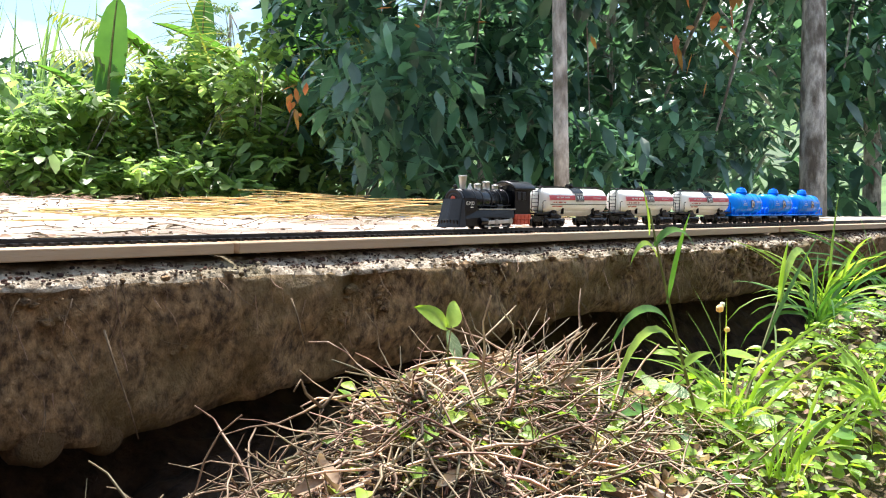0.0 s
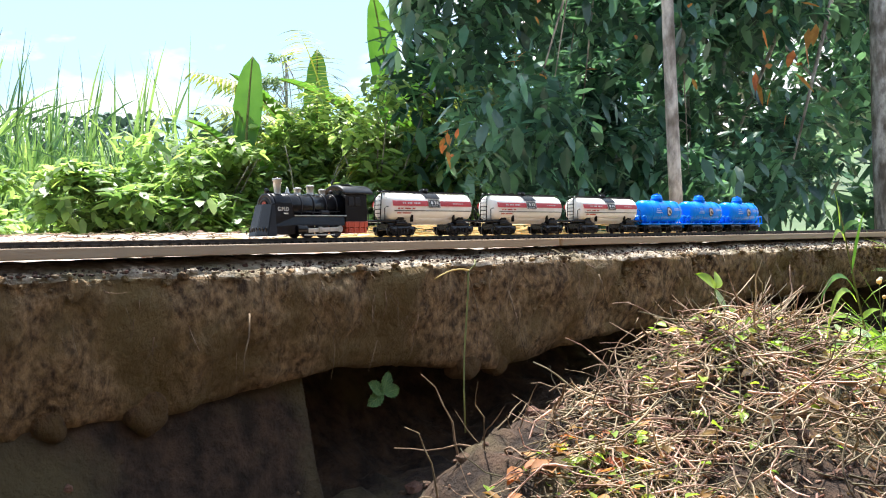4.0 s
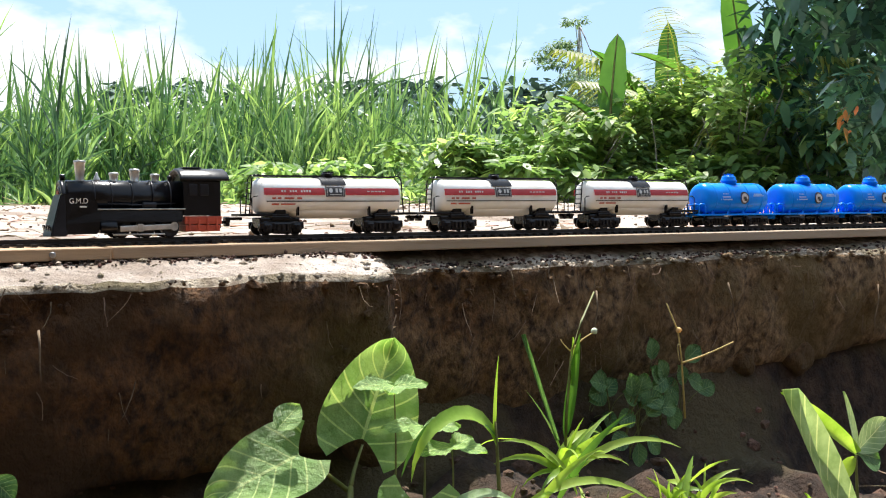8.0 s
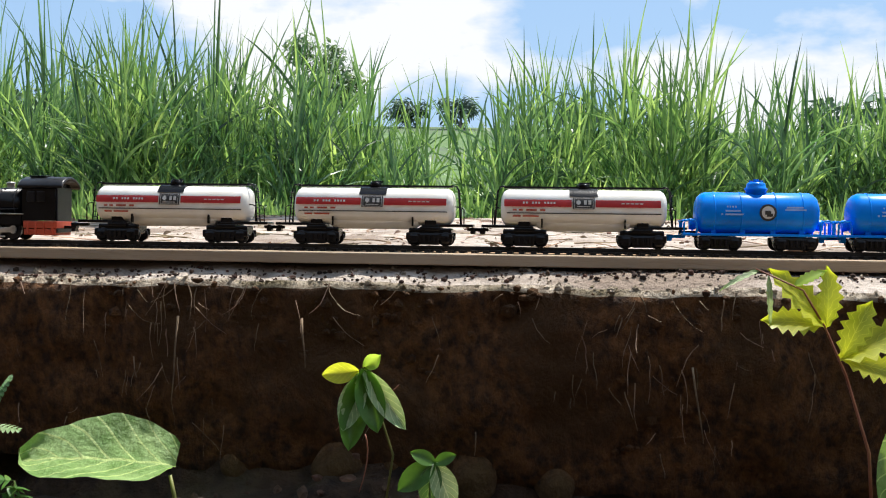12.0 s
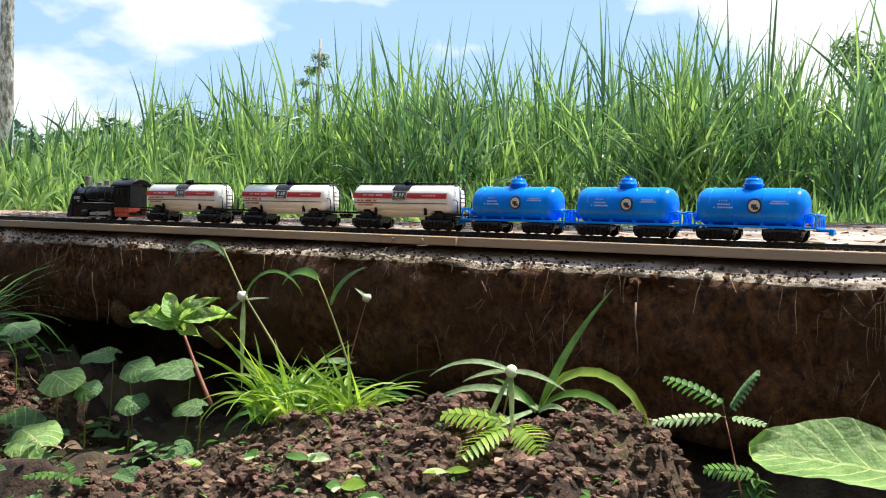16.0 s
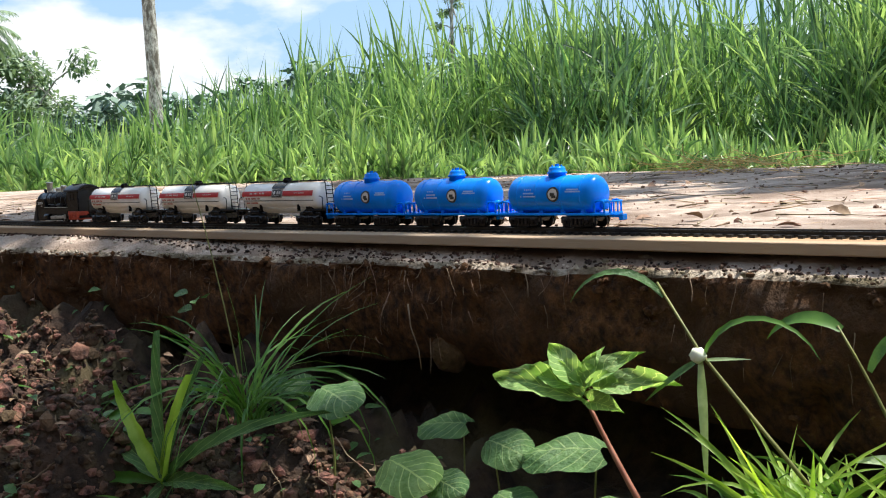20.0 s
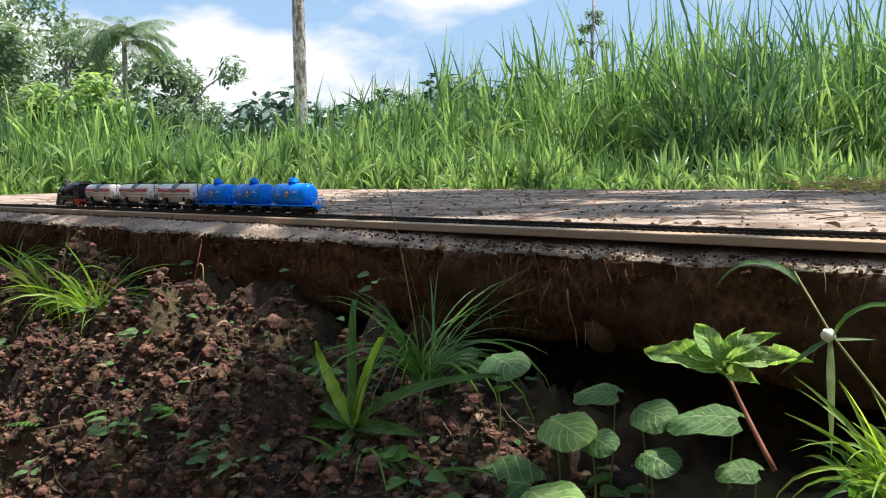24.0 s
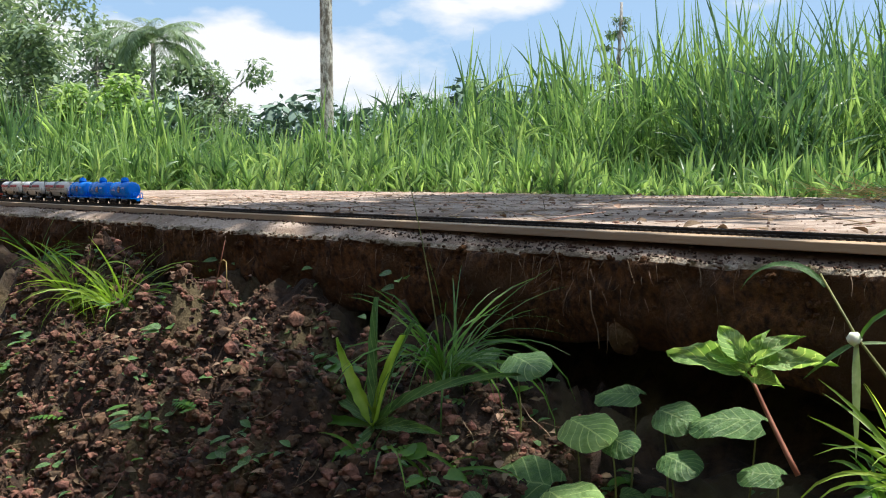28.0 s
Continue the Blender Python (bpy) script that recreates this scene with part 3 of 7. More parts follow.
def bogie(parent, x, half, top, r):
    """A four-wheeled truck: side frames with axle boxes and springs, and the wheels in it."""
    bm = bmesh.new()
    for s in (-1, 1):
        box(half * 1.85, 0.0030, 0.0058, (x, s * 0.0118, r + 0.0018), 0.0010, bm)
        box(half * 0.8, 0.0034, 0.0088, (x, s * 0.0120, r - 0.0002), 0.0012, bm)
        for w in (-1, 1):
            box(0.0082, 0.0036, 0.0086, (x + w * half * 0.62, s * 0.0122, r), 0.0022, bm)
            cyl(0.0014, 0.0012, (x + w * half * 0.62, s * 0.0144, r), "y", seg=10, bm=bm)
        for w in (-0.004, 0, 0.004):
            cyl(0.0013, 0.005, (x + w, s * 0.0136, r + 0.0005), seg=8, bm=bm)
    box(half * 0.8, 0.024, 0.003, (x, 0, top - 0.0015), 0.0006, bm)
    box(half * 1.7, 0.0185, max(0.004, top - r - 0.001), (x, 0, (top + r) / 2 - 0.0005), 0.0012, bm)  # bolster
    cyl(0.004, 0.004, (x, 0, top), seg=12, bm=bm)
    truck = part("bogie", bm, M_BLACK, parent, "black plastic four-wheeled bogie", smooth=False)
    for w in (-1, 1):
        for s in (-1, 1):
            bm = lathe([(0.0070, 0.001), (0.0070, r * 0.5), (0.0074, r * 0.55), (0.0074, r * 0.8), (0.0070, r), (0.0092, r), (0.0094, r * 0.8), (0.0094, r * 0.5), (0.0092, 0.001)], "y", (x + w * half * 0.62, 0, r), 20)
            if s < 0:
                bmesh.ops.transform(bm, matrix=Matrix.Diagonal((1, -1, 1, 1)), verts=bm.verts)
                bmesh.ops.reverse_faces(bm, faces=bm.faces)
            part("wheel", bm, M_DARKGREY, truck)
    return truck


def coupler(parent, x, way, z, mat):
    bm = box(0.012, 0.0035, 0.0025, (x + way * 0.004, 0, z), 0.0006)
    box(0.004, 0.007, 0.005, (x + way * 0.010, 0, z - 0.001), 0.0008, bm)
    part("coupler", bm, mat, parent, smooth=False)


def white_tanker():
    car = empty("white_tank_wagon")
    tagged(car, "cream white toy tank wagon with red stripe and black ladders", "tank wagon", "white tank wagons")
    H, RY, RZ, CZ = 0.0625, 0.0148, 0.0142, 0.0302
    ends = [(-H, 0.30), (-H + 0.0004, 0.62), (-H + 0.0022, 0.86), (-H + 0.0050, 1.0), (H - 0.0050, 1.0), (H - 0.0022, 0.86), (H - 0.0004, 0.62), (H, 0.30)]
    part("tank", oval(ends, RY, RZ, CZ, 48, 2.35), M_WHITE, car, "cream white plastic tank")
    # belly that hangs between the bogies
    bm = bmesh.new()
    low = [(-0.036, 0.0165), (-0.030, 0.0125), (0.030, 0.0125), (0.036, 0.0165)]
    for y in (-0.0085, 0.0085):
        vs = [bm.verts.new((x, y, z)) for x, z in low] + [bm.verts.new((0.036, y * 1.45, 0.024)), bm.verts.new((-0.036, y * 1.45, 0.024))]
        bm.faces.new(vs)
    bm.verts.ensure_lookup_table()
    for k in range(6):
        bm.faces.new((bm.verts[k], bm.verts[(k + 1) % 6], bm.verts[6 + (k + 1) % 6], bm.verts[6 + k]))
    bmesh.ops.recalc_face_normals(bm, faces=bm.faces)
    bmesh.ops.bevel(bm, geom=bm.edges, offset=0.0012, segments=2, affect="EDGES")
    part("belly", bm, M_WHITE, car, "cream white lower tank")
    for s in (-1, 1):
        for x0, x1 in ((-0.0595, -0.0090), (0.0090, 0.0570)):
            part("stripe", patch(x0, x1, 3, 24, RY * 1.035, RZ * 1.035, CZ, side=s), M_STRIPE, car, "printed red stripe")
        part("line", patch(-0.0575, 0.0575, -17, -14, RY * 1.04, RZ * 1.04, CZ, side=s, steps=2), M_PRINT, car)
        part("emblem", patch(-0.0082, 0.0082, -3, 31, RY * 1.04, RZ * 1.04, CZ, 0.0007, s), M_PRINT, car, "dark emblem plate with pale mark")
        bm = patch(-0.0072, 0.0072, 28, 29, RY * 1.04, RZ * 1.04, CZ, 0.0010, s, 1)
        for x0, x1, a0, a1 in ((-0.0072, 0.0072, -1.5, -0.5), (-0.0072, -0.0069, -1, 28.5), (0.0069, 0.0072, -1, 28.5), (-0.0054, -0.0022, 12, 20), (-0.0046, -0.0030, 9, 23), (0.0002, 0.0022, 10, 22), (0.0034, 0.0056, 10, 22), (-0.0050, 0.0050, 3.5, 5)):
            patch(x0, x1, a0, a1, RY * 1.04, RZ * 1.04, CZ, 0.0010, s, 2, bm)
        tagged(part("mark", bm, M_PALE, car, "pale printed mark"), kind="stuff")
        bm = bmesh.new()
        for k in range(11):
            x = -0.0455 + k * 0.0023
            if k not in (2, 6):
                patch(x, x + 0.0014, 11, 17, RY * 1.035, RZ * 1.035, CZ, 0.0008, s, 2, bm)
        for k in range(5):
            x = 0.028 + k * 0.0034
            patch(x, x + 0.0024, 12, 15, RY * 1.035, RZ * 1.035, CZ, 0.0008, s, 2, bm)
        tagged(part("lettering", bm, M_PALE, car, "pale lettering too small to read"), kind="stuff")
        bm = bmesh.new()
        for x, w in ((-0.053, 0.003), (-0.0485, 0.003), (-0.043, 0.008), (-0.0325, 0.004)):
            patch(x, x + w, -9, -4, RY * 1.035, RZ * 1.035, CZ, 0.0006, s, 2, bm)
        for x, w in ((-0.053, 0.006), (-0.0455, 0.012)):
            patch(x, x + w, -27, -22, RY * 1.035, RZ * 1.035, CZ, 0.0006, s, 2, bm)
        tagged(part("stencil", bm, M_RED, car, "small reddish-brown stencil marks"), kind="stuff")
    # walkway along the top, hatch and saddle
    bm = box(2 * H - 0.004, 0.0052, 0.0009, (0, 0, CZ + RZ + 0.0012), 0.0003)
    for y in (-0.0024, 0.0024):
        box(2 * H - 0.004, 0.0005, 0.0012, (0, y, CZ + RZ + 0.0017), bm=bm)
    part("walkway", bm, M_DARKGREY, car, "black walkway on the tank", smooth=False)
    bm = bmesh.new()
    for s in (-1, 1):
        patch(-0.0105, 0.0105, 34, 88, RY * 1.06, RZ * 1.06, CZ, 0.0006, s, 8, bm)
    part("saddle", bm, M_BLACK, car, "black saddle under the hatch")
    bm = cyl(0.0048, 0.0032, (0, 0, CZ + RZ + 0.0026), seg=20, bevel=0.0006)
    cyl(0.0036, 0.0014, (0.0, 0, CZ + RZ + 0.0047), seg=16, bm=bm)
    box(0.003, 0.0020, 0.0012, (0.004, 0, CZ + RZ + 0.0049), bm=bm)
    part("hatch", bm, M_BLACK, car, "round black hatch")
    # frame, end platforms, ladders and hoops
    for s in (-1, 1):
        bm = box(0.036, 0.020, 0.0022, (s * 0.059, 0, 0.0158), 0.0005)
        box(0.009, 0.022, 0.006, (s * 0.0445, 0, 0.0185), 0.0008, bm)
        box(0.014, 0.022, 0.0030, (s * 0.0445, 0, 0.0150), 0.0006, bm)
        box(0.0012, 0.0035, 0.007, (s * 0.031, -0.0125, 0.0185), bm=bm)
        box(0.0012, 0.0035, 0.007, (s * 0.031, 0.0125, 0.0185), bm=bm)
        part("end_frame", bm, M_BLACK, car, "black plastic end frame", smooth=False)
    for s in (-1, 1):
        x = s * (H + 0.0028)
        for y in (-0.0045, 0.0045):
            bm = bmesh.new()
            tube([(x + s * 0.002, y, 0.016), (x + s * 0.0005, y, 0.034), (x - s * 0.0002, y, 0.0430), (x - s * 0.002, y, 0.0462), (x - s * 0.006, y, 0.0468)], 0.00055, bm)
            part("ladder_rail", bm, M_BLACK, car)
        for k in range(6):
            bm = tube([(x + s * 0.0015, -0.0045, 0.0195 + 0.0042 * k), (x + s * 0.0015, 0.0045, 0.0195 + 0.0042 * k)], 0.00045)
            part("ladder_rung", bm, M_BLACK, car)
        for y in (-0.0125, 0.0125):
            bm = tube([(x + s * 0.003, y, 0.0165), (x + s * 0.003, y, 0.0285), (x + s * 0.001, y, 0.0300), (x - s * 0.002, y, 0.0302)], 0.0005)
            part("handrail", bm, M_BLACK, car)
        coupler(car, s * 0.074, s, 0.0130, M_BLACK)
        bogie(car, s * 0.0440, 0.0195, 0.0148, 0.0056)
    return car


def blue_tanker():
    car = empty("blue_tank_wagon")
    tagged(car, "bright blue plastic toy tank wagon with a dome", "tank wagon", "blue tank wagons")
    H, R, CZ = 0.0455, 0.0158, 0.0278
    ends = [(-H, 0.25), (-H + 0.0007, 0.55), (-H + 0.0022, 0.78), (-H + 0.0045, 0.92), (-H + 0.0075, 1.0), (H - 0.0075, 1.0), (H - 0.0045, 0.92), (H - 0.0022, 0.78), (H - 0.0007, 0.55), (H, 0.25)]
    bm = oval(ends, R, R, CZ, 48)
    part("tank", bm, M_BLUE, car, "bright blue plastic tank")
    for x in (-0.032, -0.0125, 0.0125, 0.032):
        part("band", oval([(x - 0.0006, 1.012), (x - 0.0003, 1.028), (x + 0.0003, 1.028), (x + 0.0006, 1.012)], R, R, CZ, 40), M_BLUE, car)
    bm = lathe([(0.040, 0.0078), (0.0450, 0.0074), (0.0455, 0.0084), (0.0468, 0.0084), (0.0472, 0.0074), (0.0495, 0.0070), (0.0508, 0.0064), (0.0514, 0.0050), (0.0516, 0.001)], "z", seg=28)
    part("dome", bm, M_BLUE, car, "blue dome with rim")
    bm = bmesh.new()
    for k in range(6):
        a = k * math.pi / 3
        cyl(0.0006, 0.0016, (0.0045 * math.cos(a), 0.0045 * math.sin(a), 0.0520), seg=8, bm=bm)
    cyl(0.002, 0.0022, (0, 0, 0.0525), seg=10, bm=bm)
    part("dome_cap", bm, M_BLUE, car, smooth=False)
    for s in (-1, 1):
        part("emblem", cyl_print(0.0062, 0.0062, 0.0285, R, CZ, s, 0.0005), M_PRINT, car, "round dark emblem")
        part("emblem_disc", cyl_print(0.0062, 0.0046, 0.0285, R, CZ, s, 0.0008), M_PALE, car, "pale disc in the emblem")
        bm = patch(0.0038, 0.0082, -3, 7, R, R, CZ, 0.0011, s, 3)
        patch(0.0052, 0.0096, -8, 0, R, R, CZ, 0.0011, s, 3, bm)
        part("emblem_mark", bm, M_PRINT, car)
        bm = bmesh.new()
        for x, w, a in ((-0.0235, 0.001, 17), (-0.0215, 0.001, 17), (-0.0195, 0.001, 17), (-0.0175, 0.001, 17), (-0.0245, 0.011, 6), (-0.0275, 0.0012, -3), (-0.0245, 0.013, -3), (0.0195, 0.012, 16), (0.0185, 0.015, 10)):
            patch(x, x + w, a - 2.2, a + 2.2, R, R, CZ, 0.0005, s, 2, bm)
        tagged(part("lettering", bm, M_BLUEPALE, car, "small pale lettering too small to read"), kind="stuff")
        x = s * 0.052
        bm = bmesh.new()
        for y in (-0.0125, 0.0125):
            pts = [(x + s * 0.002, y, 0.0125), (x + s * 0.002, y, 0.0200), (x + s * 0.001, y, 0.0220), (x - s * 0.002, y, 0.0228), (x - s * 0.006, y, 0.0222), (x - s * 0.0072, y, 0.019), (x - s * 0.0074, y, 0.0125)]
            tube(pts, 0.0008, bm)
        for y in (-0.006, 0, 0.006):
            tube([(x + s * 0.003, y, 0.0125), (x + s * 0.003, y, 0.0215)], 0.0007, bm)
        tube([(x + s * 0.003, -0.0125, 0.0217), (x + s * 0.003, 0.0125, 0.0217)], 0.0008, bm)
        part("end_rail", bm, M_BLUE, car)
        coupler(car, s * 0.0535, s, 0.0100, M_BLUE)
        bogie(car, s * 0.0275, 0.0172, 0.0108, 0.0054)
        part("valve", cyl(0.0042, 0.005, (s * 0.0465, 0, 0.0195), "x", seg=16, bevel=0.0008), M_BLUE, car)
    bm = box(0.111, 0.0270, 0.0020, (0, 0, 0.0118), 0.0005)
    for x in (-0.032, -0.011, 0.011, 0.032):
        box(0.004, 0.020, 0.0045, (x, 0, 0.0142), 0.0006, bm)
    part("deck", bm, M_BLUE, car, "flat blue deck", smooth=False)
    return car


def cyl_print(x, r, z, R, CZ, side, lift):
    """A round print on the tank's side."""
    bm = bmesh.new()
    mid = math.degrees(math.asin((z - CZ) / R))
    ring = []
    for k in range(24):
        a = 2 * math.pi * k / 24
        ang = radians(mid) + r * math.sin(a) / R
        ring.append(bm.verts.new((x + r * math.cos(a), side * (R + lift) * math.cos(ang), CZ + (R + lift) * math.sin(ang))))
    bm.faces.new(ring if side < 0 else ring[::-1])
    return bm


def locomotive():
    eng = empty("toy_locomotive")
    tagged(eng, "black toy steam locomotive with silver chimney and red firebox side", "locomotive")
    # boiler with bands, on its casing
    bm = lathe([(-0.0640, 0.0112), (-0.0632, 0.0122), (-0.030, 0.0122), (0.036, 0.0122)], "x", (0, 0, 0.0315), 36)
    part("boiler", bm, M_BLACK, eng, "glossy black boiler")
    for x in (-0.0415, -0.0265, -0.0085, 0.0100, 0.0260):
        part("boiler_band", lathe([(x - 0.0007, 0.0120), (x - 0.0005, 0.0127), (x + 0.0005, 0.0127), (x + 0.0007, 0.0120)], "x", (0, 0, 0.0315), 36), M_DARKGREY, eng)
    # side casing: skirt that slopes out to the pilot
    bm = bmesh.new()
    outline = [(-0.0700, 0.0335), (-0.0430, 0.0340), (-0.0385, 0.0215), (0.0360, 0.0215), (0.0360, 0.0120), (-0.0360, 0.0120), (-0.0400, 0.0035), (-0.0780, 0.0035), (-0.0770, 0.0110)]
    for s in (-1, 1):
        bm.faces.new([bm.verts.new((x, s * (0.0140 + 0.0012 * (z < 0.02)), z)) for x, z in outline])
    bm.verts.ensure_lookup_table()
    for k in range(9):
        bm.faces.new((bm.verts[k], bm.verts[(k + 1) % 9], bm.verts[9 + (k + 1) % 9], bm.verts[9 + k]))
    bmesh.ops.recalc_face_normals(bm, faces=bm.faces)
    bmesh.ops.bevel(bm, geom=bm.edges, offset=0.0008, segments=2, affect="EDGES")
    part("casing", bm, M_BLACK, eng, "black side casing", smooth=False)
    for s in (-1, 1):
        part("running_board", box(0.078, 0.0040, 0.0010, (-0.001, s * 0.0136, 0.0218), 0.0003), M_SILVER, eng, "silvered running board edge", smooth=False)
        bm = bmesh.new()  # pump and pipe along the boiler's foot
        cyl(0.0022, 0.012, (0.006, s * 0.0125, 0.0250), "x", seg=14, bevel=0.0004, bm=bm)
        tube([(-0.030, s * 0.0128, 0.0262), (-0.008, s * 0.0130, 0.0250), (0.030, s * 0.0126, 0.0262)], 0.0006, bm)
        part("feed_pipe", bm, M_DARKGREY, eng, "black pump and pipe")
        # driving wheels and rods
        for x in (-0.019, 0.003, 0.025):
            part("driving_wheel", lathe([(0.0085, 0.001), (0.0085, 0.0050), (0.0092, 0.0056), (0.0092, 0.0072), (0.0085, 0.0084), (0.0118, 0.0084), (0.0122, 0.0072), (0.0116, 0.0056), (0.0116, 0.002), (0.0130, 0.0016), (0.0130, 0.0004)], "y", (x, 0, 0.0084), 28) if s > 0 else mirror_y(lathe([(0.0085, 0.001), (0.0085, 0.0050), (0.0092, 0.0056), (0.0092, 0.0072), (0.0085, 0.0084), (0.0118, 0.0084), (0.0122, 0.0072), (0.0116, 0.0056), (0.0116, 0.002), (0.0130, 0.0016), (0.0130, 0.0004)], "y", (x, 0, 0.0084), 28)), M_DARKGREY, eng)
        bm = box(0.050, 0.0012, 0.0042, (0.004, s * 0.0150, 0.0078), 0.0005, turn=(0, -1.5, 0))
        cyl(0.0034, 0.0016, (0.0275, s * 0.0152, 0.0086), "y", seg=18, bm=bm)
        box(0.0050, 0.0018, 0.0058, (-0.0030, s * 0.0153, 0.0078), 0.0004, bm)
        box(0.046, 0.0010, 0.0012, (-0.004, s * 0.0150, 0.0028), 0.0003, bm)
        part("side_rod", bm, M_SILVER, eng, "silvered connecting rod", smooth=False)
        part("cylinder", cyl(0.0046, 0.014, (-0.031, s * 0.0142, 0.0085), "x", seg=18, bevel=0.0006), M_BLACK, eng)
    # red firebox side under the cab
    fire = part("firebox", box(0.0350, 0.0300, 0.0062, (0.0550, 0, 0.0130), 0.0007), M_RED, eng, "faded red firebox side", smooth=False)
    part("ashpan", box(0.0330, 0.0290, 0.0050, (0.0545, 0, 0.0068), 0.0007), M_RED, fire, smooth=False)
    for k in range(4):
        part("rib", box(0.0020, 0.0312, 0.0100, (0.0420 + 0.0085 * k, 0, 0.0100), 0.0004), M_RED, fire, smooth=False)
    # cab
    bm = bmesh.new()
    sec = [(-0.0150, 0.0165), (-0.0150, 0.0430), (-0.0110, 0.0470), (0.0, 0.0485), (0.0110, 0.0470), (0.0150, 0.0430), (0.0150, 0.0165)]
    for x in (0.0365, 0.0710):
        bm.faces.new([bm.verts.new((x, y, z)) for y, z in sec])
    bm.verts.ensure_lookup_table()
    for k in range(7):
        bm.faces.new((bm.verts[k], bm.verts[(k + 1) % 7], bm.verts[7 + (k + 1) % 7], bm.verts[7 + k]))
    bmesh.ops.recalc_face_normals(bm, faces=bm.faces)
    part("cab", bm, M_BLACK, eng, "black driver's cab", smooth=False)
    for s in (-1, 1):
        bm = bmesh.new()
        for x in (0.0455, 0.0560):
            box(0.0082, 0.0008, 0.0090, (x, s * 0.0151, 0.0365), 0.0006, bm)
        part("cab_window", bm, M_DARKGREY, eng, "moulded cab window", smooth=False)
    part("cab_rear", box(0.0014, 0.0270, 0.0380, (0.0716, 0, 0.0255), 0.0006), M_DARKGREY, eng, "grey-black rear wall", smooth=False)
    bm = bmesh.new()
    rings = []
    for x in (0.0330, 0.0345, 0.0780, 0.0792):
        ring = []
        for k in range(17):
            a = radians(18 + 144 * k / 16)
            shrink = 0.0008 if x in (0.0330, 0.0792) else 0
            ring.append((x, 0.0182 * math.cos(a) / math.cos(radians(18)) * 0.98, 0.0410 + (0.0125 - shrink) * math.sin(a)))
        rings.append([bm.verts.new(p) for p in ring])
        rings.append([bm.verts.new((p[0], p[1] * 0.94, p[2] - 0.0014)) for p in ring])
    for i in (0, 2, 4):
        for k in range(16):
            bm.faces.new((rings[i][k], rings[i][k + 1], rings[i + 2][k + 1], rings[i + 2][k]))
            bm.faces.new((rings[i + 1][k], rings[i + 3][k], rings[i + 3][k + 1], rings[i + 1][k + 1]))
    for i in (0, 6):
        for k in range(16):
            bm.faces.new((rings[i][k], rings[i + 1][k], rings[i + 1][k + 1], rings[i][k + 1]))
    for i in (0, 2, 4):
        for k in (0, 16):
            bm.faces.new((rings[i][k], rings[i + 2][k], rings[i + 3][k], rings[i + 1][k]))
    bmesh.ops.recalc_face_normals(bm, faces=bm.faces)
    part("cab_roof", bm, M_DARKGREY, eng, "arched black cab roof")
    part("roof_hatch", box(0.0170, 0.0150, 0.0012, (0.0480, 0, 0.0538), 0.0004), M_DARKGREY, eng, smooth=False)
    # chimney, domes, bell
    bm = lathe([(0.0415, 0.0040), (0.0430, 0.0034), (0.0560, 0.0046), (0.0565, 0.0052), (0.0582, 0.0052), (0.0584, 0.0040), (0.0560, 0.0036)], "z", (-0.0510, 0, 0), 24)
    part("chimney", bm, M_SILVER, eng, "silvered flared chimney")
    for name, x, r, h in (("bell", -0.0365, 0.0028, 0.0500), ("sand_dome", -0.0215, 0.0040, 0.0500), ("steam_dome", -0.0030, 0.0044, 0.0528), ("rear_dome", 0.0155, 0.0038, 0.0492), ("whistle", 0.0290, 0.0022, 0.0478)):
        if name == "bell":
            bm = lathe([(0.0425, 0.0034), (0.0445, 0.0030), (0.0470, 0.0016), (h - 0.0008, 0.0010), (h, 0.0003)], "z", (x, 0, 0), 16)
        else:
            bm = lathe([(0.0420, r * 1.15), (0.0435, r * 0.92), (h - 0.0025, r * 0.95), (h - 0.0020, r * 1.1), (h - 0.0008, r * 1.08), (h - 0.0002, r * 0.8), (h, r * 0.2)], "z", (x, 0, 0), 24)
        part(name, bm, M_SILVER if name != "whistle" else M_DARKGREY, eng, "silvered " + name.replace("_", " ") if name != "whistle" else "")
    # smokebox front with rings, lamp and pilot
    bm = lathe([(-0.0664, 0.0008), (-0.0668, 0.0040), (-0.0660, 0.0042), (-0.0660, 0.0066), (-0.0670, 0.0068), (-0.0670, 0.0080), (-0.0660, 0.0082), (-0.0660, 0.0104), (-0.0668, 0.0106), (-0.0664, 0.0128), (-0.0635, 0.0132)], "x", (-0.0028, 0, 0.0305), 36)
    part("smokebox_door", bm, M_DARKGREY, eng, "ringed smokebox door")
    part("number_plate", cyl(0.0034, 0.0010, (-0.0701, 0, 0.0325), "x", seg=20, bevel=0.0003), M_RED, eng, "round red front plate")
    part("lamp", cyl(0.0024, 0.0040, (-0.0660, 0, 0.0458), "x", seg=16, bevel=0.0005), M_BLACK, eng)
    bm = bmesh.new()
    top = [(-0.0705, -0.0140, 0.0330), (-0.0725, 0, 0.0330), (-0.0705, 0.0140, 0.0330)]
    mid = [(-0.0770, -0.0155, 0.0120), (-0.0795, 0, 0.0120), (-0.0770, 0.0155, 0.0120)]
    low = [(-0.0800, -0.0165, 0.0022), (-0.0835, 0, 0.0022), (-0.0800, 0.0165, 0.0022)]
    grid = [[bm.verts.new(p) for p in row] for row in (top, mid, low)]
    rear = [[bm.verts.new((-0.0660, p[1], p[2])) for p in row] for row in (top, mid, low)]
    for g, flip in ((grid, False), (rear, True)):
        for a, b in zip(g, g[1:]):
            for k in range(2):
                f = (a[k], a[k + 1], b[k + 1], b[k])
                bm.faces.new(f[::-1] if flip else f)
    edge = lambda g: [g[0][0], g[0][1], g[0][2], g[1][2], g[2][2], g[2][1], g[2][0], g[1][0]]
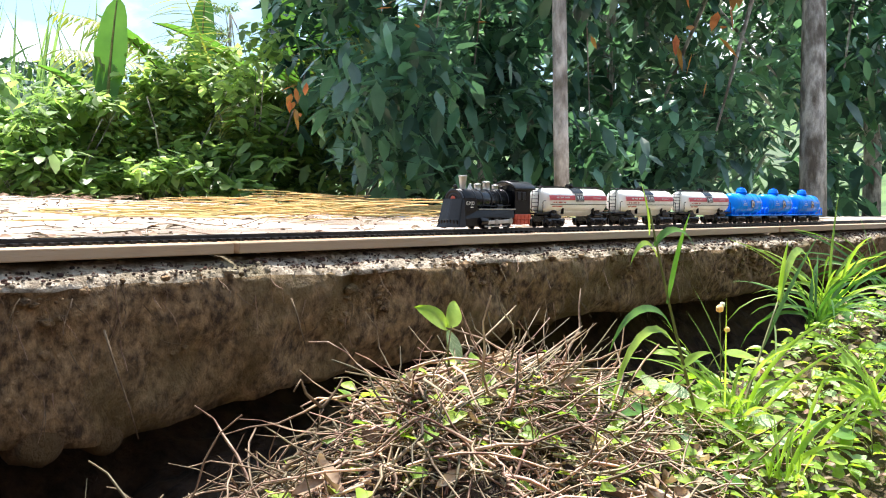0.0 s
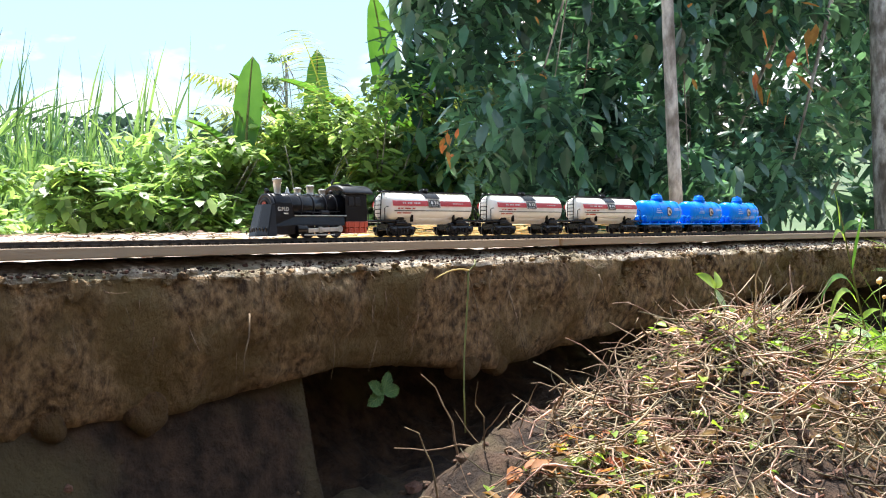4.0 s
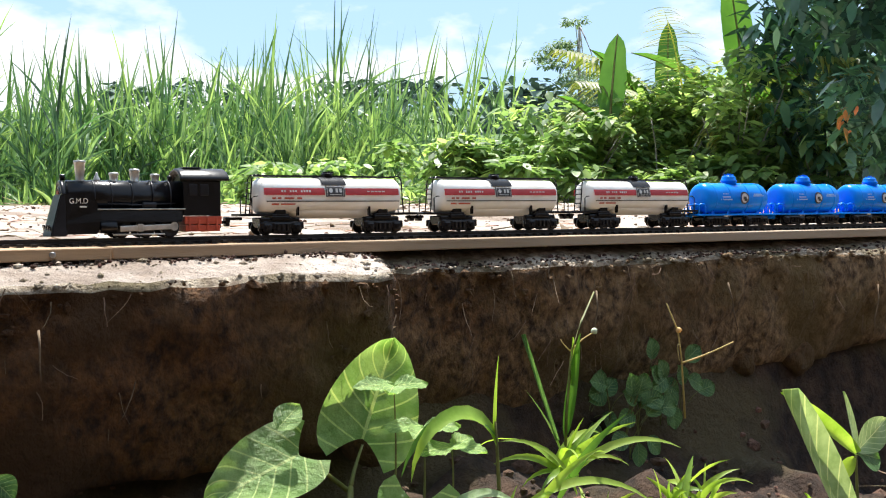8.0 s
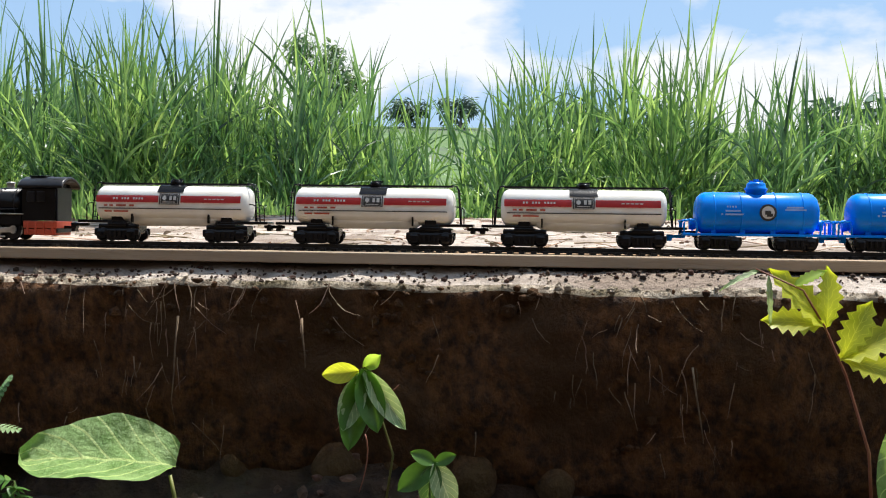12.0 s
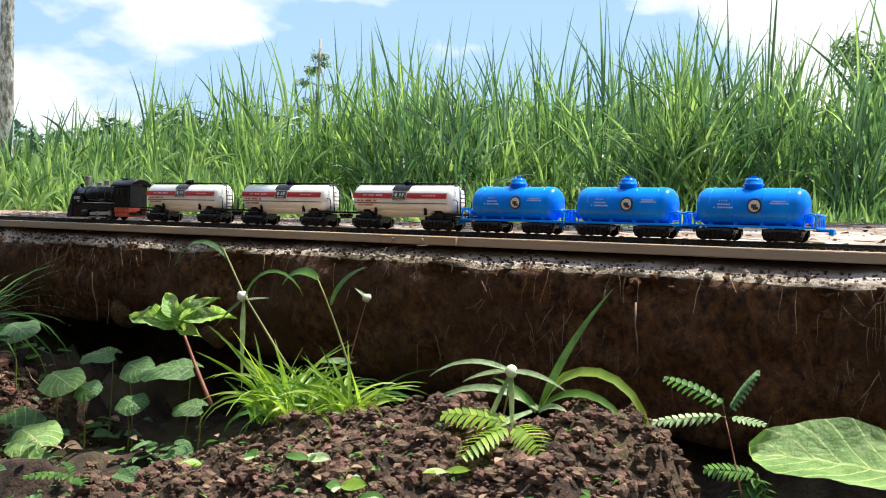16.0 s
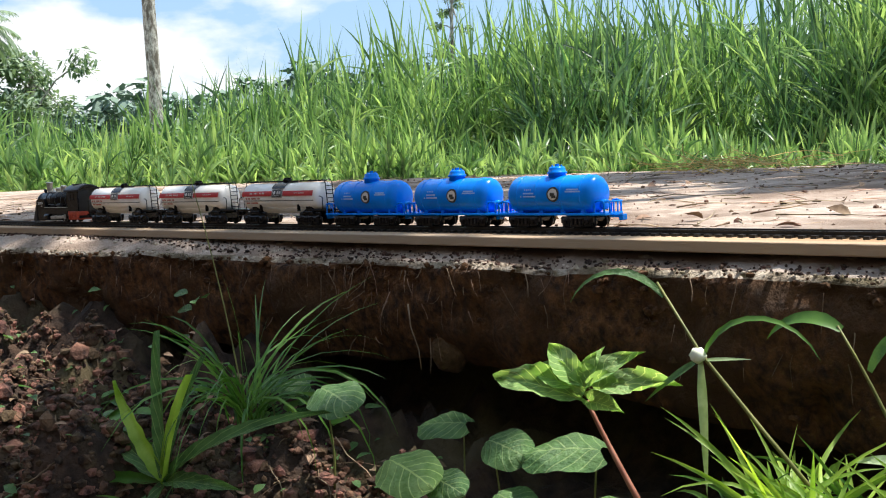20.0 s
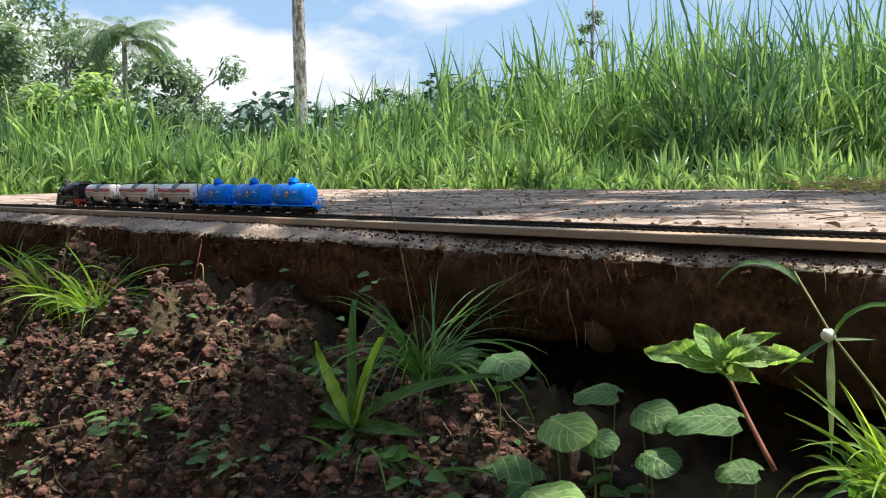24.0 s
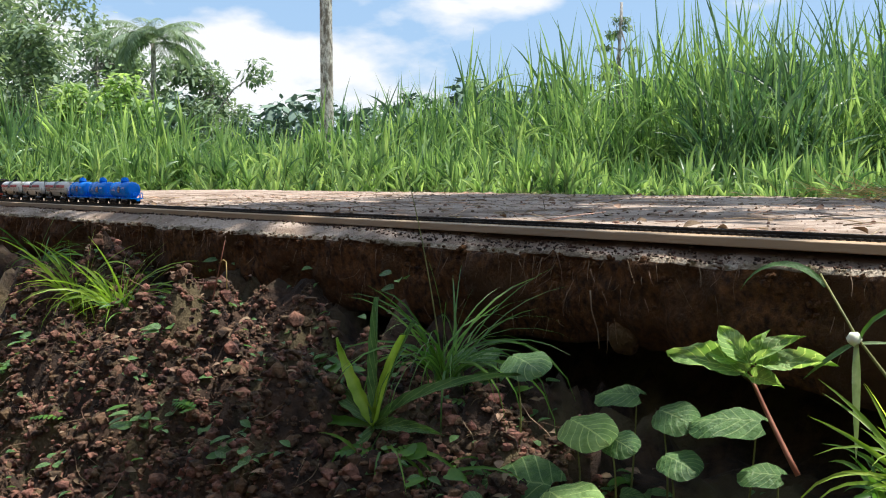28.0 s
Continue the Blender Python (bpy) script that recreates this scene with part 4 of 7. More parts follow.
    for k in range(8):
        a, b = edge(grid), edge(rear)
        bm.faces.new((a[k], b[k], b[(k + 1) % 8], a[(k + 1) % 8]))
    bmesh.ops.recalc_face_normals(bm, faces=bm.faces)
    bmesh.ops.bevel(bm, geom=bm.edges, offset=0.0009, segments=2, affect="EDGES")
    part("pilot", bm, M_DARKGREY, eng, "sloping grey-black pilot plate", smooth=False)
    bm = bmesh.new()
    for k in range(-3, 4):
        box(0.0010, 0.0016, 0.0080, (-0.0808 + 0.0005 * abs(k), 0.0044 * k, 0.0068), 0.0003, bm, turn=(0, -14, 0))
    part("pilot_bars", bm, M_BLACK, eng, smooth=False)
    coupler(eng, 0.0730, 1, 0.0110, M_BLACK)
    for s in (-1, 1):
        text = bpy.data.curves.new("lettering", "FONT")
        text.body, text.size, text.extrude, text.align_x = "G.M.D", 0.0056, 0.0003, "CENTER"
        made = bpy.data.meshes.new_from_object(bpy.data.objects.new("lettering", text))
        made.materials.clear()
        made.materials.append(M_PALE)
        mark = new("lettering", made)
        mark.parent = eng
        mark.matrix_local = Matrix.Diagonal((0.85, 0.94, 0.95, 1)) @ pose(-0.0525, s * 0.0143, 0.0262, 90, 0, 0 if s < 0 else 180)
        tagged(mark, "pale lettering on the casing")
        part("number_line", box(0.0150, 0.0004, 0.0012, (-0.0565, s * 0.01415, 0.0238)), M_PALE, eng, "row of figures too small to read", smooth=False)
    # the toy is stubbier than its model: shorten it along the track
    stub = Matrix.Diagonal((0.80, 0.94, 0.95, 1))
    for ob in eng.children_recursive:
        if not ob.name.startswith("lettering"):
            ob.data.transform(stub)
    return eng


def mirror_y(bm):
    bmesh.ops.transform(bm, matrix=Matrix.Diagonal((1, -1, 1, 1)), verts=bm.verts)
    bmesh.ops.reverse_faces(bm, faces=bm.faces)
    return bm


TRAIN = [(locomotive(), -0.1475)]
white = white_tanker()
TRAIN += [(white, 0.003)] + [(copy_thing(white, Matrix()), 0.003 + 0.1605 * k) for k in (1, 2)]
blue = blue_tanker()
TRAIN += [(blue, 0.4525)] + [(copy_thing(blue, Matrix()), 0.4525 + 0.1115 * k) for k in (1, 2)]


# ---- tall grass behind the slab ----
def tall_grass(name, places, label, seed, mat=None):
    """Clumps of cane-like grass: upright culms with long arching blades. One object, nobody could count the blades."""
    rng = random.Random(seed)
    verts, faces = [], []
    for cx, cy, h, r, n in places:
        base = soil(cx, cy)
        for _ in range(n):
            a, d = rng.uniform(0, 2 * math.pi), r * math.sqrt(rng.random())
            foot = Vector((cx + d * math.cos(a), cy + d * math.sin(a), base - 0.05))
            lean = Vector((0.34 * math.cos(a) * d / r + rng.uniform(-0.09, 0.09), 0.30 * math.sin(a) * d / r + rng.uniform(-0.09, 0.09), 1))
            culm = arc(foot, lean, h * rng.uniform(0.38, 0.66), rng.uniform(0.0, 0.25), 4)
            ribbon(culm, 0.022, verts, faces, 0.4, lambda f: 1 - 0.5 * f)
            for k in range(rng.randint(8, 12)):
                f = rng.uniform(0.10, 1.0) if k > 1 else rng.uniform(0.8, 1.0)
                i = min(int(f * 4), 3)
                p = culm[i].lerp(culm[i + 1], f * 4 - i)
                b = rng.uniform(0, 2 * math.pi)
                out = rng.uniform(0.12, 0.55) if k > 1 else rng.uniform(0.03, 0.16)
                ribbon(arc(p, (out * math.cos(b), out * math.sin(b), 1), h * (rng.uniform(0.26, 0.44) if k > 1 else rng.uniform(0.34, 0.52)), rng.uniform(0.1, 1.3) if k > 1 else rng.uniform(0.0, 0.4), 5), rng.uniform(0.014, 0.031), verts, faces, 0.3, None, None, Vector((rng.uniform(-1, 1), -1, rng.uniform(0, 0.6))))
    ob = raw(name, verts, faces, mat or M_GRASS)
    return tagged(ob, label, "grass", kind="stuff")


# clump tops along the field's edge: degrees from straight ahead (to the left: plus), height
TOPS = ((-36, 1.2), (-33.5, 1.75), (-29.6, 1.4), (-26.6, 1.85), (-20.7, 1.6), (-17.7, 1.35), (-13, 1.75), (-9, 1.5), (-5.5, 1.95), (-3, 1.6), (-0.6, 1.95), (3.2, 1.5), (8.7, 1.5), (11.5, 2.05), (14.6, 1.65), (17.1, 1.95), (19.9, 1.95), (22, 1.7), (24.7, 1.9), (27.4, 1.95), (29.7, 1.85), (31.9, 1.55), (34.5, 1.8), (38.5, 1.75), (42, 1.5), (43.7, 1.6), (46.5, 1.3), (49.3, 1.6), (52, 1.15), (55.5, 1.05), (58, 0.72), (65, 0.8), (80, 0.9))
rng = random.Random(5)
stand = []
for k in range(190):
    deg = 78 - 110.5 * k / 189 + rng.uniform(-0.5, 0.5)
    if 4.0 < deg < 8.0 or -14.6 < deg < -12.9:
        continue
    ang = radians(deg)
    d = rng.uniform(8.6, 10.2)
    stand.append((-0.6 - d * math.sin(ang), -0.7 + d * math.cos(ang), 1.05 * along(TOPS, deg) * (1.06 if k % 3 == 0 else rng.uniform(0.62, 0.95)), rng.uniform(0.08, 0.20), 11))
tall_grass("tall_grass", stand[::2] + stand[1::4], "stand of tall green elephant grass", 7)
tall_grass("tall_grass", stand[3::4], "darker blue-green clumps of tall grass", 17, M_GRASSDARK)
short = []
for k in range(170):
    ang = radians(rng.uniform(-36, 80))
    d = rng.uniform(6.6, 8.6)
    short.append((-0.6 - d * math.sin(ang), -0.7 + d * math.cos(ang), rng.uniform(0.3, 0.6), 0.22, 10))
tall_grass("low_grass", short, "low tangled grass at the field's edge", 8)
pampas = [(2.15, 6.3, 0.55, 0.05, 9), (2.6, 6.2, 0.5, 0.05, 9)]
tall_grass("arching_grass", pampas, "pale arching grass clump by the slab", 9)


# ---- leafy trees and bushes ----
def leaf_cloud(centres, count, size, rng, droop=0.6, aspect=0.38):
    """Many small pointed leaves about some centres (x, y, z, rx, ry, rz)."""
    verts, faces = [], []
    weights = [c[3] * c[4] * c[5] for c in centres]
    for c in rng.choices(centres, weights, k=count):
        while True:
            v = Vector((rng.uniform(-1, 1), rng.uniform(-1, 1), rng.uniform(-1, 1)))
            if v.length <= 1:
                break
        v *= 0.55 + 0.45 * rng.random()
        p = Vector((c[0] + v.x * c[3], c[1] + v.y * c[4], c[2] + v.z * c[5]))
        way = Vector((rng.uniform(-1, 1), rng.uniform(-1, 1), rng.uniform(-1.2, 0.5) * droop)).normalized()
        s = size * rng.uniform(0.6, 1.25)
        side = way.cross(Vector((rng.uniform(-0.4, 0.4), rng.uniform(-0.4, 0.4), 1))).normalized() * s * aspect * 0.5
        bend = Vector((0, 0, -0.16 * s))
        a = len(verts)
        verts += [p, p + way * s * 0.35 + side, p + way * s * 0.38 + bend * 0.15, p + way * s * 0.35 - side, p + way * s * 0.72 + side * 0.75 + bend * 0.5, p + way * s * 0.74 + bend * 0.55, p + way * s * 0.72 - side * 0.75 + bend * 0.5, p + way * s + bend]
        faces += [(a, a + 2, a + 1), (a, a + 3, a + 2), (a + 1, a + 2, a + 5, a + 4), (a + 2, a + 3, a + 6, a + 5), (a + 4, a + 5, a + 7), (a + 5, a + 6, a + 7)]
    return verts, faces


def tree(name, foot, top, radius, lean, limbs, crowns, leaves, size, mat, label, seed, droop=0.6):
    """A tapered trunk, limbs that reach into the crown, and a crown of many leaves with gaps."""
    rng = random.Random(seed)
    ob = empty(name, pose(*foot))
    tagged(ob, label, "tree")
    h = top - foot[2]
    spine = [Vector((lean[0] * f + 0.04 * h * 0.1 * math.sin(5 * f + seed), lean[1] * f, h * f)) for f in [k / 8 for k in range(9)]]
    part("trunk", tube(spine, radius, seg=12, tip=radius * 0.55), M_BARK, ob, "grey-brown mottled trunk")
    for k in range(limbs):
        c = crowns[k % len(crowns)]
        s = spine[rng.randint(4, 8)]
        e = Vector((c[0] + rng.uniform(-0.6, 0.6) * c[3], c[1] + rng.uniform(-0.6, 0.6) * c[4], c[2] + rng.uniform(-0.5, 0.5) * c[5]))
        m = s.lerp(e, 0.5) + Vector((0, 0, 0.12 * (e - s).length))
        part("limb", tube([s, s.lerp(m, 0.5) + Vector((0, 0, 0.03)), m, m.lerp(e, 0.6), e], radius * 0.35, None, 6, radius * 0.08), M_BARK, ob)
    v, f = leaf_cloud(crowns, leaves, size, rng, droop)
    tagged(raw("crown", v, f, mat, ob), kind="stuff")
    return ob


def spread(cx, cy, z0, z1, r, n, seed, size):
    """Overlapping leafy masses that fill a crown between two heights."""
    rng = random.Random(seed)
    return [(cx + rng.uniform(-r, r), cy + rng.uniform(-r, r) * 0.6, rng.uniform(z0, z1), size * rng.uniform(0.7, 1.3), size * rng.uniform(0.6, 1.1), size * rng.uniform(0.6, 1.1)) for _ in range(n)]


tree("shade_tree", (2.70, 0.92, -0.03), 2.2, 0.020, (-0.03, 0.02), 9, spread(0.22, 0.6, 0.22, 1.5, 0.50, 30, 1, 0.22), 6000, 0.085, M_DARKLEAF, "shade tree with large dark glossy leaves, slim pale trunk", 3, 0.9)
tree("shade_tree", (4.88, 1.15, -0.03), 2.6, 0.058, (0.02, 0.05), 9, spread(-0.25, 0.6, 0.25, 1.9, 0.75, 30, 2, 0.28), 5400, 0.105, M_DARKLEAF, "shade tree with dark drooping leaves, mottled brown trunk", 4, 0.9)
tree("shade_tree", (4.1, 2.3, -0.03), 2.5, 0.05, (0.05, 0), 9, spread(-0.2, 0.1, 0.2, 1.9, 0.85, 32, 6, 0.3), 6800, 0.11, M_DARKLEAF, "dense shade tree in deep shadow", 8, 0.9)
tree("shade_tree", (5.5, 2.6, -0.03), 3.0, 0.06, (0.05, 0), 9, spread(0, 0.1, 0.1, 2.3, 1.3, 32, 9, 0.5), 5600, 0.14, M_DARKLEAF, "dense shade tree behind the others", 12, 0.9)
tree("shade_tree", (8.6, 2.2, -0.03), 3.4, 0.07, (0.05, 0), 9, spread(0, 0.1, 0.1, 2.6, 1.6, 30, 19, 0.6), 3600, 0.2, M_DARKLEAF, "dense shade tree at the clearing's end", 15, 0.9)


for x, y, z, r, n in ((2.16, 1.30, 0.30, 0.04, 16), (2.5, 1.3, 0.62, 0.15, 10), (4.2, 1.3, 0.8, 0.2, 14), (2.9, 1.2, 0.75, 0.3, 14)):
    v, f = leaf_cloud([(0, 0, 0, r, r, r * 1.5)], n, 0.085, random.Random(int(100 * x)), 2.0, 0.4) if x > 4 else leaf_cloud([(0, 0, 0, r, r, r * 1.5)], n * 2 // 3, 0.040, random.Random(int(100 * x)), 2.0, 0.4)
    ob = raw("dead_leaves", v, f, M_DEADLEAF)
    ob.matrix_world = pose(x, y, z)
    tagged(ob, "dead orange leaves caught in the shade trees", "leaves", kind="stuff")


def bush(x, y, h, r, leaves, size, mat, label, seed):
    """A low shrub: thin stems from one foot and a loose ragged crown of leaves."""
    rng = random.Random(seed)
    ob = empty("bush", pose(x, y, soil(x, y)))
    tagged(ob, label, "bush", "bushes behind the slab")
    bm = bmesh.new()
    for k in range(7):
        a = rng.uniform(0, 6.28)
        tube(arc((0, 0, 0), (0.35 * math.cos(a), 0.35 * math.sin(a), 1), h * rng.uniform(0.7, 1.0), 0.2, 4, 0.08, rng), 0.010 * h, bm, 5, 0.003 * h)
    tagged(part("stem", bm, M_BARK, ob), kind="stuff")
    cs = [(rng.uniform(-r, r) * 0.8, rng.uniform(-r, r) * 0.6, h * rng.uniform(0.2, 0.95), r * rng.uniform(0.25, 0.5), r * rng.uniform(0.25, 0.5), h * rng.uniform(0.12, 0.26)) for _ in range(14)]
    v, f = leaf_cloud(cs, leaves, size, rng, 0.5, 0.5)
    tagged(raw("crown", v, f, mat, ob), kind="stuff")
    return ob


for k, (x, y, h, r) in enumerate(((2.05, 3.15, 0.36, 0.38), (2.45, 3.0, 0.50, 0.36), (2.85, 2.95, 0.42, 0.36), (3.2, 2.7, 0.55, 0.36), (2.75, 2.45, 0.28, 0.28), (2.2, 2.7, 0.26, 0.26), (3.35, 2.35, 0.50, 0.32), (1.6, 3.7, 0.30, 0.34), (3.7, 3.3, 0.8, 0.5), (3.1, 3.6, 0.6, 0.5), (2.5, 3.9, 0.45, 0.5), (4.5, 3.4, 1.0, 0.6), (1.9, 4.4, 0.4, 0.5))):
    bush(x, y, h, r, 950, 0.07, M_MIDLEAF, "sunlit green bush with small pale leaves", 40 + k)


for k, (x, y, h, r) in enumerate(((2.75, 2.7, 0.55, 0.36), (3.05, 2.6, 0.72, 0.36), (2.4, 2.85, 0.45, 0.36), (2.1, 3.1, 0.36, 0.3))):
    bush(x, y, h, r, 1900, 0.055, M_LIMEBUSH, "tall sunlit yellow-green bush with small leaves", 140 + k)


def paddle(points, width, side, rng, tear=0.5):
    """A banana leaf: a long oval blade on its midrib, with torn edges."""
    v, f = [], []
    ribbon(points, width, v, f, 0.25, lambda t: (math.sin(math.pi * min(1, 0.06 + 0.94 * t)) ** 0.55) * (1 - tear * 0.25 * rng.random()), side)
    return v, f


def banana(x, y, leaves, seed, scale):
    rng = random.Random(seed)
    ob = empty("banana_plant", pose(x, y, soil(x, y)))
    tagged(ob, "banana plant with broad upright green leaves", "banana plant", "banana plants")
    part("trunk", tube([(0, 0, 0), (0.01, 0, 0.25 * scale), (0.0, 0, 0.5 * scale)], 0.045 * scale, seg=10, tip=0.028 * scale), M_STEM, ob)
    for ax, ay, length, width, droop in leaves:
        pts = arc((0, 0, 0.42 * scale), (ax, ay, 1), length * scale, droop, 12)
        v, f = paddle(pts[2:], width * scale, Vector((0.75, -0.66, 0.1)) if abs(ax) < 0.3 else None, rng)
        raw("leaf", v, f, M_BANANA, ob, True)
        part("leaf_stalk", tube(pts, 0.010 * scale, seg=6, tip=0.003 * scale), M_STEM, ob)
    return ob


banana(2.58, 2.85, ((0.05, 0.0, 0.62, 0.16, 0.1), (-0.35, 0.1, 0.42, 0.13, 0.9), (0.6, -0.1, 0.5, 0.15, 1.4), (0.4, 0.3, 0.5, 0.14, 1.9)), 1, 0.8)
banana(3.55, 2.95, ((-0.1, 0.0, 0.9, 0.17, 0.15), (0.28, 0.0, 0.9, 0.17, 0.35), (-0.55, 0.2, 0.8, 0.17, 0.8), (0.75, 0.1, 0.9, 0.18, 0.9), (0.1, -0.3, 0.7, 0.16, 0.6)), 2, 0.95)
banana(3.2, 3.15, ((0.1, 0.1, 0.8, 0.15, 0.2), (-0.45, 0.0, 0.8, 0.15, 0.7), (0.5, 0.2, 0.7, 0.15, 1.2)), 3, 0.85)


def palm(name, x, y, height, radius, frond, count, seed, label, mat, width=0.5, lean=(0, 0), droop=(0.9, 2.2)):
    """A palm: ringed trunk, arching fronds of many narrow leaflets."""
    rng = random.Random(seed)
    ob = empty(name, pose(x, y, soil(x, y) - 0.02))
    tagged(ob, label, "palm tree")
    top = Vector((lean[0], lean[1], height))
    if height > 0.3:
        part("trunk", tube([top * (k / 10) + Vector((0.04 * radius * math.sin(k * 1.7), 0, 0)) for k in range(11)], radius, seg=12, tip=radius * 0.72), M_BARK, ob, "grey ringed palm trunk")
    for k in range(count):
        a = 2 * math.pi * (k + rng.uniform(-0.3, 0.3)) / count
        up = rng.uniform(0.3, 2.4)
        pts = arc(top, (math.cos(a), math.sin(a), up), frond * rng.uniform(0.8, 1.1), rng.uniform(*droop), 14)
        v, f = [], []
        ribbon(pts, frond * 0.012, v, f, 0.5)
        for i in range(2, 14):
            way = (pts[i + 1] - pts[i]).normalized() if i < 14 else way
            across = way.cross(Vector((0, 0, 1))).normalized()
            for j in range(3):
                p = pts[i].lerp(pts[min(i + 1, 14)], j / 3)
                for s in (-1, 1):
                    L = frond * width * 0.55 * math.sin(math.pi * (0.12 + 0.8 * i / 14)) * rng.uniform(0.8, 1.1)
                    ribbon(arc(p, across * s + way * 0.55 + Vector((0, 0, -0.15)), L, rng.uniform(0.3, 0.9), 3), frond * 0.022, v, f, 0.2)
        raw("frond", v, f, mat, ob)
    return ob


palm("young_palm", 3.3, 3.1, 0.40, 0.03, 0.95, 15, 3, "young palm with yellowing feathery fronds", M_PALM, 0.42, droop=(0.5, 1.8))
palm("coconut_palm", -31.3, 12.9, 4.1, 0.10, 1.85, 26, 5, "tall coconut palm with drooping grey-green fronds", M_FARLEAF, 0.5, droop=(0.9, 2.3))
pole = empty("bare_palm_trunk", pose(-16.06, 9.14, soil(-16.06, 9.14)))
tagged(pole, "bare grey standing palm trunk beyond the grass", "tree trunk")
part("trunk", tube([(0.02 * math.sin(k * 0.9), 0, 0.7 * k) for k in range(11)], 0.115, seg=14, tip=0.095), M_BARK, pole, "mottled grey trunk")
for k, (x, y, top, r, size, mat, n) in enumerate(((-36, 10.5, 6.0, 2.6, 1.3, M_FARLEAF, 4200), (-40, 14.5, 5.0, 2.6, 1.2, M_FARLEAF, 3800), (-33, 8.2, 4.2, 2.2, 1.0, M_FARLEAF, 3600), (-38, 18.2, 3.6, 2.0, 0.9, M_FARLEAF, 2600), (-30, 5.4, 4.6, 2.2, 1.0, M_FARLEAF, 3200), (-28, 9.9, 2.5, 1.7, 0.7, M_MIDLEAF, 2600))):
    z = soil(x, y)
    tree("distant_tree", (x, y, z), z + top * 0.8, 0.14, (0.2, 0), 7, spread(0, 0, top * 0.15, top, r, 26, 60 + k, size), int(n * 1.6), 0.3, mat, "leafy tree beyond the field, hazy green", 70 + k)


def airy_tree(x, y, top, r, tiers, leaves, size, mat, label, seed):
    """A slim far tree with leaves in flat tiers and sky between them."""
    rng = random.Random(seed)
    cs = [(0.6 * rng.uniform(-r, r), 0.6 * rng.uniform(-r, r), top * (0.3 + 0.7 * k / tiers + rng.uniform(-0.03, 0.03)), r * rng.uniform(0.35, 0.7) * (1.2 - 0.6 * k / tiers), r * 0.5, top * rng.uniform(0.02, 0.045)) for k in range(tiers)]
    z = soil(x, y)
    return tree("distant_tree", (x, y, z), z + top, 0.012 * top, (0.02 * top, 0), tiers, cs, leaves, size, mat, label, seed)


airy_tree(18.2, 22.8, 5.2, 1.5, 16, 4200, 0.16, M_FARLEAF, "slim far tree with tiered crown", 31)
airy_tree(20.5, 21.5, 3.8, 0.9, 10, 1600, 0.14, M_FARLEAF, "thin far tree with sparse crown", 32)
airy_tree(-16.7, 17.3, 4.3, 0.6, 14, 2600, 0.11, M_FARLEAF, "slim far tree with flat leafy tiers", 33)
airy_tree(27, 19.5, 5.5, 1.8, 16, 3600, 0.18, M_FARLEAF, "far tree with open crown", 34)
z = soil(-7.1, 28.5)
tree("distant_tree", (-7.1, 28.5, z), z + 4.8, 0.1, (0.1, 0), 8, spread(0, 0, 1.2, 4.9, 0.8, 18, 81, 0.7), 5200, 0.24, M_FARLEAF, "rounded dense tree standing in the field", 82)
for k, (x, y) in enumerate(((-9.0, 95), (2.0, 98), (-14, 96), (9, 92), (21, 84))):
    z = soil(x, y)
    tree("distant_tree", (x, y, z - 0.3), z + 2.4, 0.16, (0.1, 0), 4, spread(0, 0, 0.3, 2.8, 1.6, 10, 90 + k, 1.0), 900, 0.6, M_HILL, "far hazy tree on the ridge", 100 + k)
rng = random.Random(15)
wood = []
for k in range(150):
    a, d = radians(rng.uniform(26, 88)), rng.uniform(52, 84)
    x, y = -d * math.sin(a), d * math.cos(a)
    wood.append((x, y, soil(x, y) + rng.uniform(0.2, 2.6), rng.uniform(1.5, 3.2), 1.6, rng.uniform(0.7, 1.7)))
for k in range(60):
    a, d = radians(-rng.uniform(12, 62)), rng.uniform(52, 84)
    x, y = -d * math.sin(a), d * math.cos(a)
    wood.append((x, y, soil(x, y) + rng.uniform(0.0, 2.0), rng.uniform(1.5, 3.2), 1.6, rng.uniform(0.7, 1.7)))
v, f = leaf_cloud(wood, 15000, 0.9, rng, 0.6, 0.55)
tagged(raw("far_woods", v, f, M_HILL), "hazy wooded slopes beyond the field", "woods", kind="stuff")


# unseen tree added behind the eye, its crown shading the slab's far end
tree("unseen_overhanging_tree", (-3.4, -2.2, soil(-3.4, -2.2) - 0.1), 5.6, 0.16, (0.7, 1.6), 10, [(c[0] + 1.9, c[1] + 4.80, c[2] - 2.0, c[3], c[4], c[5]) for c in spread(0, 0, 3.6, 4.5, 1.15, 13, 77, 0.42)] + [(2.42, 3.33, 1.95, 0.26, 0.15, 0.3), (2.3, 3.60, 1.95, 0.28, 0.10, 0.25), (1.6, 3.58, 2.0, 0.5, 0.10, 0.25), (0.9, 3.58, 2.0, 0.5, 0.10, 0.25)], 3500, 0.18, M_DARKLEAF, "unseen overhanging tree with a loose leafy crown, added to cast shade", 78)


# ---- small plants before the slab ----
def blade_mesh(points, width, shape=None, fold=0.3, side=None):
    v, f = [], []
    ribbon([Vector(p) for p in points], width, v, f, fold, shape, side, Vector((0.1, -0.75, 0.66)))
    return v, f


HEART = lambda t: 1.15 * (t + 0.02) ** 0.28 * (1 - t) ** 0.66 * (1.2 - 0.15 * t)
OVAL = lambda t: math.sin(math.pi * min(1, 0.02 + 0.98 * t)) ** 0.7 + 0.01
ROUND = lambda t: 1.25 * (t + 0.02) ** 0.4 * (1 - t) ** 0.45 + 0.01
LANCE = lambda t: 1.35 * (t + 0.01) ** 0.5 * (1 - t) ** 0.8 + 0.01


